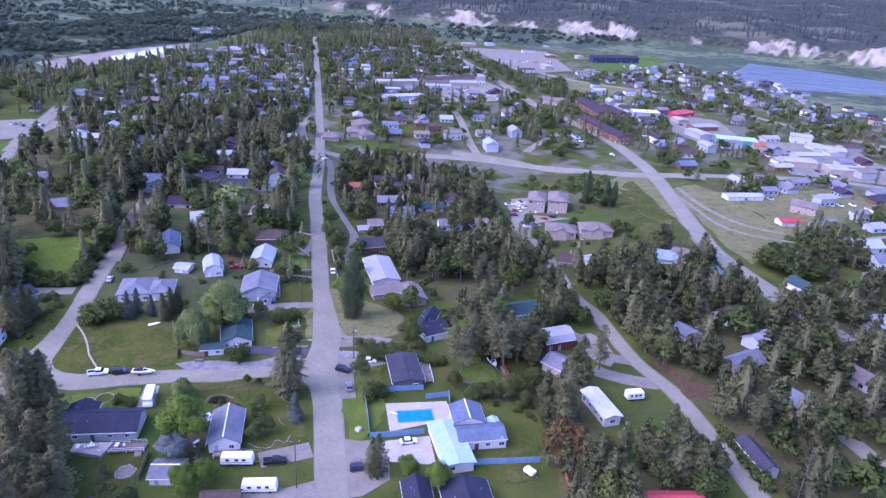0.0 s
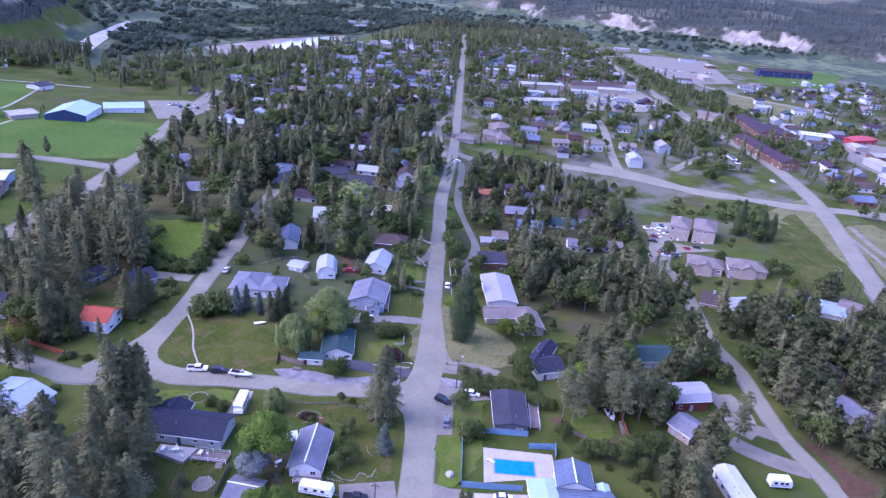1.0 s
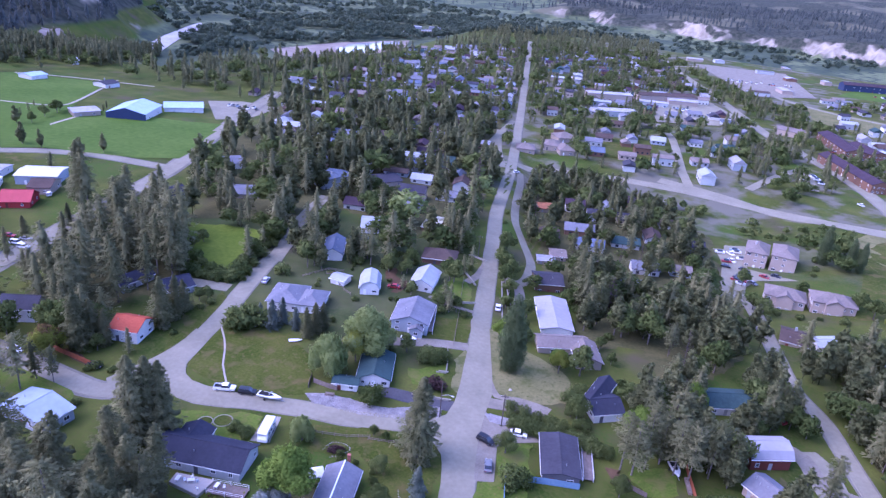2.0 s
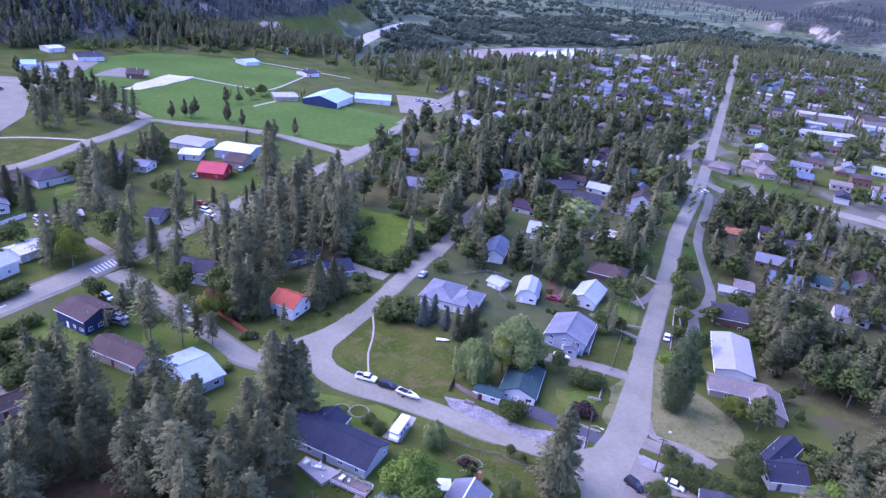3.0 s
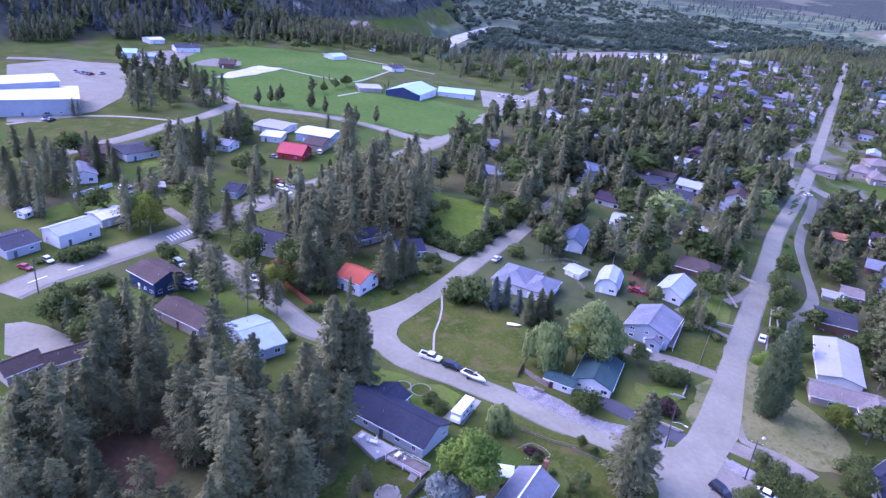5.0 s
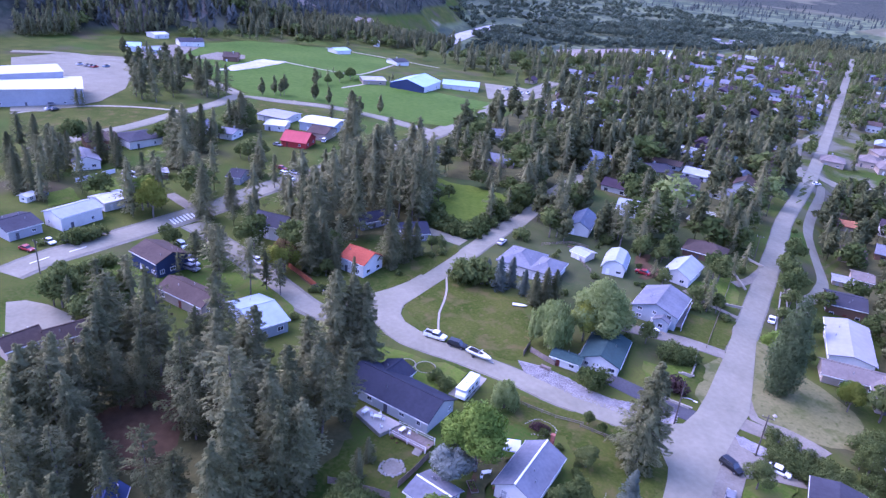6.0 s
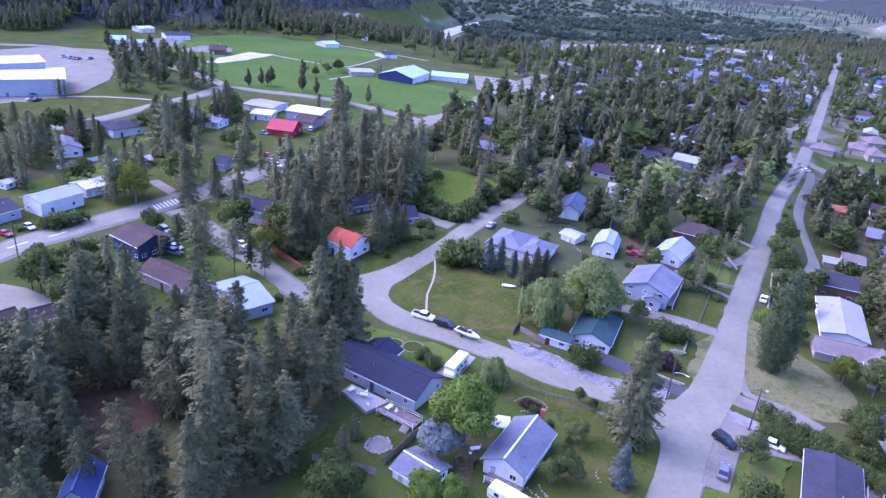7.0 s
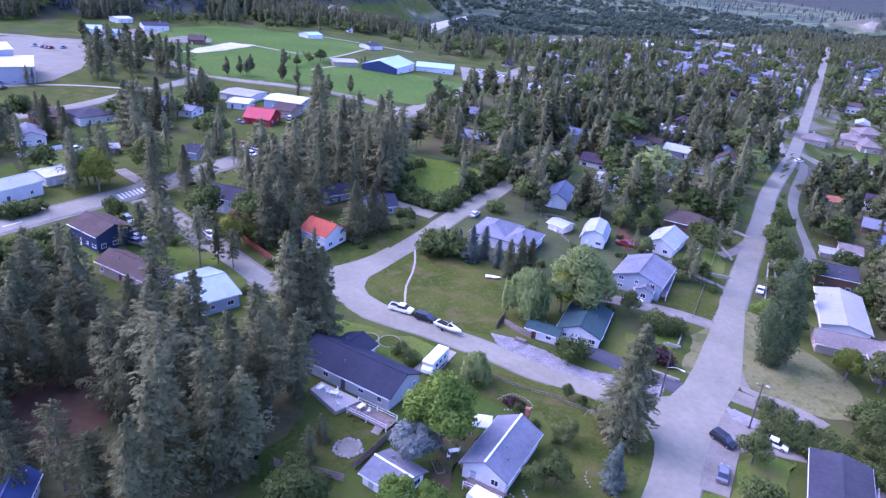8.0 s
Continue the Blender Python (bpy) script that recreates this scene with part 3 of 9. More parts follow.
def conifer_crown(seed, boughs, per, size, spread=0.16, base=0.1, droop=0.35, bare=0.2, taper=0.7, lift=0.3, full=1.25):
    """A crown one metre high: boughs round the stem, each a drooping fan of small sprays of needles."""
    r = np.random.RandomState(seed)
    f = ((np.arange(boughs) + r.uniform(0, 1, boughs)) / boughs) ** 0.95
    ang = np.arange(boughs) * 2.4 + r.uniform(-0.6, 0.6, boughs)
    lop = 1 + bare * np.sin(ang + 4 * f + r.uniform(0, 6.28)) + 0.6 * bare * np.sin(f * 13 + r.uniform(0, 6.28))
    reach = spread * (np.maximum(0.01, 1 - f ** full) ** taper) * (0.6 + 0.4 * np.minimum(1, f * 4)) * r.uniform(0.66, 1.16, boughs) * lop + 0.012
    rise, fall = lift * r.uniform(0.4, 1.3, boughs) * (0.3 + f), droop * r.uniform(0.5, 1.3, boughs) * (1.2 - f)
    bend = r.uniform(-0.025, 0.025, 2)
    k = np.repeat(np.arange(boughs), per)
    n = len(k)
    q = r.uniform(0.02, 1.0, n) ** 0.62
    s = r.uniform(-1, 1, n)
    wide = 0.42 * reach[k] * (1.12 - q ** 2)
    hang = np.abs(r.normal(0, 1, n))
    ca, sa = np.cos(ang[k]), np.sin(ang[k])
    out, side = reach[k] * q, s * wide
    c = np.c_[out * ca - side * sa, out * sa + side * ca, base + (0.985 - base) * f[k] + reach[k] * (rise[k] * q - fall[k] * q * q - 0.12 * s * s) - hang * 0.011]
    c[:, :2] += np.outer(np.sin(c[:, 2] * 3.0), bend)
    way = unit(np.c_[ca - 0.8 * s * sa + r.normal(0, 0.35, n), sa + 0.8 * s * ca + r.normal(0, 0.35, n), r.normal(-0.2, 0.3, n)])
    flat = unit(np.cross(way, np.c_[r.normal(0, 0.5, n), r.normal(0, 0.5, n), np.ones(n)]))
    z = (size * r.uniform(0.65, 1.4, n) * (1 - 0.35 * f[k]))[:, None]
    V = np.stack([c - way * z * 0.9, c + flat * z * 0.5, c + way * z * 1.1 - flat * z * 0.42], 1).reshape(-1, 3)
    N = unit(np.c_[0.75 * ca - 0.5 * s * sa, 0.75 * sa + 0.5 * s * ca, 0.78 - 0.4 * hang] + r.normal(0, 0.28, (n, 3)))
    return V, np.arange(n)[:, None] * 3 + [0, 1, 2], np.repeat(N, 3, axis=0)


def skirt_crown(seed, levels, sides, spread=0.15, base=0.1, ragged=0.4, taper=0.8):
    """A solid crown one metre high of jagged skirts, each hanging over the next."""
    r = np.random.RandomState(seed)
    V, T, N = [], [], []
    lop = r.uniform(0.75, 1.15, sides * 2)
    for i in range(levels):
        f = (i + r.uniform(-0.2, 0.2)) / levels
        z = base + (1 - base) * max(0.0, f)
        reach = spread * (max(0.02, 1 - f) ** taper) * (0.6 + 0.4 * min(1, f * 6)) * r.uniform(0.8, 1.2)
        high = min(1.0, z + (1 - base) / levels * r.uniform(1.6, 2.4))
        b = len(V)
        cx, cy = r.uniform(-0.15, 0.15, 2) * reach
        V.append((cx, cy, high))
        N.append((0, 0, 1))
        turn = r.uniform(0, 6.28)
        for k in range(sides * 2):
            a = turn + 6.283 * k / (sides * 2) + r.uniform(-0.12, 0.12)
            q = reach * lop[k] * (1 + ragged * r.uniform(-1, 1)) * (1.0 if k % 2 else 0.55)
            V.append((cx + q * math.cos(a), cy + q * math.sin(a), z + (0.0 if k % 2 else (high - z) * 0.35) + r.uniform(-0.015, 0.015)))
            N.append((0.85 * math.cos(a), 0.85 * math.sin(a), 0.55 if k % 2 else 0.1))
        for k in range(sides * 2):
            T.append((b, b + 1 + k, b + 1 + (k + 1) % (sides * 2)))
    return np.array(V), np.array(T), unit(np.array(N, float))


def joined(*crowns):
    V, T, N, b = [], [], [], 0
    for v, t, m in crowns:
        V.append(v)
        T.append(t + b)
        N.append(m)
        b += len(v)
    return np.concatenate(V), np.concatenate(T), np.concatenate(N)


def leaf_crown(seed, blobs, count, size, droop=0.0):
    """Many small leaf clumps over and in a set of balls (x, y, z, radius, squash)."""
    r = np.random.RandomState(seed)
    blobs = np.array(blobs)
    vol = blobs[:, 3] ** 2
    pick = r.choice(len(blobs), count, p=vol / vol.sum())
    d = r.normal(size=(count, 3))
    d /= np.linalg.norm(d, axis=1)[:, None]
    bump = 1 + 0.16 * np.sin(d[:, 0] * 7 + pick) * np.sin(d[:, 1] * 6 + pick * 2) + 0.1 * np.sin(d[:, 2] * 11 + pick)
    rad = blobs[pick, 3] * bump * (1 - 0.45 * r.uniform(0, 1, count) ** 2.2)
    c = blobs[pick, :3] + d * rad[:, None] * np.c_[np.ones(count), np.ones(count), blobs[pick, 4]]
    c[:, 2] -= droop * r.uniform(0, 1, count) * np.hypot(c[:, 0], c[:, 1]) * 1.2
    u = r.normal(size=(count, 3))
    u /= np.linalg.norm(u, axis=1)[:, None]
    if droop:
        u[:, 2] = -abs(u[:, 2]) - 1.2
    w = np.cross(d + 0.5 * r.normal(size=(count, 3)), u)
    w /= np.linalg.norm(w, axis=1)[:, None] + 1e-6
    s = size * r.uniform(0.6, 1.4, count)[:, None]
    V = np.stack([c - u * s, c + w * s * 0.9, c + u * s * 0.9 - w * s * 0.25 + d * s * 0.3], 1).reshape(-1, 3)
    N = unit(d * [1, 1, 0.9] + [0, 0, 0.3] + r.normal(0, 0.3, (count, 3)))
    return V, np.arange(count)[:, None] * 3 + [0, 1, 2], np.repeat(N, 3, axis=0)


def stem(height, r0, r1, limbs=(), sides=7):
    V, T, N = [], [], []

    def tube(p, q, ra, rb):
        p, q = np.array(p, float), np.array(q, float)
        d = (q - p) / np.linalg.norm(q - p)
        x = np.cross(d, (0.3, 0.9, 0.1))
        x /= np.linalg.norm(x)
        y = np.cross(d, x)
        b = len(V)
        for i in range(sides):
            a = 6.283 * i / sides
            side = x * math.cos(a) + y * math.sin(a)
            V.extend((p + ra * side, q + rb * side))
            N.extend((side, side))
        for i in range(sides):
            j = (i + 1) % sides
            T.append((b + 2 * i, b + 2 * j, b + 2 * j + 1))
            T.append((b + 2 * i, b + 2 * j + 1, b + 2 * i + 1))

    tube((0, 0, -0.03 * height), (0, 0, height), r0, r1)
    for p, q, ra in limbs:
        tube(p, q, ra, ra * 0.35)
    return np.array(V), np.array(T), np.array(N)


def limbs_for(blobs, start, r):
    return [((0, 0, start), (b[0] * 0.8, b[1] * 0.8, b[2] - b[3] * 0.2), r) for b in blobs]


ROUND = [[(0, 0, 0.66, 0.27, 0.95), (0.2, 0.08, 0.55, 0.2, 0.9), (-0.18, 0.12, 0.57, 0.2, 0.9), (0.03, -0.2, 0.53, 0.2, 0.9), (0, 0.05, 0.82, 0.17, 0.9)],
         [(0, 0, 0.62, 0.3, 0.9), (0.24, -0.1, 0.5, 0.17, 0.9), (-0.14, -0.2, 0.5, 0.2, 0.8), (-0.1, 0.2, 0.66, 0.2, 0.9), (0.1, 0.1, 0.83, 0.14, 0.9)]]
TALL = [[(0.03 * math.sin(i * 2.1), 0.03 * math.cos(i * 1.7), 0.07 + 0.082 * i, (0.13, 0.17, 0.195, 0.205, 0.2, 0.19, 0.17, 0.15, 0.125, 0.1, 0.07)[i], 1.0) for i in range(11)]]
WEEP = [[(0, 0, 0.70, 0.32, 0.75), (0.26, 0.1, 0.60, 0.22, 1.0), (-0.25, 0.06, 0.58, 0.22, 1.0), (0.0, -0.26, 0.56, 0.22, 1.0), (0.05, 0.24, 0.6, 0.2, 1.0)]]
BUSH = [[(0, 0, 0.45, 0.42, 0.95), (0.35, 0.1, 0.36, 0.32, 1.0), (-0.3, 0.2, 0.38, 0.33, 1.0), (0.05, -0.35, 0.36, 0.32, 1.0)]]

def pine_blobs(seed, low=0.24):
    """Uneven rounded masses of needles up the stem of a full pine."""
    r = random.Random(seed)
    out = []
    for i in range(12):
        f = i / 11
        wide = min(0.5 + 1.8 * f, 1.05 - 0.85 * f ** 1.6)
        a, q = r.uniform(0, 6.28), r.uniform(0.02, 0.11) * wide
        out.append((q * math.cos(a), q * math.sin(a), low + (0.93 - low) * f, 0.125 * wide * r.uniform(0.75, 1.25), r.uniform(0.65, 1.0)))
    return out


# kind: label, category, list of (trunk mesh, crown mesh), for a tree one metre high
KINDS = {}


def kind(key, label, category, variants, leaf):
    out = []
    for crown, trunk in variants:
        out.append((cloud("trunk", *trunk, "bark"), cloud("crown", *crown, leaf)))
    KINDS[key] = (label, category, out)


kind("fir", "tall grey-green conifer with airy drooping boughs", "conifer", [(joined(skirt_crown(911 + i, 8, 4, 0.10, 0.14), conifer_crown(11 + i, 84, 46, 0.0170, 0.190 + 0.018 * (i % 4), 0.06 + 0.05 * (i % 3), 0.24, 0.26, 0.8, 0.4, 1.3)), stem(0.97, 0.011, 0.002)) for i in range(7)], "needles")
kind("pine", "tall uneven pine with tufted boughs on a bare stem", "conifer", [(conifer_crown(31 + i, 56, 50, 0.0170, 0.150 + 0.018 * (i % 4), 0.16 + 0.07 * (i % 4), 0.12, 0.42, 0.6, 0.5, 2.0), stem(0.97, 0.011, 0.003)) for i in range(8)], "needles")
kind("cedar", "broad full conifer with boughs to the ground", "conifer", [(joined(skirt_crown(981 + i, 9, 5, 0.16, 0.06), conifer_crown(81 + i, 150, 56, 0.0180, 0.275, 0.03, 0.22, 0.12, 0.82, 0.36, 1.12)), stem(0.97, 0.014, 0.002)) for i in range(3)], "needles")
kind("spruce", "blue-green spruce with a pointed top", "conifer", [(joined(skirt_crown(951 + i, 8, 5, 0.11, 0.04), conifer_crown(51 + i, 110, 26, 0.022, 0.19, 0.03, 0.3, 0.1, 0.95)), stem(0.95, 0.014, 0.002)) for i in range(2)], "needles_blue")
kind("snag", "thin grey-brown half-bare conifer", "conifer", [(conifer_crown(71 + i, 40, 16, 0.013, 0.10, 0.25, 0.3, 0.5), stem(0.97, 0.010, 0.002)) for i in range(3)], "needles_bare")
kind("maple", "round leafy tree with bright green foliage", "tree", [(leaf_crown(5 + i, b, 12000, 0.0185), stem(0.5, 0.025, 0.014, limbs_for(b, 0.3, 0.012))) for i, b in enumerate(ROUND)], "leaves_bright")
kind("leafy", "leafy tree with dull green foliage", "tree", [(leaf_crown(15 + i, b, 4200, 0.024), stem(0.5, 0.022, 0.014, limbs_for(b, 0.25, 0.012))) for i, b in enumerate(ROUND)], "leaves")
kind("yellow", "leafy tree with yellow-green foliage", "tree", [(leaf_crown(25 + i, b, 5200, 0.024), stem(0.5, 0.022, 0.014, limbs_for(b, 0.25, 0.012))) for i, b in enumerate(ROUND)], "leaves_yellow")
kind("rust", "leafy tree turning rusty brown", "tree", [(leaf_crown(29, ROUND[0], 3600, 0.032), stem(0.5, 0.022, 0.014, limbs_for(ROUND[0], 0.25, 0.012)))], "leaves_rust")
kind("silver", "silver-leaved willow tree in a garden", "tree", [(leaf_crown(35, ROUND[1], 7000, 0.026), stem(0.5, 0.022, 0.014, limbs_for(ROUND[1], 0.25, 0.012)))], "leaves_silver")
kind("willow", "weeping willow with hanging pale green strands", "tree", [(leaf_crown(45, WEEP[0], 15000, 0.024, 0.6), stem(0.5, 0.035, 0.02, limbs_for(WEEP[0], 0.25, 0.016)))], "leaves_willow")
kind("broad", "broad round willow with pale green foliage", "tree", [(leaf_crown(47, ROUND[0] + [(0.3, -0.1, 0.4, 0.18, 0.9), (-0.28, -0.1, 0.42, 0.18, 0.9), (0.0, -0.3, 0.36, 0.18, 0.9), (0.05, 0.3, 0.4, 0.18, 0.9)], 24000, 0.0165), stem(0.5, 0.035, 0.02, limbs_for(ROUND[0], 0.25, 0.016)))], "leaves_willow")
kind("poplar", "tall dense poplar tree clothed to the ground", "tree", [(leaf_crown(55, TALL[0], 18000, 0.0115), stem(0.9, 0.016, 0.004))], "leaves_poplar")
kind("bush", "dense rounded green garden shrub", "shrub", [(leaf_crown(65 + i, BUSH[0], 1500, 0.05), stem(0.4, 0.03, 0.02)) for i in range(3)], "leaves")
kind("plum", "dark purple-leaved garden shrub", "shrub", [(leaf_crown(75, BUSH[0], 1200, 0.065), stem(0.4, 0.03, 0.02))], "leaves_plum")
kind("fir_mid", "tall grey-green conifer with airy drooping boughs", "conifer", [(joined(skirt_crown(311 + i, 7, 4, 0.11, 0.12, 0.4, 0.6), conifer_crown(211 + i, 58, 20, 0.0245, 0.165 + 0.016 * (i % 4), 0.08 + 0.05 * (i % 3), 0.24, 0.28, 0.75, 0.4, 1.45)), stem(0.97, 0.011, 0.002, sides=5)) for i in range(7)], "needles")
kind("pine_mid", "tall uneven pine with tufted boughs on a bare stem", "conifer", [(joined(skirt_crown(331 + i, 5, 4, 0.085, 0.26 + 0.05 * (i % 4), 0.4, 0.5), conifer_crown(231 + i, 46, 22, 0.0245, 0.140 + 0.016 * (i % 4), 0.16 + 0.06 * (i % 4), 0.12, 0.4, 0.6, 0.5, 2.0)), stem(0.97, 0.010, 0.002, sides=5)) for i in range(8)], "needles")
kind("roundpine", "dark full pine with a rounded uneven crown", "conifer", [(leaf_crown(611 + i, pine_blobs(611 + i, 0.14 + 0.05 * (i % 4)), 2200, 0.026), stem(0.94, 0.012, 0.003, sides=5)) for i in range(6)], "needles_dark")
kind("leafy_mid", "leafy tree with dull green foliage", "tree", [(leaf_crown(215 + i, b, 1000, 0.05), stem(0.5, 0.022, 0.014, limbs_for(b, 0.25, 0.012), sides=5)) for i, b in enumerate(ROUND)], "leaves")
kind("bush_mid", "dense rounded green garden shrub", "shrub", [(leaf_crown(265 + i, BUSH[0], 320, 0.11), stem(0.4, 0.03, 0.02, sides=5)) for i in range(2)], "leaves")
WIDE = {"willow": 0.95, "maple": 1.02, "leafy": 1.05, "silver": 1.1, "yellow": 1.0, "bush": 0.95, "plum": 1.2, "poplar": 0.66, "roundpine": 1.15, "fir": 1.2, "pine": 1.3, "broad": 1.22, "rust": 1.1, "spruce": 1.35, "cedar": 1.05, "snag": 1.1}
COUNT = {}
tree_rnd = random.Random(7)


def tree(x, y, key, height, lean=0.0):
    # the fullest crowns stand in the stretch of the plan under the flight
    label, category, variants = KINDS[key + "_mid" if key + "_mid" in KINDS and math.hypot(x + 45, y - 130) > 85 else key]
    trunk, crown = variants[tree_rnd.randrange(len(variants))]
    COUNT[key] = COUNT.get(key, 0) + 1
    name = {"fir": "fir_tree", "pine": "pine_tree", "spruce": "spruce_tree", "cedar": "conifer_tree", "roundpine": "pine_tree", "snag": "thin_conifer", "bush": "shrub", "plum": "shrub"}.get(key, "tree" if key in ("leafy", "yellow", "silver", "broad", "rust") else key + "_tree")
    t = new(name)
    w = height * WIDE[key] * tree_rnd.uniform(0.88, 1.15)
    t.matrix_world = pose(x, y, terrain(x, y), tree_rnd.uniform(-2, 2), tree_rnd.uniform(-2, 2) + lean, 0) @ pose(0, 0, 0, 0, 0, tree_rnd.uniform(0, 360)) @ Matrix.Diagonal((w, w, height, 1))
    tagged(t, label, category, {"fir": "firs", "pine": "pines", "bush": "shrubs"}.get(key, "trees"))
    for nm, me in (("trunk", trunk), ("crown", crown)):
        ob = new(nm, me)
        ob.parent = t
    return t


def trees(places, key, low, high):
    for x, y in places:
        tree(x, y, key, tree_rnd.uniform(low, high))


# trees farther off stand in joined woods, one mesh a kind
WOODS = {}
FAR_MESH = {"fir": [joined(skirt_crown(401 + i, 6, 4, 0.115, 0.1, 0.4, 0.6), conifer_crown(101 + i, 46, 15, 0.029, 0.155 + 0.014 * (i % 4), 0.07 + 0.05 * (i % 3), 0.24, 0.28, 0.75, 0.4, 1.45)) for i in range(7)], "pine": [joined(skirt_crown(421 + i, 5, 4, 0.095, 0.22 + 0.05 * (i % 4), 0.4, 0.5), conifer_crown(111 + i, 40, 17, 0.029, 0.140 + 0.014 * (i % 4), 0.16 + 0.06 * (i % 4), 0.12, 0.4, 0.6, 0.5, 2.0)) for i in range(8)], "snag": [conifer_crown(121, 20, 6, 0.03, 0.11, 0.25, 0.3, 0.5)], "leafy": [leaf_crown(131 + i, ROUND[i], 330, 0.075) for i in range(2)], "bright": [leaf_crown(141 + i, ROUND[i], 330, 0.075) for i in range(2)], "bush": [leaf_crown(151, BUSH[0], 90, 0.18)]}
FAR_MESH["townfir"] = [joined(skirt_crown(441 + i, 5, 4, 0.15, 0.06, 0.4, 0.6), conifer_crown(181 + i, 18, 5, 0.052, 0.165 + 0.012 * (i % 4), 0.06, 0.2, 0.25, 0.7, 0.3, 1.5)) for i in range(6)]
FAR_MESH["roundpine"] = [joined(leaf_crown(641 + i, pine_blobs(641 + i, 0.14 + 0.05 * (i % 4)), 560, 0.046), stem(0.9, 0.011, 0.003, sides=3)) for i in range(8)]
FAR_MESH["townleaf"] = [leaf_crown(191 + i, ROUND[i], 110, 0.12) for i in range(2)]
FAR_MESH["townbright"] = FAR_MESH["townleaf"]
# each joined tree keeps a thin stem
for key in ("fir", "pine", "snag"):
    FAR_MESH[key] = [joined(c, stem(0.9, 0.011, 0.003, sides=3)) for c in FAR_MESH[key]]
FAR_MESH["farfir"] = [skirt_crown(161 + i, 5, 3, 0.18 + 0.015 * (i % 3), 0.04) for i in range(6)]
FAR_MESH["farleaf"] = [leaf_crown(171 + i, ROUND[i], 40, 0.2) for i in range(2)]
FAR_LEAF = {"townfir": "needles", "townleaf": "leaves", "townbright": "leaves", "roundpine": "needles_dark", "farfir": "needles_hazed", "farleaf": "leaves_hazed", "fir": "needles", "pine": "needles", "snag": "needles_bare", "leafy": "leaves", "bright": "leaves_willow", "bush": "leaves"}


def wood_tree(x, y, key, height):
    if math.hypot(x, y) > 380:
        key = {"fir": "townfir", "pine": "townfir", "leafy": "townleaf", "bright": "townbright"}.get(key, key)
    WOODS.setdefault(key, []).append((x, y, height, tree_rnd.uniform(0, 6.28), tree_rnd.uniform(0.85, 1.2) * 1.25, tree_rnd.randrange(len(FAR_MESH[key]))))


def blocked(x, y, pad):
    if not KEEP_CELLS:
        for a, b, r in KEEP_DISCS:
            reach = int(r / 20) + 1
            for i in range(-reach, reach + 1):
                for j in range(-reach, reach + 1):
                    KEEP_CELLS.setdefault((int(a // 20) + i, int(b // 20) + j), []).append((a, b, r))
    near = KEEP_CELLS.get((int(x // 20), int(y // 20)), ())
    return any((x - a) ** 2 + (y - b) ** 2 < (r + pad) ** 2 for a, b, r in near) or any(inside(p, x, y) for p in KEEP_POLYS)


def grove(poly, mix, count, low, high, near=1, pad=0.0):
    """Scatters trees over a polygon, clear of roads, houses and yards. mix: kinds with weights, as fir:3 pine:1."""
    rnd = random.Random(int(sum(a * 3 + b for a, b in poly)) + count)
    names, weights = zip(*[(w.split(":")[0], float(w.split(":")[1])) for w in mix.split()])
    xs, ys = [p[0] for p in poly], [p[1] for p in poly]
    made, tries, spots = 0, 0, []
    gap = 1.6 if near else 3.0
    while made < count and tries < count * 12:
        tries += 1
        x, y = rnd.uniform(min(xs), max(xs)), rnd.uniform(min(ys), max(ys))
        if not near and noise.noise(Vector((x / 26, y / 26, 5))) < -0.14:
            continue
        if not inside(poly, x, y) or blocked(x, y, pad) or any((x - a) ** 2 + (y - b) ** 2 < gap * gap for a, b in spots):
            continue
        spots.append((x, y))
        made += 1
        key = rnd.choices(names, weights)[0]
        h = rnd.uniform(low, high) * (0.72 if key in ("leafy", "bright", "yellow", "maple") else 0.25 if key == "bush" else 1.0)
        if near and COUNT.get(key, 0) < 300 and math.hypot(x + 45, y - 130) < 138:
            tree(x, y, key, h)
        else:
            wood_tree(x, y, {"maple": "bright", "yellow": "bright", "silver": "bright"}.get(key, key), h)


def far_wood(poly, key, count, low, high):
    rnd = random.Random(count + 1)
    xs, ys = [p[0] for p in poly], [p[1] for p in poly]
    for _ in range(count * 3):
        x, y = rnd.uniform(min(xs), max(xs)), rnd.uniform(min(ys), max(ys))
        clump = noise.noise(Vector((x / 90, y / 90, 0)))
        if count > 0 and inside(poly, x, y) and clump > -0.12 and not any(inside(p, x, y) for p in KEEP_POLYS):
            wood_tree(x, y, key, rnd.uniform(low, high))
            count -= 1


def slope_wood(xs, ys, count, low, high, floor):
    """Conifers over the slopes of a stretch of the plan that stand higher than the floor, in drifts with bare ground between."""
    rnd = random.Random(count)
    while count > 0:
        x, y = rnd.uniform(*xs), rnd.uniform(*ys)
        if terrain(x, y) > floor and noise.noise(Vector((x / 70, y / 70, 3))) > -0.15:
            wood_tree(x, y, "farfir", rnd.uniform(low, high))
        count -= 1


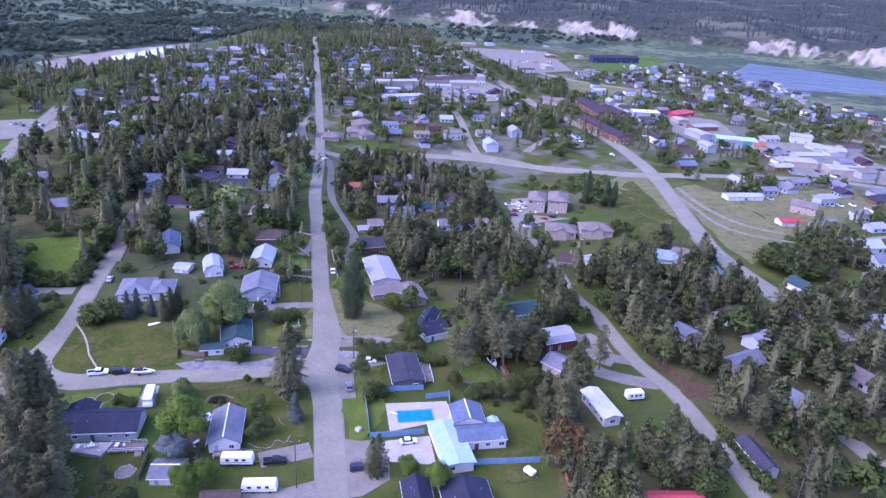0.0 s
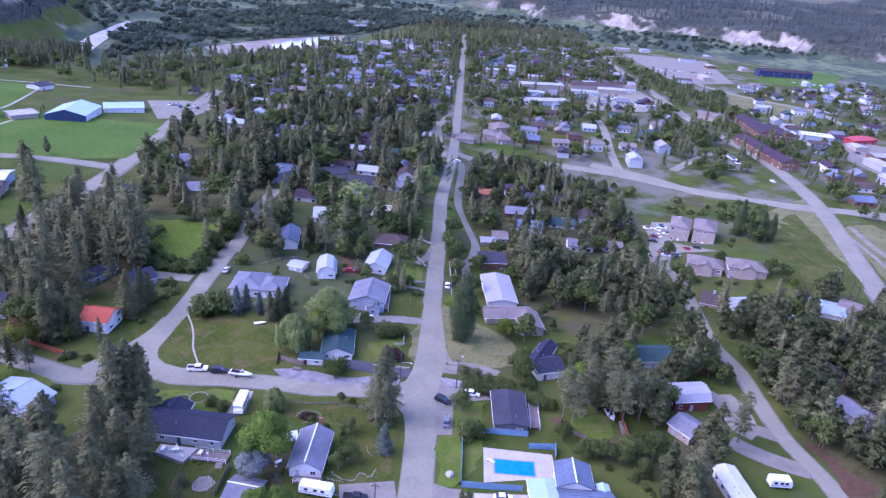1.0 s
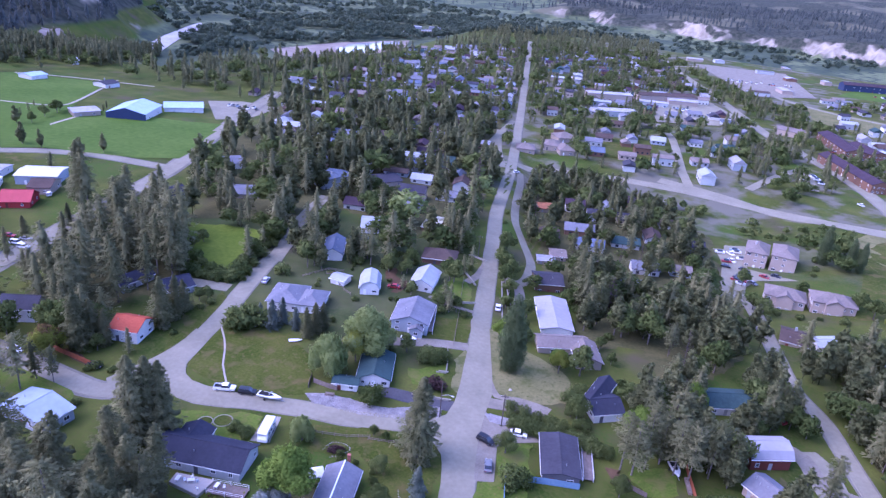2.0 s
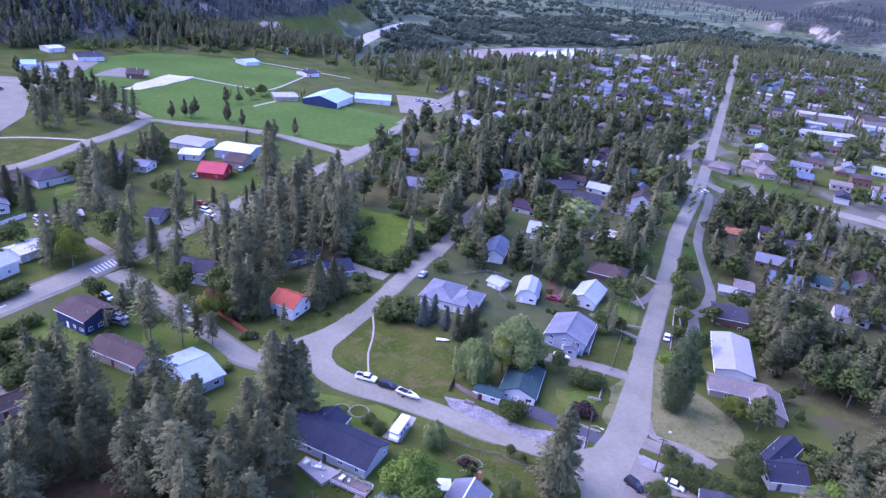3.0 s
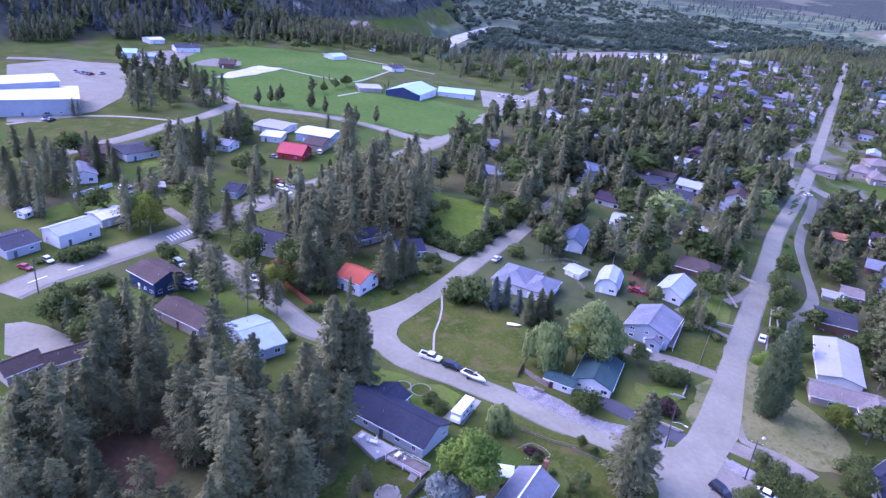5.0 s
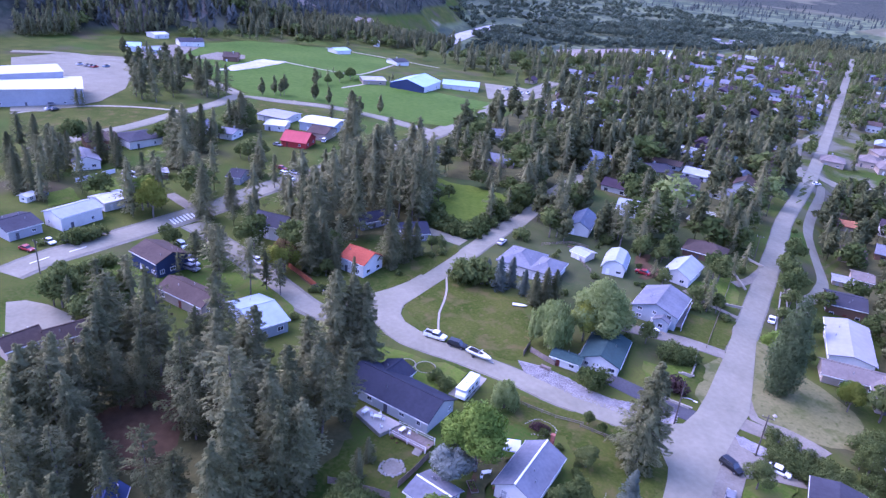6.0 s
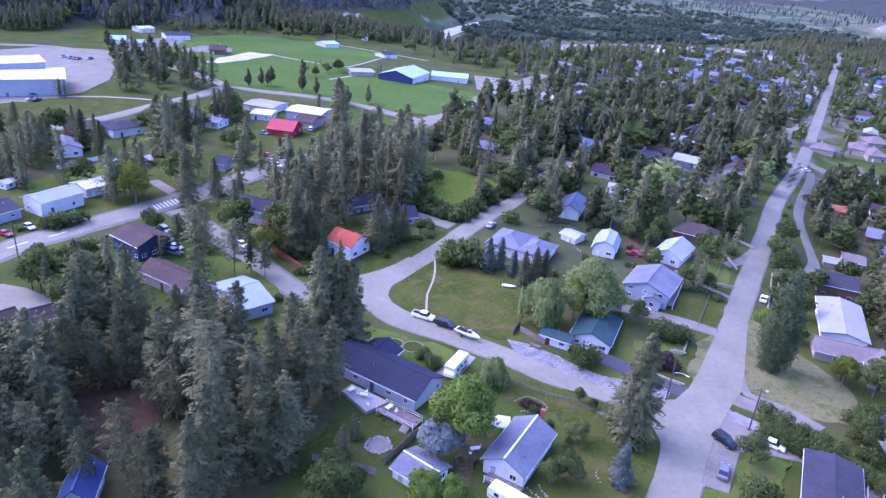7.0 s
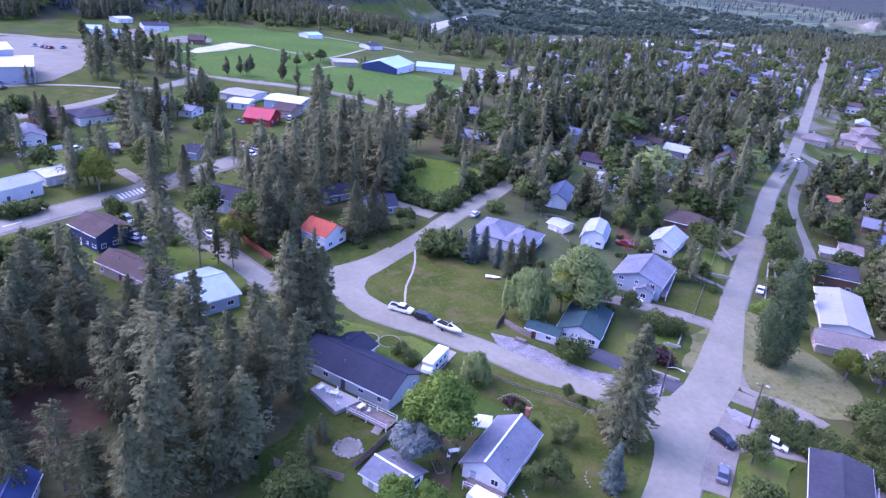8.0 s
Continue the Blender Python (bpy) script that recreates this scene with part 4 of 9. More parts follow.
def grow_woods():
    words = {"townfir": "conifers among the far houses", "townleaf": "leafy trees among the far houses", "townbright": "bright green trees among the far houses", "farfir": "conifers over the far slopes", "farleaf": "leafy woods on the flood plain", "fir": "dense dark green conifer woods", "pine": "open dark pine woods", "roundpine": "dark full pines among the houses", "snag": "grey-brown half-bare conifers", "leafy": "leafy green trees among the houses", "bright": "pale green leafy trees", "bush": "low green bushes"}
    for key, rows in WOODS.items():
        Vs, Ts, Ns, base = [], [], [], 0
        for x, y, h, a, w, i in rows:
            v, t, m = FAR_MESH[key][i]
            c, s = math.cos(a), math.sin(a)
            Ns.append(np.c_[m[:, 0] * c - m[:, 1] * s, m[:, 0] * s + m[:, 1] * c, m[:, 2]])
            c, s = c * h * w, s * h * w
            Vs.append(np.c_[v[:, 0] * c - v[:, 1] * s + x, v[:, 0] * s + v[:, 1] * c + y, v[:, 2] * h + terrain(x, y)])
            Ts.append(t + base)
            base += len(v)
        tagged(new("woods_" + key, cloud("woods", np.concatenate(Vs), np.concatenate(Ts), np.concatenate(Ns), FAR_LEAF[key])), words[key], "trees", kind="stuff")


# ---- the ground: one sheet from the terrace to the ranges ----
def axis_steps(edges):
    out = []
    for a, b, step in edges:
        n = max(1, round((b - a) / step))
        out += [a + (b - a) * i / n for i in range(n)]
    return out + [edges[-1][1]]


gx = axis_steps([(-4900, -1600, 110), (-1600, -520, 18), (-520, -120, 20), (-120, 20, 2.8), (20, 120, 5), (120, 900, 20), (900, 2600, 60), (2600, 4900, 130)])
gy = axis_steps([(-800, -100, 80), (-100, 150, 20), (150, 480, 6), (480, 1300, 20), (1300, 2300, 18), (2300, 4900, 90)])
gv, gf = [], []
for yy in gy:
    for xx in gx:
        gv.append((xx, yy, terrain(xx, yy)))
for j in range(len(gy) - 1):
    for i in range(len(gx) - 1):
        k = j * len(gx) + i
        gf.append((k, k + 1, k + 1 + len(gx), k + len(gx)))


def ground_material():
    m = bpy.data.materials.new("ground")
    m.use_nodes = True
    n, l = m.node_tree.nodes, m.node_tree.links
    p = n["Principled BSDF"]
    p.inputs["Roughness"].default_value, p.inputs["Specular IOR Level"].default_value = 0.95, 0.06
    geo = n.new("ShaderNodeNewGeometry")

    def noise_at(size, detail=5):
        t = n.new("ShaderNodeTexNoise")
        t.inputs["Scale"].default_value, t.inputs["Detail"].default_value = 1 / size, detail
        l.new(geo.outputs["Position"], t.inputs["Vector"])
        return t.outputs["Fac"]

    def ranged(v, a, b):
        t = n.new("ShaderNodeMapRange")
        t.inputs["From Min"].default_value, t.inputs["From Max"].default_value = a, b
        l.new(v, t.inputs["Value"])
        return t.outputs["Result"]

    def mixed(f, a, b):
        t = n.new("ShaderNodeMix")
        t.data_type = "RGBA"
        l.new(f, t.inputs["Factor"])
        for side, v in (("A", a), ("B", b)):
            if isinstance(v, tuple):
                t.inputs[side].default_value = (*v, 1)
            else:
                l.new(v, t.inputs[side])
        return t.outputs["Result"]

    grass = mixed(ranged(noise_at(14), 0.35, 0.65), (0.030, 0.055, 0.007), (0.087, 0.102, 0.020))
    grass = mixed(ranged(noise_at(40), 0.52, 0.66), grass, (0.040, 0.086, 0.011))
    grass = mixed(ranged(noise_at(0.9), 0.42, 0.70), grass, (0.071, 0.075, 0.020))
    grass = mixed(ranged(noise_at(30), 0.55, 0.72), grass, (0.079, 0.067, 0.039))
    # trodden earth and gravel between the houses of the town
    axes = n.new("ShaderNodeSeparateXYZ")
    l.new(geo.outputs["Position"], axes.inputs[0])
    lots = n.new("ShaderNodeMath")
    lots.operation = "MULTIPLY"
    l.new(ranged(noise_at(22), 0.49, 0.60), lots.inputs[0])
    l.new(ranged(axes.outputs[1], 330, 420), lots.inputs[1])
    east = n.new("ShaderNodeMath")
    east.operation = "MULTIPLY"
    l.new(lots.outputs[0], east.inputs[0])
    l.new(ranged(axes.outputs[0], -190, -120), east.inputs[1])
    grass = mixed(east.outputs[0], grass, (0.125, 0.122, 0.088))
    marsh = mixed(ranged(noise_at(120), 0.45, 0.55), (0.060, 0.082, 0.046), (0.125, 0.150, 0.072))
    marsh = mixed(ranged(noise_at(18), 0.5, 0.62), marsh, (0.04, 0.058, 0.042))
    sep = n.new("ShaderNodeSeparateXYZ")
    l.new(geo.outputs["Position"], sep.inputs[0])
    low = ranged(sep.outputs[2], -16, -22)
    base = mixed(low, grass, marsh)
    # wooded slopes, with pale silt where it is too steep or too loose for trees
    wood = mixed(ranged(noise_at(9), 0.4, 0.6), (0.030, 0.040, 0.028), (0.062, 0.066, 0.048))
    wood = mixed(ranged(noise_at(260), 0.56, 0.62), wood, (0.110, 0.112, 0.070))
    high = ranged(sep.outputs[2], 1, 6)
    # the benches beyond the river are wooded from their foot
    bench = n.new("ShaderNodeMath")
    bench.operation = "MULTIPLY"
    l.new(ranged(sep.outputs[1], 1350, 1480), bench.inputs[0])
    l.new(ranged(sep.outputs[2], -24, -17), bench.inputs[1])
    either = n.new("ShaderNodeMath")
    either.operation = "MAXIMUM"
    l.new(high, either.inputs[0])
    l.new(bench.outputs[0], either.inputs[1])
    base = mixed(either.outputs[0], base, wood)
    nz = n.new("ShaderNodeSeparateXYZ")
    l.new(geo.outputs["Normal"], nz.inputs[0])
    steep = ranged(nz.outputs[2], 0.93, 0.84)
    far_bank = ranged(sep.outputs[1], 1150, 1400)
    loose = n.new("ShaderNodeMath")
    loose.operation = "MULTIPLY_ADD"
    l.new(far_bank, loose.inputs[0])
    loose.inputs[1].default_value = 0.075
    l.new(noise_at(85, 9), loose.inputs[2])
    patchy = ranged(loose.outputs[0], 0.555, 0.60)
    both = n.new("ShaderNodeMath")
    both.operation = "MULTIPLY"
    l.new(steep, both.inputs[0])
    l.new(patchy, both.inputs[1])
    rare = ranged(noise_at(110), 0.60, 0.68)
    more = n.new("ShaderNodeMath")
    more.operation = "MAXIMUM"
    l.new(far_bank, more.inputs[0])
    l.new(rare, more.inputs[1])
    cap = more.outputs[0]
    three = n.new("ShaderNodeMath")
    three.operation = "MULTIPLY"
    l.new(both.outputs[0], three.inputs[0])
    l.new(cap, three.inputs[1])
    silt = mixed(ranged(noise_at(20), 0.35, 0.65), (0.175, 0.158, 0.120), (0.34, 0.312, 0.250))
    base = mixed(three.outputs[0], base, silt)
    l.new(base, p.inputs["Base Color"])
    MATS["ground"] = m


ground_material()
ground = tagged(add_mesh("ground", gv, gf, "ground"), "valley ground of rough grass, marsh, wooded slopes and pale silt bluffs", "ground", kind="structure")
ground.data.polygons.foreach_set("use_smooth", [True] * len(ground.data.polygons))



# ---- yard things ----
def frame_on_line(points):
    out = []
    for (ax, ay), (bx, by) in zip(points, points[1:]):
        d = math.hypot(bx - ax, by - ay)
        out.append((ax, ay, math.degrees(math.atan2(by - ay, bx - ax)), d))
    return out


def board_fence(points, height, mat, label):
    x0, y0 = points[0]
    f = thing("board_fence", x0, y0, 0, label, "fence", "board fences")
    for ax, ay, yaw, d in frame_on_line(points):
        n = max(1, round(d / 2.4))
        for i in range(n):
            m = pose(ax - x0, ay - y0, terrain(ax, ay) - terrain(x0, y0), 0, 0, yaw) @ pose(i * d / n, 0, 0)
            bm = bmesh.new()
            box(bm, -0.06, 0.06, -0.06, 0.06, -0.2, height + 0.1, m)
            part("post", bm, mat, f)
            bm = bmesh.new()
            w = d / n
            box(bm, 0.06, w - 0.06, -0.02, 0.02, 0.06, height - 0.02 * (i % 3), m)
            part("panel", bm, mat, f)
    return f


def post_fence(points, height):
    x0, y0 = points[0]
    f = thing("rail_fence", x0, y0, 0, "weathered wooden post-and-rail fence along a yard", "fence", "rail fences")
    for ax, ay, yaw, d in frame_on_line(points):
        n = max(1, round(d / 2.6))
        for i in range(n + 1):
            m = pose(ax - x0, ay - y0, terrain(ax, ay) - terrain(x0, y0), 0, 0, yaw) @ pose(i * d / n, 0, 0)
            bm = bmesh.new()
            box(bm, -0.07, 0.07, -0.07, 0.07, -0.2, height, m)
            part("post", bm, "wood_weathered", f)
            if i < n:
                for z in (height * 0.45, height * 0.88):
                    bm = bmesh.new()
                    box(bm, 0.07, d / n - 0.07, -0.03, 0.03, z - 0.06, z + 0.06, m)
                    part("rail", bm, "wood_weathered", f)
    return f


def retaining_wall(points, height):
    x0, y0 = points[0]
    f = thing("retaining_wall", x0, y0, 0, "low retaining wall of pale concrete blocks", "wall", "retaining walls")
    for ax, ay, yaw, d in frame_on_line(points):
        n = max(1, round(d / 1.2))
        for i in range(n):
            m = pose(ax - x0, ay - y0, 0, 0, 0, yaw) @ pose(i * d / n, 0, 0)
            for row in range(2):
                bm = bmesh.new()
                s = 0.5 * row * d / n
                box(bm, s + 0.012, s + d / n - 0.012, -0.18, 0.18, height / 2 * row + 0.006 - 0.1 * (1 - row), height / 2 * (row + 1), m)
                part("block", bm, "concrete", f)
    return f


def swimming_pool(points):
    cx, cy = sum(p[0] for p in points) / 4, sum(p[1] for p in points) / 4
    a, b = points[0], points[1]
    yaw = math.degrees(math.atan2(b[1] - a[1], b[0] - a[0]))
    L, W = math.hypot(b[0] - a[0], b[1] - a[1]) / 2, 2.5
    p = thing("swimming_pool", cx, cy, yaw, "rectangular swimming pool with bright blue water", "pool", z=terrain(cx, cy) + 0.13)
    bm = bmesh.new()
    box(bm, -L, L, -W, W, -0.02, 0.03)
    part("water", bm, "pool_water", p)
    for x0, x1, y0, y1 in ((-L - 0.35, L + 0.35, -W - 0.35, -W), (-L - 0.35, L + 0.35, W, W + 0.35), (-L - 0.35, -L, -W, W), (L, L + 0.35, -W, W)):
        bm = bmesh.new()
        box(bm, x0, x1, y0, y1, -0.02, 0.09)
        part("coping", bm, "concrete", p)
    return p


def diving_board(points):
    (ax, ay), (bx, by) = points
    d = thing("diving_board", ax, ay, math.degrees(math.atan2(by - ay, bx - ax)), "short white diving board over a pool", "diving board", z=terrain(ax, ay) + 0.13)
    bm = bmesh.new()
    box(bm, 0, 2.2, -0.25, 0.25, 0.45, 0.52)
    part("board", bm, "trim_white", d)
    bm = bmesh.new()
    box(bm, 0.1, 0.7, -0.2, 0.2, 0.0, 0.45)
    part("stand", bm, "steel", d)


def motorhome(x, y, yaw, length, colour):
    v = thing("motorhome", x, y, yaw, "white motorhome parked on a driveway", "motorhome", "caravans", terrain(x, y) + 0.08)
    a = length / 2
    bm = bmesh.new()
    prism(bm, [(-a, 0.5), (a, 0.5), (a, 1.3), (a - 0.5, 2.0), (a - 0.2, 2.9), (a - 0.6, 3.1), (-a, 3.1)], -1.2, 1.2, "y")
    bmesh.ops.bevel(bm, geom=list(bm.edges), offset=0.08, segments=2, affect="EDGES")
    part("body", bm, "paint_white", v)
    caravan_parts(v, a, 3.1)
    return v


def caravan_parts(v, a, top):
    for sy in (-1, 1):
        for u in (-a * 0.55, 0.0, a * 0.45):
            bm = bmesh.new()
            box(bm, u - 0.45, u + 0.45, sy * 1.2 - 0.02, sy * 1.2 + 0.02, 1.5, 2.15)
            part("window", bm, "glass", v)
        bm = bmesh.new()
        box(bm, -a + 0.15, a - 0.6, sy * 1.205 - 0.012, sy * 1.205 + 0.012, 1.05, 1.22)
        part("stripe", bm, "paint_grey", v)
        for u in (-a * 0.35, a * 0.6):
            bm = bmesh.new()
            mm = Matrix.Translation((u, sy * 1.08, 0.36)) @ Matrix.Rotation(radians(90), 4, "X")
            bmesh.ops.create_cone(bm, cap_ends=True, segments=16, radius1=0.36, radius2=0.36, depth=0.24, matrix=mm)
            part("wheel", bm, "tyre", v)
    for u, w in ((-a * 0.5, 0.35), (a * 0.15, 0.45)):
        bm = bmesh.new()
        box(bm, u - w, u + w, -0.35, 0.35, top - 0.02, top + 0.2)
        bmesh.ops.bevel(bm, geom=list(bm.edges), offset=0.05, segments=1, affect="EDGES")
        part("roof_vent", bm, "trim_white", v)


def camper_trailer(x, y, yaw, length, colour):
    v = thing("camper_trailer", x, y, yaw, "white camper trailer parked in a yard", "caravan", "caravans", terrain(x, y) + 0.08)
    a = max(2.6, length / 2)
    bm = bmesh.new()
    prism(bm, [(-a, 0.55), (a, 0.55), (a, 1.6), (a - 0.35, 2.75), (-a + 0.2, 2.75), (-a, 2.2)], -1.2, 1.2, "y")
    bmesh.ops.bevel(bm, geom=list(bm.edges), offset=0.08, segments=2, affect="EDGES")
    part("body", bm, "paint_white", v)
    caravan_parts(v, a, 2.75)
    bm = bmesh.new()
    box(bm, a, a + 1.1, -0.06, 0.06, 0.45, 0.55)
    part("tow_bar", bm, "steel", v)
    return v


def hull(a, w, h0, h1, sections=9):
    verts, faces = [], []
    for i in range(sections):
        t = i / (sections - 1)
        x = -a + 2 * a * t
        s = w * (1 - max(0.0, (t - 0.45) / 0.55) ** 2.2) + 0.02
        k = h0 + 0.35 * max(0.0, t - 0.5) ** 2 * 4
        verts += [(x, -s, h1 + 0.12 * t), (x, -s * 0.75, k + 0.15), (x, 0, k), (x, s * 0.75, k + 0.15), (x, s, h1 + 0.12 * t), (x, 0, h1 + 0.12 * t + 0.05)]
    for i in range(sections - 1):
        b = 6 * i
        for k in range(6):
            faces.append((b + k, b + (k + 1) % 6, b + 6 + (k + 1) % 6, b + 6 + k))
    faces += [tuple(range(6)), tuple(range(6 * sections - 1, 6 * sections - 7, -1))]
    return verts, faces


def boat_on_trailer(x, y, yaw, length, colour):
    v = thing("motorboat", x, y, yaw, "white motorboat with a dark cover on a trailer", "boat", "boats", terrain(x, y) + 0.08)
    a = max(2.4, length / 2)
    add_mesh("hull", *hull(a, 1.05, 0.55, 1.25), "paint_white", v)
    vs, fs = hull(a * 0.62, 0.75, 1.2, 1.42)
    add_mesh("cover", [(p[0] - 0.25 * a, p[1], p[2]) for p in vs], fs, "tyre", v, "black canvas cover")
    bm = bmesh.new()
    for sy in (-1, 1):
        box(bm, 0.05 * a, 0.05 * a + 0.07, sy * 0.8 - 0.03, sy * 0.8 + 0.03, 1.2, 2.0)
    box(bm, 0.05 * a, 0.05 * a + 0.07, -0.8, 0.8, 1.95, 2.02)
    part("tow_frame", bm, "trim_white", v)
    t = bmesh.new()
    box(t, -a, a * 1.25, -0.05, 0.05, 0.38, 0.48)
    box(t, -a * 0.3 - 0.05, -a * 0.3 + 0.05, -1.0, 1.0, 0.34, 0.44)
    tr = part("trailer_frame", t, "steel", v)
    for sy in (-1, 1):
        bm = bmesh.new()
        mm = Matrix.Translation((-a * 0.3, sy * 1.05, 0.3)) @ Matrix.Rotation(radians(90), 4, "X")
        bmesh.ops.create_cone(bm, cap_ends=True, segments=14, radius1=0.3, radius2=0.3, depth=0.2, matrix=mm)
        part("wheel", bm, "tyre", tr)
    return v


def upturned_canoe(x, y, yaw, length):
    v = thing("rowing_boat", x, y, yaw, "small white rowing boat lying in the grass", "boat", z=terrain(x, y) + 0.05)
    add_mesh("hull", *hull(max(1.8, length / 2), 0.62, 0.0, 0.45), "paint_white", v)
    bm = bmesh.new()
    box(bm, -0.5, -0.2, -0.5, 0.5, 0.46, 0.5)
    part("seat", bm, "wood_weathered", v)


def utility_trailer(x, y, yaw, length, colour):
    v = thing("utility_trailer", x, y, yaw, "small white covered utility trailer on a lawn", "trailer", z=terrain(x, y) + 0.06)
    bm = bmesh.new()
    box(bm, -1.4, 1.4, -0.9, 0.9, 0.5, 1.5)
    bmesh.ops.bevel(bm, geom=list(bm.edges), offset=0.08, segments=2, affect="EDGES")
    part("body", bm, "paint_white", v)
    for sy in (-1, 1):
        bm = bmesh.new()
        mm = Matrix.Translation((0, sy * 0.95, 0.32)) @ Matrix.Rotation(radians(90), 4, "X")
        bmesh.ops.create_cone(bm, cap_ends=True, segments=14, radius1=0.32, radius2=0.32, depth=0.2, matrix=mm)
        part("wheel", bm, "tyre", v)
    bm = bmesh.new()
    box(bm, 1.4, 2.5, -0.05, 0.05, 0.45, 0.53)
    part("tow_bar", bm, "steel", v)


def canopy_tent(x, y):
    v = thing("canopy_tent", x, y, 35, "white garden canopy tent with a pointed top", "tent")
    bm = bmesh.new()
    w, n = 1.7, [(-1.7, -1.7), (1.7, -1.7), (1.7, 1.7), (-1.7, 1.7)]
    low = [bm.verts.new((a, b, 2.1)) for a, b in n]
    mid = [bm.verts.new((a, b, 2.35)) for a, b in n]
    top = bm.verts.new((0, 0, 3.3))
    for i in range(4):
        j = (i + 1) % 4
        bm.faces.new((low[i], low[j], mid[j], mid[i]))
        bm.faces.new((mid[i], mid[j], top))
    part("canopy", bm, "trim_white", v)
    for a, b in n:
        bm = bmesh.new()
        box(bm, a * 0.96 - 0.04, a * 0.96 + 0.04, b * 0.96 - 0.04, b * 0.96 + 0.04, 0, 2.15)
        part("leg", bm, "trim_white", v)


def planter_ring(x, y, radius):
    v = thing("flower_bed", x, y, 0, "round flower bed edged with pale stones", "flower bed", "flower beds")
    n = 26
    bm = bmesh.new()
    box(bm, -0.2, 0.2, -0.14, 0.14, -0.05, 0.22)
    bmesh.ops.bevel(bm, geom=list(bm.edges), offset=0.06, segments=1, affect="EDGES")
    first = part("stone", bm, "concrete", v)
    first.matrix_basis = pose(radius, 0, 0, 0, 0, 90)
    for i in range(1, n):
        a = 360 * i / n
        o = new("stone", first.data)
        o.parent = v
        o.matrix_basis = pose(radius * math.cos(radians(a)), radius * math.sin(radians(a)), 0.02 * (i % 3), 0, 0, a + 90)
    bm = bmesh.new()
    bmesh.ops.create_cone(bm, cap_ends=True, segments=24, radius1=radius - 0.1, radius2=radius - 0.15, depth=0.16, matrix=Matrix.Translation((0, 0, 0.06)))
    part("soil", bm, "grass_field", v)


def fire_pit(x, y):
    v = thing("stone_patio", x, y, 0, "round gravel patio ringed with loose stones", "patio")
    rnd = random.Random(3)
    bm = bmesh.new()
    bmesh.ops.create_cone(bm, cap_ends=True, segments=20, radius1=2.0, radius2=1.9, depth=0.14, matrix=Matrix.Translation((0, 0, 0.07)))
    part("gravel_bed", bm, "gravel", v)
    for i in range(34):
        a, r = 6.283 * i / 34, rnd.uniform(1.9, 2.5)
        s = rnd.uniform(0.2, 0.42)
        bm = bmesh.new()
        bmesh.ops.create_icosphere(bm, subdivisions=1, radius=s)
        for q in bm.verts:
            q.co *= rnd.uniform(0.8, 1.15)
            q.co.z *= 0.7
        o = part("stone", bm, rnd.choice(["rock_pale", "concrete"]), v)
        o.location = (r * math.cos(a), r * math.sin(a), 0.1)


def trampoline(x, y, radius):
    v = thing("trampoline", x, y, 0, "round garden trampoline with a blue rim on the grass", "trampoline", "trampolines")
    bm = bmesh.new()
    bmesh.ops.create_circle(bm, cap_ends=True, segments=24, radius=radius - 0.3, matrix=Matrix.Translation((0, 0, 0.84)))
    part("mat", bm, "tyre", v)
    bm = bmesh.new()
    for i in range(24):
        a, b = 6.283 * i / 24, 6.283 * (i + 1) / 24
        vs = [bm.verts.new((q * math.cos(t), q * math.sin(t), z)) for q, t, z in ((radius - 0.32, a, 0.86), (radius, a, 0.88), (radius, b, 0.88), (radius - 0.32, b, 0.86))]
        bm.faces.new(vs)
    bmesh.ops.solidify(bm, geom=list(bm.faces), thickness=0.05)
    part("rim", bm, "fence_blue", v)
    for i in range(6):
        a = 6.283 * i / 6
        bm = bmesh.new()
        bmesh.ops.create_cone(bm, cap_ends=True, segments=6, radius1=0.04, radius2=0.04, depth=0.9, matrix=Matrix.Translation((radius * 0.96 * math.cos(a), radius * 0.96 * math.sin(a), 0.42)))
        part("leg", bm, "steel", v)


STONES = []


def edging_stones():
    rnd = random.Random(17)
    for _ in range(6):
        bm = bmesh.new()
        bmesh.ops.create_icosphere(bm, subdivisions=1, radius=0.3)
        for q in bm.verts:
            q.co *= rnd.uniform(0.75, 1.2)
            q.co.z *= 0.7
        me = bpy.data.meshes.new("stone")
        bm.to_mesh(me)
        bm.free()
        me.materials.append(MATS["rock_pale"])
        STONES.append(me)


edging_stones()


def stone_edging(points, label="curved garden edging of pale loose stones"):
    line = rounded(points, 0.55)
    v = thing("stone_edging", line[0].x, line[0].y, 0, label, "garden edging", "garden edgings")
    rnd = random.Random(len(line))
    for p in line:
        o = new("stone", STONES[rnd.randrange(6)])
        o.parent = v
        o.matrix_basis = pose(p.x - line[0].x + rnd.uniform(-0.1, 0.1), p.y - line[0].y + rnd.uniform(-0.1, 0.1), terrain(p.x, p.y) - terrain(line[0].x, line[0].y) + 0.08, 0, 0, rnd.uniform(0, 360)) @ Matrix.Scale(rnd.uniform(0.5, 0.85), 4)


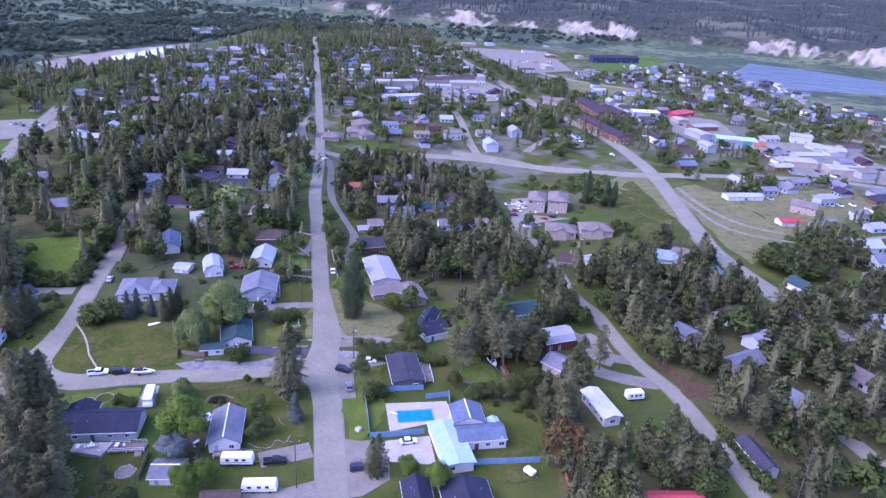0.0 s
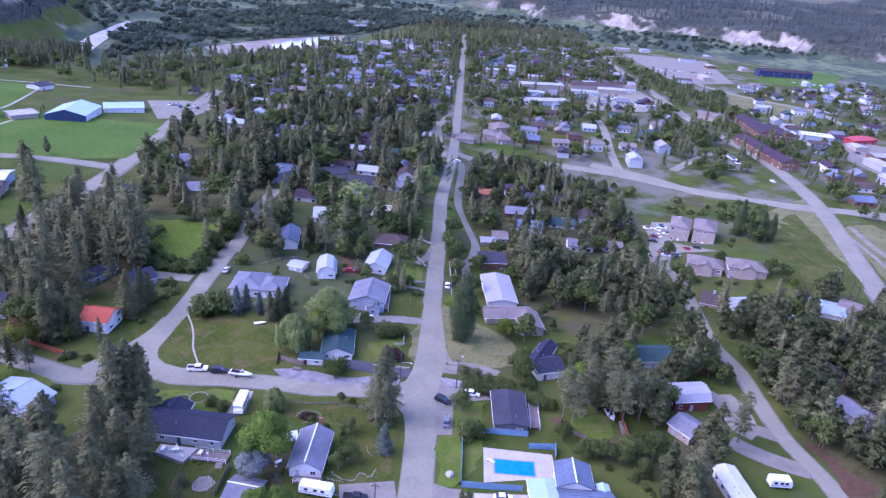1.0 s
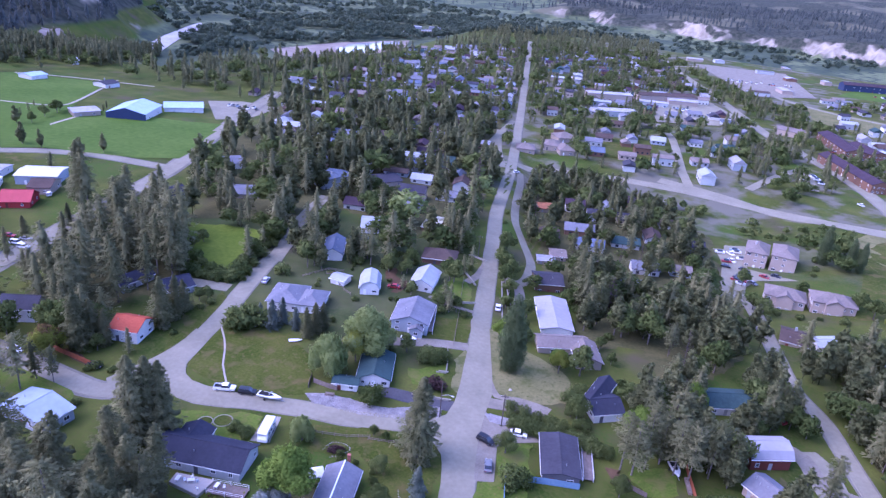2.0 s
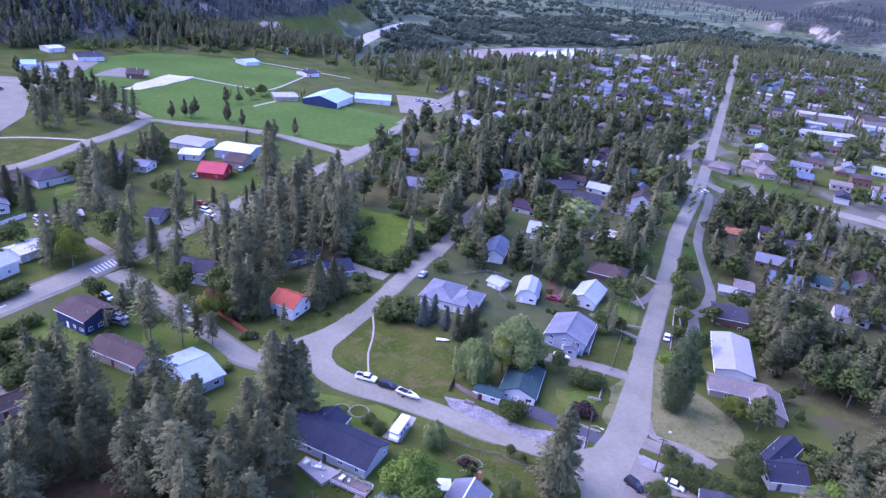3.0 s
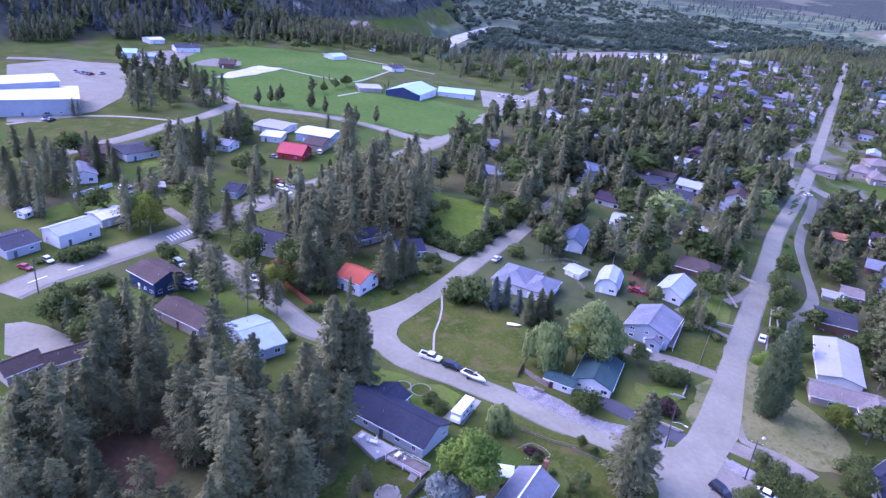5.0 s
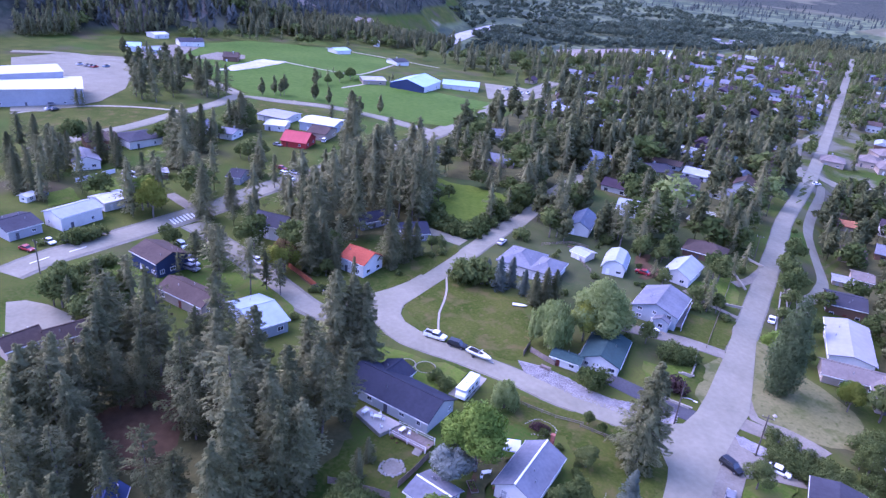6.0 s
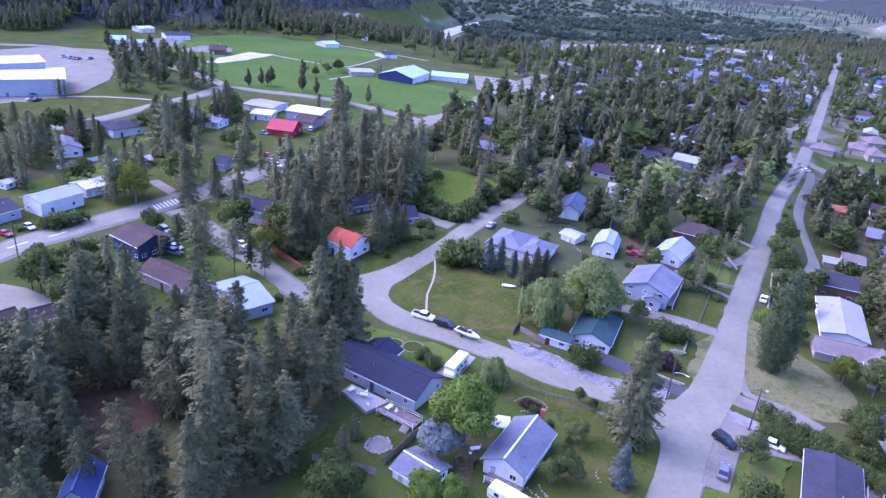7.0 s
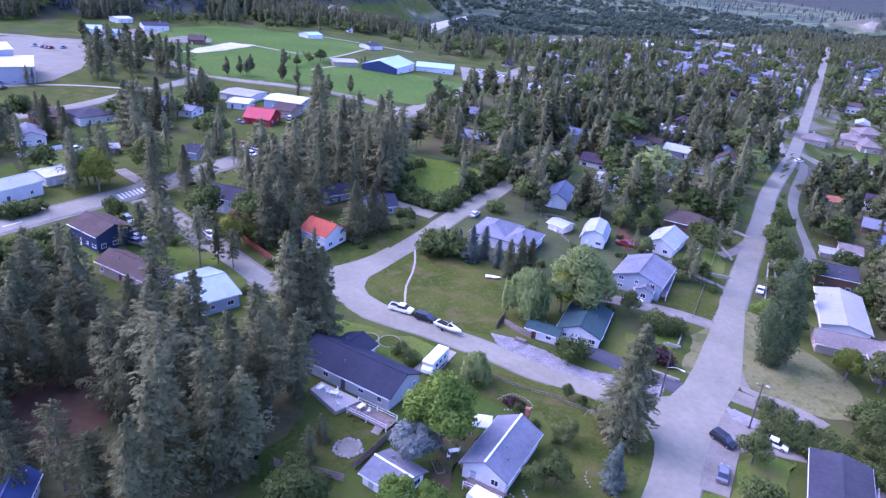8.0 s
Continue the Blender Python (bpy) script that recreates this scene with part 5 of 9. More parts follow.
def rock_bed(points, count, label):
    """Loose pale rocks strewn over a bank, far too many to count."""
    rnd = random.Random(count)
    xs, ys = [p[0] for p in points], [p[1] for p in points]
    base = [(np.array([q.co[:] for q in me.vertices]), np.array([f.vertices[:] for f in me.polygons])) for me in STONES]
    V, T, N, k = [], [], [], 0
    while count:
        x, y = rnd.uniform(min(xs), max(xs)), rnd.uniform(min(ys), max(ys))
        if not inside(points, x, y):
            continue
        v, t = base[rnd.randrange(6)]
        a, s = rnd.uniform(0, 6.28), rnd.uniform(0.25, 0.7)
        V.append(np.c_[(v[:, 0] * math.cos(a) - v[:, 1] * math.sin(a)) * s + x, (v[:, 0] * math.sin(a) + v[:, 1] * math.cos(a)) * s + y, v[:, 2] * s + terrain(x, y) + 0.12])
        N.append(unit(V[-1] - V[-1].mean(0)))
        T.append(t + k)
        k += len(v)
        count -= 1
    tagged(new("landscaping_rocks", cloud("landscaping_rocks", np.concatenate(V), np.concatenate(T), np.concatenate(N), "rock_pale")), label, "rocks", kind="stuff")


def woodpile(x, y, yaw, length):
    v = thing("woodpile", x, y, yaw, "stacked firewood logs in a yard", "woodpile", "woodpiles")
    n = max(4, int(length / 0.32))
    for row in range(3):
        for i in range(n - row % 2):
            bm = bmesh.new()
            bmesh.ops.create_cone(bm, cap_ends=True, segments=7, radius1=0.15, radius2=0.14, depth=0.9, matrix=Matrix.Translation((-length / 2 + (i + 0.5 * (row % 2)) * 0.32, 0, 0.15 + row * 0.27)) @ Matrix.Rotation(math.pi / 2, 4, "X"))
            part("log", bm, "wood_weathered", v)


def garden_bed(x, y, yaw, length, width):
    """A raised vegetable bed: boards round dark soil with rows of plants."""
    v = thing("garden_bed", x, y, yaw, "raised garden bed of grey boards with green rows", "garden bed", "garden beds")
    a, b = length / 2, width / 2
    for q in ((-a, a, -b, -b + 0.08), (-a, a, b - 0.08, b), (-a, -a + 0.08, -b + 0.08, b - 0.08), (a - 0.08, a, -b + 0.08, b - 0.08)):
        bm = bmesh.new()
        box(bm, *q, -0.1, 0.35)
        part("board", bm, "wood_weathered", v)
    bm = bmesh.new()
    box(bm, -a + 0.08, a - 0.08, -b + 0.08, b - 0.08, -0.1, 0.26)
    part("soil", bm, "bare_soil", v)
    for k in range(max(1, int(width / 0.7))):
        crown = leaf_crown(k + 5, [(-a + 0.4 + 0.55 * i, -b + 0.4 + k * 0.7, 0.42, 0.24, 0.8) for i in range(max(1, int(length / 0.55 - 1)))], 40 * max(2, int(length)), 0.09)
        o = new("plant_row", cloud("plant_row", *crown, "leaves_bright"))
        o.parent = v


def garden_table(x, y, yaw, rise=0.0):
    v = thing("garden_table", x, y, yaw, "white garden table beside a house", "table", "garden tables", terrain(x, y) + rise)
    bm = bmesh.new()
    box(bm, -0.8, 0.8, -0.45, 0.45, 0.7, 0.75)
    bmesh.ops.bevel(bm, geom=list(bm.edges), offset=0.02, segments=1, affect="EDGES")
    part("tabletop", bm, "trim_white", v)
    for a in (-0.7, 0.7):
        for b in (-0.36, 0.36):
            bm = bmesh.new()
            box(bm, a - 0.03, a + 0.03, b - 0.03, b + 0.03, 0, 0.7)
            part("leg", bm, "trim_white", v)


def garden_chair(x, y, yaw, rise=0.0):
    v = thing("garden_chair", x, y, yaw, "white plastic garden chair beside a table", "chair", "garden chairs", terrain(x, y) + rise)
    bm = bmesh.new()
    box(bm, -0.25, 0.25, -0.25, 0.25, 0.4, 0.45)
    part("seat", bm, "trim_white", v)
    bm = bmesh.new()
    box(bm, -0.25, 0.25, 0.2, 0.26, 0.45, 0.95)
    part("backrest", bm, "trim_white", v)
    for a in (-0.2, 0.2):
        for b in (-0.2, 0.2):
            bm = bmesh.new()
            box(bm, a - 0.025, a + 0.025, b - 0.025, b + 0.025, 0, 0.4)
            part("leg", bm, "trim_white", v)


def terrace(points, height, label):
    """A raised concrete patio with a low kerb on its open sides."""
    cx, cy = sum(p[0] for p in points) / len(points), sum(p[1] for p in points) / len(points)
    v = thing("patio", cx, cy, 0, label, "patio")
    for nm, grow, z0, z1, mat in (("slab", 1.0, -0.3, height, "concrete"), ("paving", 0.965, height, height + 0.03, "concrete_warm")):
        bm = bmesh.new()
        ring = [[bm.verts.new(((x - cx) * grow, (y - cy) * grow, z)) for x, y in points] for z in (z0, z1)]
        bm.faces.new(ring[1])
        for i in range(len(points)):
            j = (i + 1) % len(points)
            bm.faces.new((ring[0][i], ring[0][j], ring[1][j], ring[1][i]))
        bmesh.ops.recalc_face_normals(bm, faces=bm.faces)
        part(nm, bm, mat, v)


def garden_steps(x, y, yaw, count, width):
    v = thing("garden_steps", x, y, yaw, "short flight of pale concrete steps down to the lawn", "steps")
    for i in range(count):
        bm = bmesh.new()
        box(bm, -width / 2, width / 2, -0.3 * (i + 1), -0.3 * i, -0.05, 0.17 * (count - i))
        part("step", bm, "concrete", v)


def flower_tub(x, y, size, rise=0.0):
    v = thing("flower_tub", x, y, 0, "round clay tub with garden flowers beside a house", "planter", "flower tubs", terrain(x, y) + rise)
    bm = bmesh.new()
    bmesh.ops.create_cone(bm, cap_ends=True, segments=12, radius1=size * 0.32, radius2=size * 0.45, depth=size * 0.7, matrix=pose(0, 0, size * 0.35))
    part("tub", bm, "brick", v)
    bm = bmesh.new()
    r = random.Random(int(x * 31 + y * 17))
    for _ in range(26):
        a, q = r.uniform(0, 6.28), r.uniform(0, size * 0.5)
        bmesh.ops.create_cone(bm, cap_ends=True, segments=4, radius1=size * 0.16, radius2=0.01, depth=size * 0.3, matrix=pose(q * math.cos(a), q * math.sin(a), size * r.uniform(0.7, 1.05), r.uniform(-40, 40), r.uniform(-40, 40)))
    part("flowers", bm, r.choice(["leaves_bright", "leaves_plum", "leaves_yellow"]), v)


def boulder(x, y, size):
    bm = bmesh.new()
    bmesh.ops.create_icosphere(bm, subdivisions=2, radius=size)
    rnd = random.Random(int(x * 10))
    for q in bm.verts:
        q.co *= rnd.uniform(0.85, 1.1)
        q.co.z *= 0.7
    o = part("boulder", bm, "concrete_warm")
    o.location = (x, y, terrain(x, y) + size * 0.3)
    tagged(o, "pale rounded boulder on the grass", "boulder", "boulders")


def foot_path(points, width):
    road("foot_path", points, width, "gravel_path")


POLES = []


def utility_pole(x, y, height):
    POLES.append((x, y, height))
    v = thing("utility_pole", x, y, 12, "dark wooden utility pole with a cross arm", "utility pole", "utility poles")
    bm = bmesh.new()
    bmesh.ops.create_cone(bm, cap_ends=True, segments=10, radius1=0.17, radius2=0.11, depth=height + 0.4, matrix=Matrix.Translation((0, 0, height / 2 - 0.2)))
    part("post", bm, "pole_wood", v)
    bm = bmesh.new()
    box(bm, -1.1, 1.1, -0.06, 0.06, height - 0.75, height - 0.6)
    arm = part("cross_arm", bm, "pole_wood", v)
    for u in (-1.0, 0.0, 1.0):
        bm = bmesh.new()
        bmesh.ops.create_cone(bm, cap_ends=True, segments=8, radius1=0.06, radius2=0.04, depth=0.22, matrix=Matrix.Translation((u, 0, height - 0.5)))
        part("insulator", bm, "lamp_glass", arm)
    return v


def street_lamp(x, y, height, yaw):
    POLES.append((x, y, height))
    v = thing("street_lamp", x, y, yaw, "wooden pole with a curved street lamp arm", "street lamp")
    bm = bmesh.new()
    bmesh.ops.create_cone(bm, cap_ends=True, segments=10, radius1=0.17, radius2=0.11, depth=height + 0.4, matrix=Matrix.Translation((0, 0, height / 2 - 0.2)))
    part("post", bm, "pole_wood", v)
    verts, faces = [], []
    for i in range(9):
        t = i / 8
        p = Vector((2.8 * t, -0.2 * t, height * 0.62 + 0.9 * math.sin(t * 1.9)))
        for k in range(6):
            a = 6.283 * k / 6
            verts.append((p.x, p.y + 0.05 * math.cos(a), p.z + 0.05 * math.sin(a)))
        if i:
            faces += [(6 * i - 6 + k, 6 * i - 6 + (k + 1) % 6, 6 * i + (k + 1) % 6, 6 * i + k) for k in range(6)]
    add_mesh("arm", verts, faces, "steel", v)
    bm = bmesh.new()
    box(bm, 2.6, 3.4, -0.35, -0.05, height * 0.62 + 0.78, height * 0.62 + 0.92)
    bmesh.ops.bevel(bm, geom=list(bm.edges), offset=0.05, segments=1, affect="EDGES")
    part("lamp_head", bm, "lamp_glass", v)


def wires():
    """Slack wires from pole to pole along the street."""
    line = sorted(POLES, key=lambda p: p[1])
    for (ax, ay, ah), (bx, by, bh) in zip(line, line[1:]):
        span = math.hypot(bx - ax, by - ay)
        if span > 100 or span < 30 or abs(bx - ax) > 40:
            continue
        for off in (-1.0, 1.0):
            cu = bpy.data.curves.new("power_line", "CURVE")
            cu.dimensions, cu.bevel_depth, cu.bevel_resolution = "3D", 0.012, 1
            sp = cu.splines.new("POLY")
            sp.points.add(12)
            for i in range(13):
                t = i / 12
                z = (terrain(ax, ay) + ah) * (1 - t) + (terrain(bx, by) + bh) * t - 0.5 - span * 0.03 * 4 * t * (1 - t)
                sp.points[i].co = (ax + (bx - ax) * t + off, ay + (by - ay) * t, z, 1)
            cu.materials.append(MATS["tyre"])
            tagged(new("power_line", cu), "thin slack power line between two poles", "power line", "power lines")


def town(poly, count, yaw, seed):
    """Small houses farther off, in loose rows along the street grid."""
    rnd = random.Random(seed)
    xs, ys = [p[0] for p in poly], [p[1] for p in poly]
    roofs = ["shingle_gray", "shingle_gray", "shingle_tan", "shingle_blue", "shingle_dark", "metal_pale", "metal_gray", "shingle_brown", "shingle_gray", "shingle_tan", "shingle_plum", "shingle_green"]
    walls = ["siding_white", "siding_pale", "siding_pale", "siding_tan", "siding_gray", "siding_blue", "siding_brown"]
    tries = 0
    while count and tries < 4000:
        tries += 1
        x, y = rnd.uniform(min(xs), max(xs)), rnd.uniform(min(ys), max(ys))
        if not inside(poly, x, y) or any((x - a) ** 2 + (y - b) ** 2 < (r + 6) ** 2 for a, b, r in KEEP_DISCS):
            continue
        if any((x - a) ** 2 + (y - b) ** 2 < (d * 0.5 + 11) ** 2 for a, b, d in HOUSES):
            continue
        count -= 1
        L, W = rnd.uniform(9, 15), rnd.uniform(7.5, 10)
        row = (x, y, yaw + rnd.choice((0, 0, 90)) + rnd.uniform(-4, 4), L, W, rnd.choice((2.8, 3.0, 3.2, 5.0)), W * rnd.uniform(0.2, 0.32), "x", rnd.choice(roofs), rnd.choice(walls))
        if math.hypot(x, y) > 430:
            FAR_HOUSES.append(row)
            HOUSES.append((x, y, L))
            KEEP_DISCS.append((x, y, L * 0.6 + 1.5))
            continue
        h = house(*row, detail=False, group="houses of the town")
        for sgn in (-1, 1):
            for k in (-0.28, 0.28) if math.hypot(x, y) < 420 else (0.0,):
                bm = bmesh.new()
                box(bm, k * L - 0.75, k * L + 0.75, sgn * (W / 2 - 0.5) - 0.05, sgn * (W / 2 - 0.5) + 0.05, 1.0, 2.2)
                part("window", bm, "glass", h)


FAR_HOUSES = []


def distant_houses():
    """The houses at the far side of the town; the farthest are too small to tell apart."""
    rows = sorted(FAR_HOUSES, key=lambda h: math.hypot(h[0], h[1]))
    for row in rows[:150]:
        far_house([row], "house", f"small house with {row[9][7:]} walls under a {row[8].split('_')[1]} roof", "")
    far_house(rows[150:], "distant_houses", "small pale and grey roofed houses across the far side of town", "stuff")


def far_house(rows, name, label, sort):
    mats, verts, faces, index = {}, [], [], []
    for x, y, yaw, L, W, eave, rise, _, roof, wall in rows:
        c, s, g = math.cos(radians(yaw)), math.sin(radians(yaw)), terrain(x, y)

        def add(ps, fs, mat):
            b = len(verts)
            verts.extend((x + u * c - v * s, y + u * s + v * c, g + z) for u, v, z in ps)
            for f in fs:
                faces.append(tuple(b + i for i in f))
                index.append(mats.setdefault(mat, len(mats)))

        a, b = L / 2 - 0.5, W / 2 - 0.5
        top = eave + rise * 0.9
        add([(-a, -b, -1), (a, -b, -1), (a, b, -1), (-a, b, -1), (-a, -b, eave), (a, -b, eave), (a, b, eave), (-a, b, eave), (-a, 0, top), (a, 0, top)], [(0, 1, 5, 4), (1, 2, 6, 9, 5), (2, 3, 7, 6), (3, 0, 4, 8, 7)], wall)
        a, b = L / 2, W / 2
        add([(-a, -b, eave), (a, -b, eave), (a, 0, eave + rise), (-a, 0, eave + rise), (a, b, eave), (-a, b, eave), (-a, -b, eave - 0.2), (a, -b, eave - 0.2), (a, b, eave - 0.2), (-a, b, eave - 0.2)], [(0, 1, 2, 3), (3, 2, 4, 5), (6, 7, 1, 0), (8, 9, 5, 4), (7, 8, 4, 2, 1), (9, 6, 0, 3, 5), (9, 8, 7, 6)], roof)
        for k in (-0.3, 0.0, 0.3):
            for sg in (-1, 1):
                v = sg * (W / 2 - 0.46)
                q = [(k * L - 0.7, v, 1.0), (k * L + 0.7, v, 1.0), (k * L + 0.7, v, 2.2), (k * L - 0.7, v, 2.2)]
                add(q, [(0, 1, 2, 3) if sg < 0 else (3, 2, 1, 0)], "glass")
    me = bpy.data.meshes.new(name)
    me.from_pydata(verts, [], faces)
    for m in mats:
        me.materials.append(MATS[m])
    me.polygons.foreach_set("material_index", index)
    if sort:
        tagged(new(name, me), label, "houses", kind=sort)
    else:
        tagged(new(name, me), label, "house", "houses of the town")


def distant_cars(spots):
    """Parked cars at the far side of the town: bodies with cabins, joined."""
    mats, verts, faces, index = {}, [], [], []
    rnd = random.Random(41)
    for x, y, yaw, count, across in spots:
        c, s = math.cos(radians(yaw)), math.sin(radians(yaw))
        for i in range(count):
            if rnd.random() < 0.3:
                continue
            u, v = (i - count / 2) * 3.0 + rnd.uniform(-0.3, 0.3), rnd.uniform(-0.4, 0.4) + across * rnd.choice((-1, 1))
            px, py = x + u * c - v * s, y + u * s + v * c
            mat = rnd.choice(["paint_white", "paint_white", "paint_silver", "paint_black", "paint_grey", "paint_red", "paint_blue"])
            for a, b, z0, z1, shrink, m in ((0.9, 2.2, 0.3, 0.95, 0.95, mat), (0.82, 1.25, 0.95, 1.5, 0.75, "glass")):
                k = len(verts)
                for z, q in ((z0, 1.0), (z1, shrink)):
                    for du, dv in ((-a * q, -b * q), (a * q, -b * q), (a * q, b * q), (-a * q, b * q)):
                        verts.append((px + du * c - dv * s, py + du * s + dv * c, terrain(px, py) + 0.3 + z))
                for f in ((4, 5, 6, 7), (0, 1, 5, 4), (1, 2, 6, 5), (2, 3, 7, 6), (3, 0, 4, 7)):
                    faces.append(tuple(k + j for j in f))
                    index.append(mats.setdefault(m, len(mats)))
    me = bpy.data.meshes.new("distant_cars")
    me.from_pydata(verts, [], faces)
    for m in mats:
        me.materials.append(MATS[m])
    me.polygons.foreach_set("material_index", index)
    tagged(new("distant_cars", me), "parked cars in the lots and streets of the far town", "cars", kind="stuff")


def deck(x, y, yaw, length, width, height, label):
    d = thing("deck", x, y, yaw, label, "deck", "decks")
    a, b = length / 2, width / 2
    n = max(3, int(length / 0.4))
    for i in range(n):
        bm = bmesh.new()
        box(bm, -a + i * length / n, -a + (i + 0.93) * length / n, -b, b, height - 0.06, height)
        part("plank", bm, "wood_weathered", d)
    for u in (-a + 0.1, 0.0, a - 0.1):
        for v in (-b + 0.1, b - 0.1):
            bm = bmesh.new()
            box(bm, u - 0.06, u + 0.06, v - 0.06, v + 0.06, -0.1, height + 1.0)
            part("post", bm, "trim_white", d)
    for sv in (-1, 1):
        for z in (0.5, 0.98):
            bm = bmesh.new()
            box(bm, -a, a, sv * (b - 0.1) - 0.03, sv * (b - 0.1) + 0.03, height + z - 0.05, height + z)
            part("rail", bm, "trim_white", d)


def halls(poly, count, yaw, seed):
    """Low commercial and industrial buildings with wide pale roofs."""
    rnd = random.Random(seed)
    xs, ys = [p[0] for p in poly], [p[1] for p in poly]
    tries = 0
    while count and tries < 3000:
        tries += 1
        x, y = rnd.uniform(min(xs), max(xs)), rnd.uniform(min(ys), max(ys))
        L, W = rnd.uniform(14, 30), rnd.uniform(10, 16)
        if not inside(poly, x, y) or any((x - a) ** 2 + (y - b) ** 2 < (r + L * 0.5) ** 2 for a, b, r in KEEP_DISCS):
            continue
        count -= 1
        house(x, y, yaw + rnd.choice((0, 90)) + rnd.uniform(-3, 3), L, W, rnd.uniform(3.4, 5.0), rnd.uniform(0.4, 1.2), "x", rnd.choice(["metal_pale", "metal_gray", "flat_gray", "flat_gray", "shingle_gray", "shingle_tan", "shingle_brown"]), rnd.choice(["siding_pale", "siding_tan", "siding_tan", "siding_gray", "siding_brown"]), detail=False, name="hall", group="halls of the town")
# ---- roads, drives and yards ----
road("road_shoulder", [(-17.3, 103.1), (-19.3, 113.7), (-20.9, 122.2), (-23.4, 132.7), (-26.9, 152.2), (-29.5, 165.6), (-35.8, 197.6), (-42.3, 225.1), (-46.7, 246.7), (-58.3, 301.8), (-67.6, 343.8), (-83.8, 445.0), (-142.4, 743.6), (-233.5, 1197.0)], 6.9, "shoulder")
road("road", [(-17.3, 103.1), (-19.3, 113.7), (-20.9, 122.2), (-23.4, 132.7), (-26.9, 152.2), (-29.5, 165.6), (-35.8, 197.6), (-42.3, 225.1), (-46.7, 246.7), (-58.3, 301.8), (-67.6, 343.8), (-83.8, 445.0), (-142.4, 743.6), (-233.5, 1197.0)], 6.1, "asphalt")
road("road_shoulder", [(-17.0, 103.1), (-19.0, 113.7), (-21.0, 124.0), (-23.6, 137.0), (-26.4, 150.5), (-28.2, 160.0)], 8.4, "shoulder")
road("road", [(-17.0, 103.1), (-19.0, 113.7), (-21.0, 124.0), (-23.6, 137.0), (-26.4, 150.5), (-28.2, 160.0)], 7.8, "asphalt")
road("road_shoulder", [(-34.5, 176.3), (-46.0, 173.0), (-61.2, 168.8), (-70.9, 167.7), (-86.6, 164.6), (-100.2, 160.9), (-108.8, 162.5), (-114.6, 168.2), (-116.7, 178.2), (-119.2, 198.4), (-127.6, 243.2)], 7.0, "shoulder")
road("road", [(-34.5, 176.3), (-46.0, 173.0), (-61.2, 168.8), (-70.9, 167.7), (-86.6, 164.6), (-100.2, 160.9), (-108.8, 162.5), (-114.6, 168.2), (-116.7, 178.2), (-119.2, 198.4), (-127.6, 243.2)], 6.2, "asphalt")
road("road", [(-124.8, 236.1), (-128.9, 251.2), (-137.4, 279.5), (-145.2, 315.5)], 6.0, "asphalt")
road("road_shoulder", [(-118.3, 167.8), (-118.0, 156.6), (-126.1, 152.0), (-136.8, 152.8), (-152.0, 154.3), (-168.9, 155.9), (-185.9, 156.7), (-194.1, 156.6)], 8.0, "shoulder")
road("road", [(-118.3, 167.8), (-118.0, 156.6), (-126.1, 152.0), (-136.8, 152.8), (-152.0, 154.3), (-168.9, 155.9), (-185.9, 156.7), (-194.1, 156.6)], 6.0, "asphalt")
road("road_shoulder", [(-191.0, 102.5), (-194.7, 113.2), (-197.1, 129.8), (-200.7, 154.5), (-202.9, 169.6), (-207.8, 189.7), (-215.6, 240.3), (-230.1, 309.5), (-250.2, 365.4), (-280.7, 452.5), (-310.0, 541.7)], 11.6, "shoulder")
road("road", [(-191.0, 102.5), (-194.7, 113.2), (-197.1, 129.8), (-200.7, 154.5), (-202.9, 169.6), (-207.8, 189.7), (-215.6, 240.3), (-230.1, 309.5), (-250.2, 365.4), (-280.7, 452.5), (-310.0, 541.7)], 8.6, "asphalt")
road("road_shoulder", [(-232.1, 312.5), (-276.9, 309.4), (-303.9, 299.7), (-327.8, 282.6), (-345.9, 272.4), (-333.4, 248.5), (-323.4, 219.5), (-313.5, 193.5), (-307.1, 166.0), (-297.9, 146.1)], 9.0, "shoulder")
road("road", [(-232.1, 312.5), (-276.9, 309.4), (-303.9, 299.7), (-327.8, 282.6), (-345.9, 272.4), (-333.4, 248.5), (-323.4, 219.5), (-313.5, 193.5), (-307.1, 166.0), (-297.9, 146.1)], 7.0, "asphalt")
road("road", [(-340.0, 272.2), (-388.3, 276.2), (-432.5, 270.6), (-464.4, 260.0), (-505.1, 241.1), (-524.0, 213.4)], 8, "asphalt")
road("road", [(-90.9, 439.9), (-81.1, 450.6), (-59.9, 462.3), (-30.5, 466.8), (-11.6, 468.0), (25.1, 466.4), (56.2, 458.0), (91.8, 440.6), (117.8, 431.3), (152.4, 437.5), (172.3, 434.8)], 8.5, "asphalt")
road("road", [(4.8, 478.0), (44.9, 466.4), (81.1, 442.6), (117.1, 435.7), (175.4, 442.4), (242.3, 447.7), (271.1, 444.2), (291.6, 435.6)], 8.5, "asphalt")
road("road_shoulder", [(146.6, 211.6), (137.8, 241.4), (129.0, 283.3), (128.1, 305.3), (138.2, 429.5), (133.6, 497.2), (121.7, 555.4), (86.2, 661.1), (50.2, 838.7), (-2.7, 1080.4), (-31.6, 1253.7)], 11.4, "shoulder")
road("road", [(146.6, 211.6), (137.8, 241.4), (129.0, 283.3), (128.1, 305.3), (138.2, 429.5), (133.6, 497.2), (121.7, 555.4), (86.2, 661.1), (50.2, 838.7), (-2.7, 1080.4), (-31.6, 1253.7)], 9.0, "asphalt")
road("road", [(-0.3, 1097.0), (77.8, 1152.3), (113.9, 915.4), (165.4, 837.3), (219.7, 797.8), (235.1, 729.9), (287.1, 689.5), (323.1, 620.6), (365.5, 563.0)], 8, "asphalt")
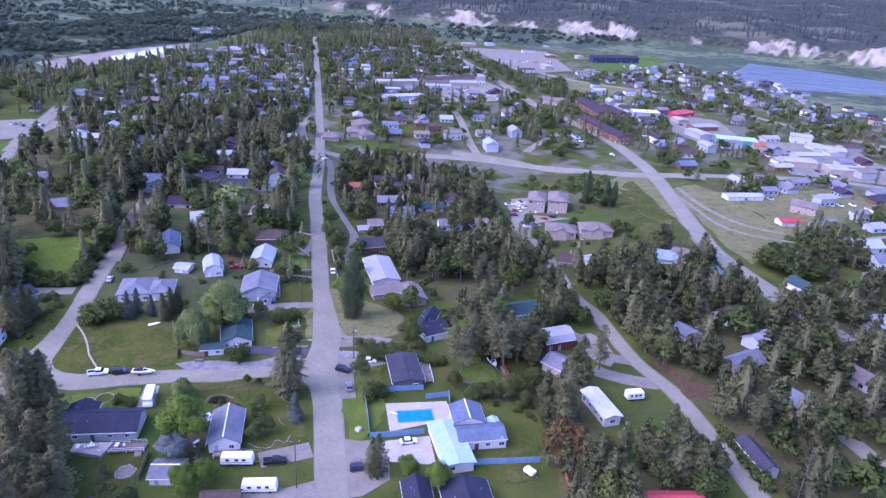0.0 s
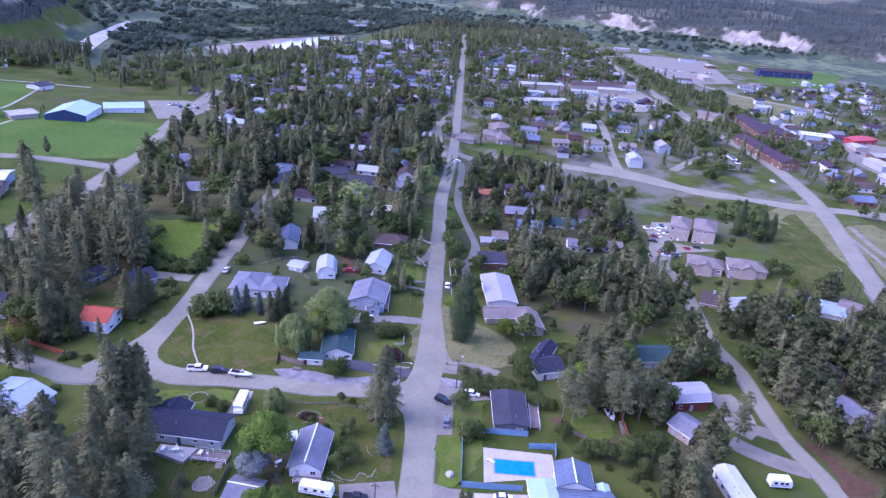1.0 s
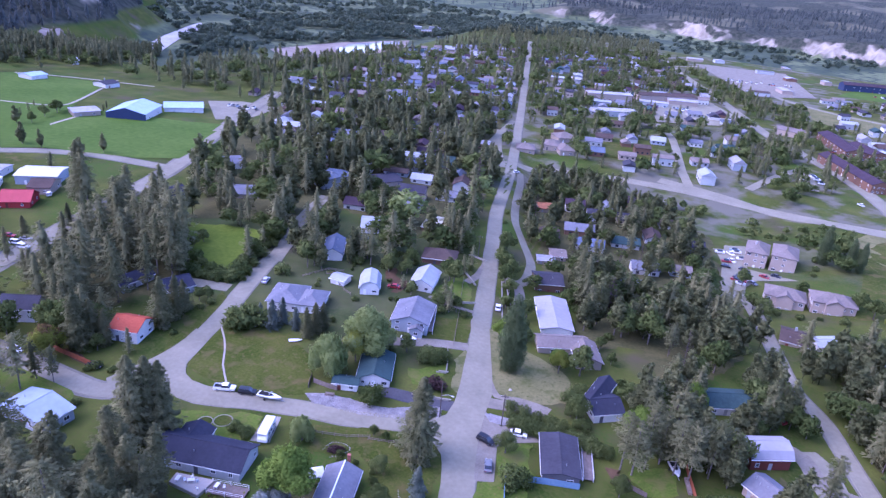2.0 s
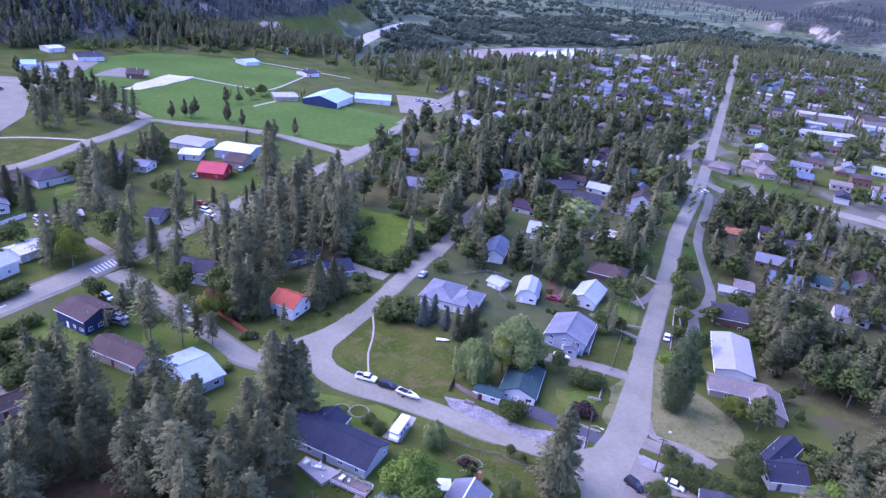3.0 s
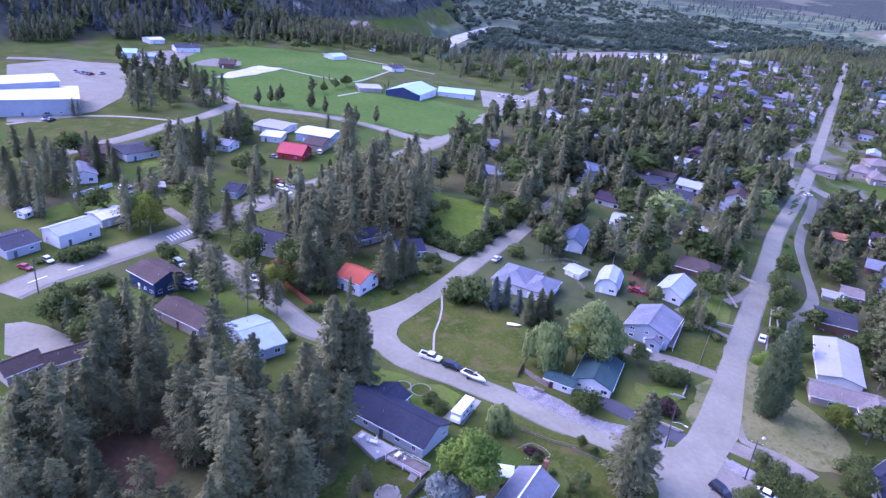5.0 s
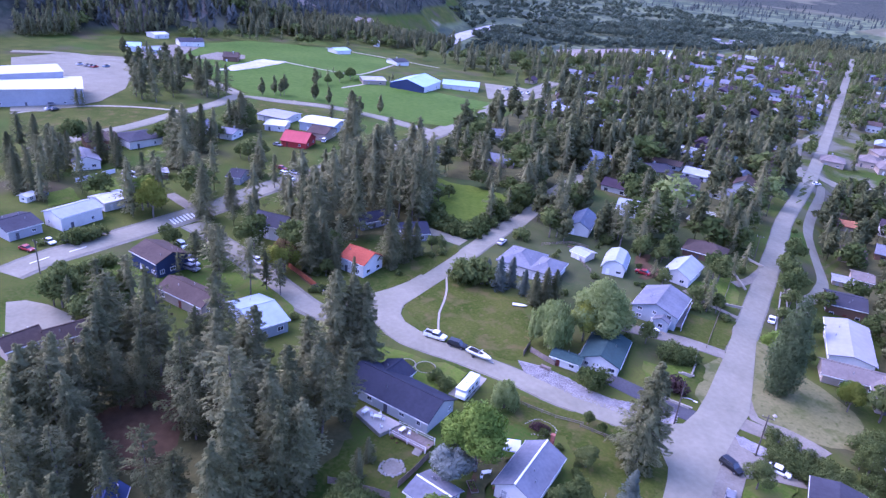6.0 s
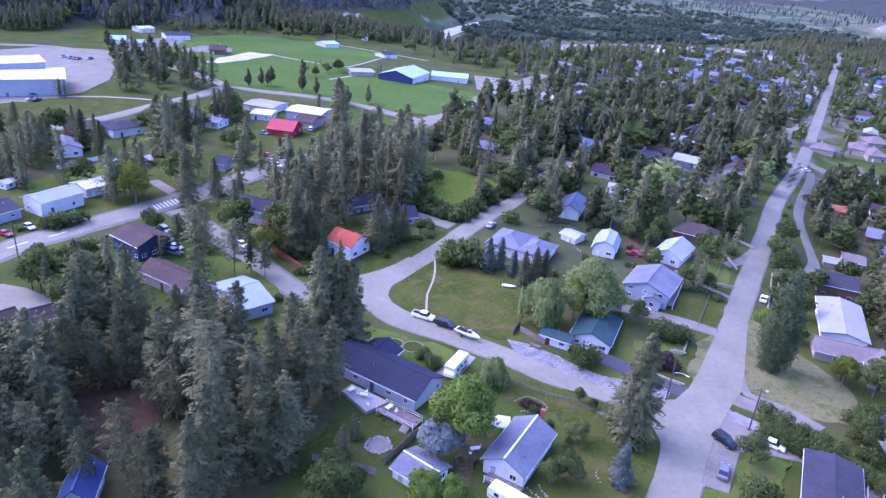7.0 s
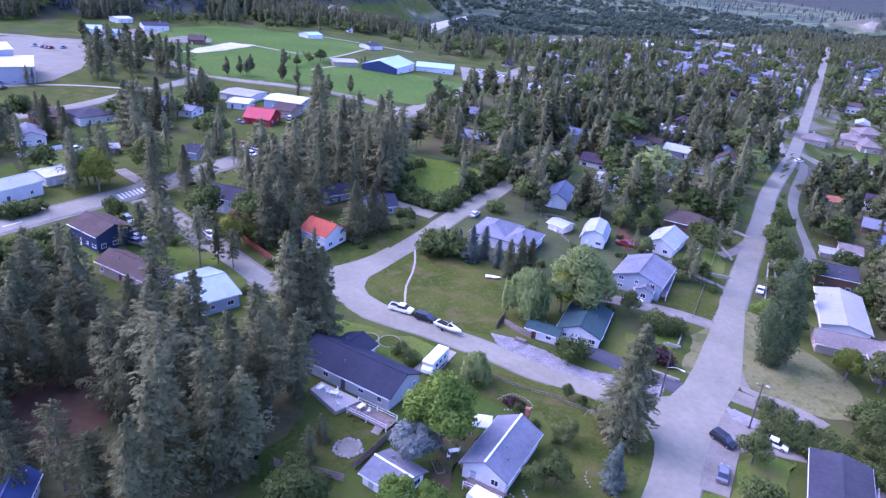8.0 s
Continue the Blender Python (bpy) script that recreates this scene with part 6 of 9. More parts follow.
road("road_shoulder", [(82.2, 126.6), (82.1, 130.5), (74.5, 170.9), (65.9, 191.5), (59.1, 222.4), (53.3, 238.2), (50.9, 264.1), (48.9, 296.0), (45.9, 318.4)], 6.0, "shoulder")
road("road", [(82.2, 126.6), (82.1, 130.5), (74.5, 170.9), (65.9, 191.5), (59.1, 222.4), (53.3, 238.2), (50.9, 264.1), (48.9, 296.0), (45.9, 318.4)], 4.6, "asphalt")
road("lane", [(-49.0, 275.5), (-45.6, 272.2), (-41.5, 270.0), (-38.8, 274.0), (-38.6, 284.0), (-41.2, 301.8), (-49.6, 322.4), (-57.4, 340.9), (-63.5, 368.6), (-70.9, 412.3), (-76.5, 437.0)], 4.2, "asphalt")
road("lane", [(-41.0, 272.0), (-37.4, 262.6), (-34.2, 246.3)], 4.0, "gravel")
road("lane", [(137.5, 409.0), (142.8, 367.3), (145.6, 339.1), (154.8, 324.0), (185.0, 312.0)], 2.6, "gravel")
road("lane", [(146.4, 409.0), (148.8, 372.4), (156.3, 345.9), (168.0, 333.0), (197.6, 325.5), (211.2, 326.3), (236.0, 336.0)], 3.4, "gravel")
road("driveway", [(-141.2, 209.7), (-134.8, 210.7), (-126.7, 211.9)], 5.0, "asphalt")
road("foot_path", [(-360.7, 159.0), (-361.6, 173.9), (-359.5, 191.3), (-350.0, 206.6), (-337.9, 218.2), (-328.6, 225.3)], 2.4, "gravel_path")
road("driveway", [(-223.4, 164.5), (-215.1, 164.2), (-204.9, 163.7)], 4.0, "gravel")
patch("bare_ground", [(-149.2, 161.0), (-147.1, 164.5), (-139.6, 164.2), (-135.8, 160.6), (-140.3, 159.2)], "bare_soil", 0.07)
road("driveway", [(-79.6, 197.4), (-68.6, 203.8), (-60.4, 206.9), (-52.5, 210.7), (-42.9, 214.2)], 4.2, "gravel")
road("driveway", [(-57.9, 182.6), (-47.9, 183.2), (-36.2, 184.8)], 4.6, "asphalt_dark")
road("driveway", [(-30.6, 190.6), (-22.2, 192.1), (-13.9, 193.8)], 4.5, "gravel")
road("driveway", [(-28.7, 138.3), (-35.8, 135.3), (-40.5, 133.2)], 6, "gravel")
road("driveway", [(-21.9, 140.3), (-16.0, 139.7), (-8.8, 139.2)], 6, "gravel")
road("driveway", [(65.4, 190.0), (55.0, 193.1), (51.0, 202.9), (45.7, 206.2)], 5, "gravel")
patch("driveway", [(49.5, 205.0), (54.7, 207.2), (58.9, 201.5), (60.4, 190.9), (57.2, 185.8), (52.7, 188.7), (50.3, 196.1)], "asphalt", 0.08)
road("driveway", [(69.8, 177.6), (64.4, 178.2), (56.2, 180.9), (51.4, 183.6)], 6, "gravel")
road("driveway", [(116.2, 157.1), (118.7, 150.1), (119.2, 141.3), (108.4, 139.4), (104.4, 140.1)], 6, "asphalt")
road("parking_lot", [(40.0, 310.7), (43.9, 341.5), (42.0, 366.7), (39.7, 377.0)], 9, "asphalt")
road("road", [(-112.8, 569.7), (-110.4, 485.8)], 5, "asphalt")
road("road", [(-87.0, 431.0), (-102.9, 482.9), (-114.0, 532.0)], 5, "asphalt")
road("road", [(-242.1, 654.8), (-236.5, 566.5), (-206.2, 472.5)], 5, "asphalt")
road("road", [(58.4, 485.6), (96.4, 551.0), (97.7, 501.1)], 6, "asphalt")
road("road", [(-5.2, 644.4), (8.6, 594.9), (17.3, 504.9), (23.1, 475.4)], 6, "asphalt")
# paved pads, decks and fields
patch("road_corner", [(-127.0, 156.8), (-125.6, 161.5), (-123.6, 167.0), (-122.3, 171.5), (-121.4, 176.0), (-121.0, 181.0), (-121.4, 187.0), (-115.4, 187.0), (-114.4, 179.4), (-113.6, 174.4), (-112.2, 170.4), (-109.8, 167.4), (-106.4, 165.6), (-101.0, 165.2), (-95.0, 166.4), (-96.5, 162.0), (-105.1, 159.6), (-111.1, 157.4), (-116.0, 153.8), (-122.0, 152.6)], "asphalt", 0.17)
patch("road_corner", [(-46.4, 171.2), (-43.0, 170.6), (-40.4, 169.9), (-37.6, 168.4), (-34.9, 165.5), (-33.6, 162.4), (-32.6, 159.2), (-31.2, 154.2), (-30.1, 149.6), (-23.0, 151.4), (-23.8, 155.6), (-25.0, 160.3), (-27.0, 169.2), (-28.4, 176.7), (-29.4, 186.6), (-29.8, 194.6), (-32.0, 202.7), (-36.4, 217.0), (-41.0, 232.0), (-46.2, 230.5), (-43.0, 214.9), (-41.2, 204.5), (-39.4, 195.1), (-38.3, 186.5), (-38.6, 180.4), (-43.6, 175.2)], "asphalt", 0.17)
patch("parking_pad", [(-29.8, 186.8), (-24.4, 182.4), (-15.4, 186.4), (-13.5, 180.2), (-21.5, 176.2), (-23.0, 174.0), (-20.5, 161.7), (-24.7, 160.2), (-27.5, 160.4), (-28.6, 170.7), (-30.4, 180.0)], "gravel", 0.09)
patch("gravel_strip", [(-76.2, 172.9), (-70.6, 175.5), (-54.8, 176.1), (-40.8, 182.9), (-39.5, 178.7), (-44.9, 174.8), (-58.4, 171.2), (-72.7, 170.4)], "rubble", 0.06)
patch("pool_deck", [(-11.9, 159.5), (5.3, 162.3), (7.3, 154.3), (-9.5, 147.1)], "concrete_warm", 0.12)
patch("driveway", [(-11.2, 143.0), (1.1, 146.4), (3.2, 135.1), (-8.4, 135.4)], "concrete_warm", 0.08)
patch("parking_lot", [(-364.6, 160.3), (-502.1, 206.0), (-506.2, 238.0), (-482.6, 268.6), (-426.5, 248.7), (-387.1, 225.5), (-364.8, 201.9), (-357.6, 172.4)], "asphalt", 0.2)
patch("parking_lot", [(40.9, 383.9), (51.3, 387.4), (49.6, 353.6), (69.7, 344.7), (52.6, 339.7), (38.4, 312.6), (36.9, 330.5)], "asphalt", 0.2)
patch("parking_lot", [(-324.6, 468.6), (-305.6, 486.6), (-274.2, 486.2), (-268.2, 435.5), (-281.9, 418.6)], "asphalt", 0.2)
patch("verge", [(139.6, 465.7), (96.1, 403.8), (96.1, 403.8), (116.8, 312.0), (132.0, 332.7), (140.1, 411.8)], "grass_dry", 0.1)
patch("woodland_floor", [(70.4, 272.1), (114.2, 303.4), (119.0, 257.4), (129.9, 228.6), (186.2, 256.1), (119.6, 129.4), (88.4, 127.0), (84.1, 151.8), (78.5, 184.7), (68.9, 204.9)], "forest_floor", 0.01, False)
patch("woodland_floor", [(-45.2, 307.2), (-69.9, 431.0), (-48.5, 459.2), (-9.4, 442.3), (34.3, 392.8), (37.5, 330.7), (45.2, 297.0), (41.7, 257.1), (30.4, 232.9), (15.6, 218.9), (7.1, 241.4), (-10.3, 233.8), (-22.2, 276.3), (-35.9, 301.2)], "forest_floor", 0.01, False)
patch("woodland_floor", [(-181.9, 179.2), (-188.6, 206.3), (-190.9, 256.7), (-169.0, 241.9), (-149.5, 216.6), (-140.2, 199.2), (-152.0, 195.3), (-152.6, 186.3), (-156.8, 176.1), (-164.5, 173.3)], "forest_floor", 0.01, False)
patch("woodland_floor", [(-137.0, 263.3), (-175.9, 338.1), (-221.4, 432.7), (-212.0, 535.6), (-162.2, 560.5), (-105.5, 478.5), (-86.3, 414.2), (-77.9, 353.9), (-77.5, 306.3), (-87.7, 287.7), (-106.3, 302.5), (-123.9, 297.1), (-154.9, 320.2)], "forest_floor", 0.01, False)
patch("woodland_floor", [(-157.4, 99.6), (-148.0, 102.9), (-149.2, 109.2), (-141.4, 110.6), (-127.3, 115.9), (-121.4, 122.7), (-110.7, 128.0), (-106.4, 136.2), (-96.5, 134.4), (-85.5, 129.6), (-79.6, 121.5), (-77.9, 114.8), (-74.4, 108.9), (-73.6, 101.3), (-70.3, 92.9), (-90.3, 72.8), (-147.2, 90.1)], "forest_floor", 0.01, False)
patch("woodland_floor", [(-217.5, 315.4), (-288.6, 519.5), (-130.1, 619.4), (-83.6, 395.5), (-116.5, 348.3), (-144.3, 341.7), (-141.1, 273.4), (-180.6, 257.3)], "forest_floor", 0.01, False)
patch("woodland_floor", [(34.9, 180.3), (46.0, 194.9), (47.1, 169.4), (46.5, 148.5), (53.6, 140.2), (63.8, 145.4), (68.7, 133.1), (64.4, 119.9), (32.9, 117.6), (32.1, 142.7)], "forest_floor", 0.01, False)
patch("field", [(-137.7, 201.8), (-115.7, 172.7), (-108.3, 168.6), (-95.8, 167.1), (-76.0, 171.5), (-80.8, 186.2), (-91.4, 195.7), (-111.6, 194.0), (-117.3, 192.9)], "grass_field", 0.05)
patch("field", [(-177.5, 254.4), (-149.8, 219.8), (-135.6, 215.8), (-129.8, 214.9), (-136.9, 253.9), (-144.1, 258.2)], "grass_rich", 0.05)
patch("sports_field", [(-349.6, 271.1), (-308.2, 303.1), (-257.5, 316.5), (-238.8, 327.9), (-268.0, 410.1), (-293.0, 399.4), (-354.0, 390.4), (-341.3, 330.0)], "grass_lush", 0.25)
patch("sports_field", [(-369.1, 281.5), (-449.9, 291.6), (-520.4, 307.5), (-533.3, 399.1), (-488.4, 449.0), (-415.1, 467.3), (-366.2, 382.9), (-349.3, 375.4), (-334.2, 307.1), (-338.5, 278.7)], "grass_lush", 0.2)
patch("sand_field", [(-421.0, 301.5), (-424.5, 312.0), (-433.5, 321.0), (-438.0, 334.0), (-446.5, 350.0), (-448.8, 358.0), (-441.0, 361.0), (-434.0, 368.5), (-427.5, 357.0), (-424.0, 343.0), (-419.5, 334.0), (-417.5, 322.0), (-414.3, 311.5)], "gravel_pale", 0.35)
patch("lot", [(-467.3, 310.5), (-478.0, 325.0), (-486.4, 342.0), (-468.3, 354.8), (-455.0, 346.0), (-448.9, 332.8)], "gravel", 0.35)
patch("lot", [(-470.0, 276.0), (-523.7, 300.0), (-527.0, 330.0), (-511.0, 342.0), (-492.0, 322.0), (-465.0, 296.0)], "gravel", 0.33)
patch("verge", [(-341.4, 152.5), (-364.6, 160.3), (-359.9, 188.8), (-340.7, 231.9), (-334.2, 244.3), (-316.0, 201.4), (-315.1, 165.8), (-307.9, 141.4)], "grass_field", 0.1)
patch("lawn", [(-42.0, 228.0), (-39.2, 220.0), (-34.6, 203.9), (-31.6, 197.2), (-25.7, 195.4), (-16.0, 196.0), (-8.5, 200.0), (-11.0, 213.5), (-21.3, 219.5), (-31.0, 224.0), (-36.0, 234.0)], "grass_dry", 0.06)
patch("lawn", [(-64.5, 245.8), (-60.0, 259.8), (-52.5, 252.5), (-49.8, 240.7), (-54.8, 236.7), (-62.7, 237.8)], "grass_lawn", 0.05)
patch("lawn", [(-59.5, 223.7), (-46.7, 233.3), (-43.5, 215.1), (-55.7, 212.2)], "grass_field", 0.05)
patch("lawn", [(-55.7, 195.2), (-46.9, 202.0), (-43.8, 191.9), (-51.6, 187.6)], "grass_lawn", 0.05)
patch("lawn", [(-24.2, 160.6), (-13.6, 164.3), (-16.5, 184.4), (-12.3, 157.7), (-14.4, 143.6), (-19.1, 142.1)], "grass_lawn", 0.06)
patch("lawn", [(-71.6, 162.0), (-39.0, 171.9), (-34.0, 164.6), (-29.3, 135.9), (-40.2, 132.4), (-46.8, 152.9), (-53.0, 156.8), (-63.9, 153.0)], "grass_field", 0.05)
patch("lawn", [(-102.4, 153.8), (-81.6, 161.2), (-77.2, 150.9), (-90.6, 148.7), (-98.0, 147.4)], "grass_lawn", 0.05)
patch("field", [(120.9, 420.4), (125.7, 313.8), (82.5, 306.3), (93.9, 346.3), (100.3, 391.1)], "grass_field", 0.1)
patch("field", [(-50.2, 539.9), (-0.7, 561.8), (4.4, 512.9), (-42.3, 503.6)], "grass_field", 0.3)
patch("field", [(280.8, 1172.2), (411.4, 1355.6), (284.3, 975.2), (193.3, 995.3)], "grass_lush", 0.3)
patch("field", [(142.2, 865.6), (226.2, 808.2), (188.5, 705.2), (135.5, 776.0)], "grass_dry", 0.3)
patch("lawn", [(10.0, 141.9), (14.8, 155.5), (22.4, 151.2), (30.8, 143.7), (28.0, 131.8), (16.9, 130.9)], "grass_field", 0.05)
patch("field", [(140.5, 404.0), (147.0, 412.0), (160.0, 420.0), (176.0, 400.0), (178.0, 330.0), (160.0, 300.0), (140.0, 280.0), (136.5, 300.0), (138.5, 350.0)], "grass_dry", 0.02)
patch("field", [(176.6, 395.4), (267.4, 437.2), (258.8, 379.1), (178.1, 324.3)], "grass_dry", 0.15)
patch("lawn", [(-149.6, 135.2), (-158.8, 145.9), (-150.2, 151.2), (-128.9, 148.8), (-126.3, 141.6)], "grass_lawn", 0.05)
patch("verge", [(-123.0, 173.3), (-125.3, 184.4), (-126.4, 208.3), (-121.6, 205.4), (-113.7, 170.7)], "grass_field", 0.05)
patch("lawn", [(-175.8, 110.6), (-181.9, 128.1), (-166.3, 131.6), (-155.6, 121.5), (-165.9, 109.3)], "grass_lawn", 0.05)
patch("bare_ground", [(-149.7, 92.1), (-137.7, 102.5), (-126.7, 97.7), (-128.6, 85.7)], "forest_floor", 0.05)
patch("bare_ground", [(-121.4, 95.5), (-119.9, 111.6), (-102.6, 103.4), (-98.8, 96.3), (-101.5, 85.5)], "bare_soil", 0.06)
patch("bare_ground", [(-62.2, 139.6), (-60.6, 142.6), (-58.0, 141.0), (-56.3, 138.1), (-53.1, 132.5), (-55.4, 130.2), (-59.2, 135.1)], "bare_soil", 0.08)
patch("lawn", [(-78.7, 124.4), (-79.0, 130.1), (-76.6, 135.3), (-71.1, 137.4), (-68.5, 135.4), (-66.3, 126.5), (-66.2, 119.7), (-70.3, 118.3)], "grass_field", 0.05)
patch("lake", [(570.3, 1358.9), (631.9, 1314.5), (687.5, 1258.1), (738.3, 1193.8), (400.8, 595.6), (396.5, 616.4), (393.5, 697.2), (432.6, 874.0), (427.1, 966.1), (458.0, 1157.0)], "water", 0.5)
patch("drained_flat", [(-529.8, 881.8), (-505.8, 1033.3), (-438.5, 1173.5), (-361.5, 950.7), (-430.2, 881.2), (-487.5, 837.4)], "silt_flat", 0.6)
patch("settling_pond", [(-487.6, 1034.8), (-439.8, 1150.5), (-432.5, 1107.1), (-467.3, 992.5)], "water_painted_sky", 0.8)
patch("settling_pond", [(-476.2, 973.8), (-446.8, 1142.6), (-427.8, 1026.6), (-426.8, 891.1)], "water_painted_sky", 0.9)
patch("river_bar", [(-599.9, 717.9), (-662.6, 805.5), (-699.0, 877.7), (-752.7, 996.5), (-775.0, 1058.6), (-727.3, 1007.2), (-688.4, 911.3), (-632.6, 807.7), (-582.6, 716.9)], "gravel_pale", 0.8)
patch("parking_lot", [(-23.4, 796.3), (31.9, 831.2), (70.8, 714.2), (45.4, 673.8), (-5.2, 651.3)], "asphalt", 0.5)
patch("lot", [(26.7, 1165.3), (155.6, 1171.5), (164.3, 944.4), (91.8, 887.3)], "gravel", 0.45)
patch("lot", [(252.3, 559.5), (331.7, 558.9), (323.2, 489.3), (296.1, 442.7), (239.2, 457.9)], "gravel", 0.4)
patch("lot", [(212.6, 667.5), (252.0, 638.3), (243.9, 538.3), (208.1, 526.4), (191.3, 575.2)], "gravel", 0.4)
patch("verge", [(-44.6, 205.8), (-43.6, 211.5), (-39.6, 208.4), (-37.4, 193.0), (-37.2, 188.4), (-41.0, 192.0)], "grass_dry", 0.07)
patch("crossing_stripe", [(-201.1, 152.6), (-201.1, 153.2), (-196.7, 152.8), (-196.7, 152.1)], "line_paint", 0.22)
patch("crossing_stripe", [(-201.3, 153.9), (-201.4, 154.5), (-197.0, 154.0), (-196.9, 153.4)], "line_paint", 0.22)
patch("crossing_stripe", [(-201.6, 155.2), (-201.7, 155.8), (-197.2, 155.3), (-197.1, 154.7)], "line_paint", 0.22)
patch("crossing_stripe", [(-201.8, 156.5), (-201.9, 157.2), (-197.5, 156.7), (-197.4, 156.0)], "line_paint", 0.22)
patch("crossing_stripe", [(-202.1, 157.9), (-202.2, 158.5), (-197.7, 158.0), (-197.6, 157.3)], "line_paint", 0.22)
patch("crossing_stripe", [(-202.4, 159.2), (-202.5, 159.9), (-197.9, 159.3), (-197.9, 158.7)], "line_paint", 0.22)
patch("crossing_stripe", [(-202.6, 160.6), (-202.7, 161.2), (-198.2, 160.7), (-198.1, 160.0)], "line_paint", 0.22)
road("lane_line", [(-195.2, 119.8), (-195.5, 122.2), (-195.9, 124.7)], 0.4, "line_paint")
road("lane_line", [(-193.8, 109.0), (-195.0, 114.4)], 0.4, "line_paint")
road("foot_path", [(-346.4, 372.8), (-341.9, 344.2), (-337.6, 322.5), (-328.2, 302.5), (-320.5, 288.8)], 2.2, "gravel_path")
road("foot_path", [(-420.7, 483.0), (-374.8, 387.8), (-396.0, 374.2), (-437.3, 365.1)], 2.0, "gravel_path")
road("foot_path", [(-488.4, 449.0), (-448.6, 466.1), (-406.2, 478.5), (-385.8, 484.4)], 2.5, "gravel_path")
patch("cliff", [(-600.0, 312.7), (-608.9, 321.9), (-616.1, 333.4), (-617.2, 346.5), (-612.6, 352.9), (-602.0, 349.1), (-591.3, 346.8), (-591.7, 338.9), (-591.7, 326.6), (-595.0, 318.9)], "cliff", 1.0, False)
patch("cliff", [(-594.4, 374.8), (-612.5, 393.4), (-622.2, 421.9), (-601.2, 423.2), (-594.7, 398.9), (-588.2, 383.8)], "cliff", 1.2, False)
patch("cliff", [(-610.5, 275.9), (-623.8, 288.7), (-627.7, 297.3), (-622.2, 301.2), (-611.4, 300.1), (-610.0, 292.7)], "cliff", 1.0, False)
patch("cliff", [(-642.1, 527.0), (-668.4, 558.1), (-664.8, 571.1), (-642.6, 542.3)], "cliff", 1.0, False)
patch("cliff", [(-619.6, 594.5), (-652.9, 629.4), (-649.9, 649.6), (-629.7, 645.4), (-615.5, 609.9)], "cliff", 1.2, False)
patch("lawn", [(-245.2, 143.3), (-250.4, 157.9), (-235.0, 153.9), (-231.1, 141.5)], "grass_lawn", 0.05)
patch("lawn", [(-285.7, 185.0), (-285.6, 195.1), (-269.2, 189.0), (-268.4, 177.6)], "grass_lawn", 0.05)
patch("lawn", [(-245.6, 131.0), (-248.1, 141.1), (-233.6, 138.9), (-234.5, 129.4)], "grass_lawn", 0.05)
patch("lawn", [(-332.8, 274.8), (-309.3, 288.1), (-288.0, 286.8), (-308.6, 254.9)], "grass_field", 0.06)
# ---- houses ----
house(-84.0, 141.5, 8, 21.8, 10.5, 2.9, 2.6, "x", "shingle_navy", "siding_pale")
house(-89.6, 143.8, 10, 7.8, 9.5, 2.9, 1.7, "y", "shingle_navy", "siding_pale")
house(-51.2, 142.2, 11, 8.4, 14.3, 2.9, 2.2, "y", "shingle_gray", "siding_white", cap="trim_white", chimney=(0.6, 8.2))
house(-60.1, 126.1, 4, 7.8, 7.3, 2.3, 1.2, "x", "shingle_gray", "siding_white", cap="trim_white")
house(-44.8, 117.6, 8, 9.1, 4.8, 2.6, 1.8, "x", "shingle_brown", "siding_tan")
house(-62.8, 189.5, 17, 9.8, 14.1, 2.8, 2.0, "y", "shingle_green", "siding_white")
house(-67.6, 180.4, 13, 7.6, 4.6, 2.4, 1.0, "x", "shingle_green", "siding_white")
house(-63.0, 218.6, 10, 12.4, 14.5, 4.0, 2.3, "y", "shingle_gray", "siding_blue", storeys=2)
house(-59.2, 211.6, 10, 4.4, 3.4, 2.9, 1.0, "y", "shingle_gray", "siding_blue", name="porch", label="grey gabled entry porch of a blue-grey house")
house(-84.6, 233.0, 21, 7.3, 11.3, 2.6, 2.7, "y", "metal_pale", "siding_white", style="gambrel")
house(-68.8, 245.3, 6, 8.8, 13.7, 2.9, 2.3, "y", "metal_pale", "siding_white")
house(-104.6, 212.8, 14, 11.5, 13.6, 3.4, 2.3, "y", "shingle_gray", "siding_white", style="hip")
house(-96.4, 213.8, 14, 9.0, 11.5, 3.2, 1.9, "y", "shingle_gray", "siding_white", style="hip")
house(-95.5, 232.3, -4, 6.3, 6.0, 2.1, 0.8, "x", "metal_pale", "siding_white")
house(-70.9, 267.7, 12, 13.5, 10.5, 3.2, 2.4, "x", "shingle_brown", "siding_brown", style="hip")
house(-85.1, 301.9, -1, 7.7, 15.5, 3.2, 1.4, "x", "metal_cream", "siding_brown")
house(-108.9, 253.6, 21, 8.0, 15.5, 3.0, 2.2, "y", "shingle_blue", "siding_white")
house(-107.8, 284.7, 21, 8.2, 13.7, 3.4, 1.8, "x", "metal_pale", "siding_white")
house(-22.5, 248.4, 17, 11.4, 23.0, 3.8, 1.2, "y", "metal_gray", "siding_white")
house(-16.6, 229.1, 20, 16.5, 8.6, 3.0, 1.8, "x", "shingle_tan", "siding_tan")
house(-8.6, 225.9, 20, 8.6, 13.0, 3.0, 1.8, "y", "shingle_tan", "siding_tan")
house(-30.3, 279.4, 19, 11.5, 12.0, 4.6, 1.8, "x", "shingle_dark", "siding_brown")
house(-0.2, 200.0, 31, 9.3, 9.3, 2.9, 2.0, "x", "shingle_navy", "siding_white")
house(-2.0, 205.5, -14, 5.5, 14.5, 2.9, 1.8, "y", "shingle_navy", "siding_white")
house(-7.6, 173.9, 13, 9.6, 15.4, 3.2, 0.9, "y", "shingle_dark", "siding_dark")
house(6.6, 141.0, -74, 17.8, 8.4, 3.0, 0.5, "x", "metal_sky", "siding_white")
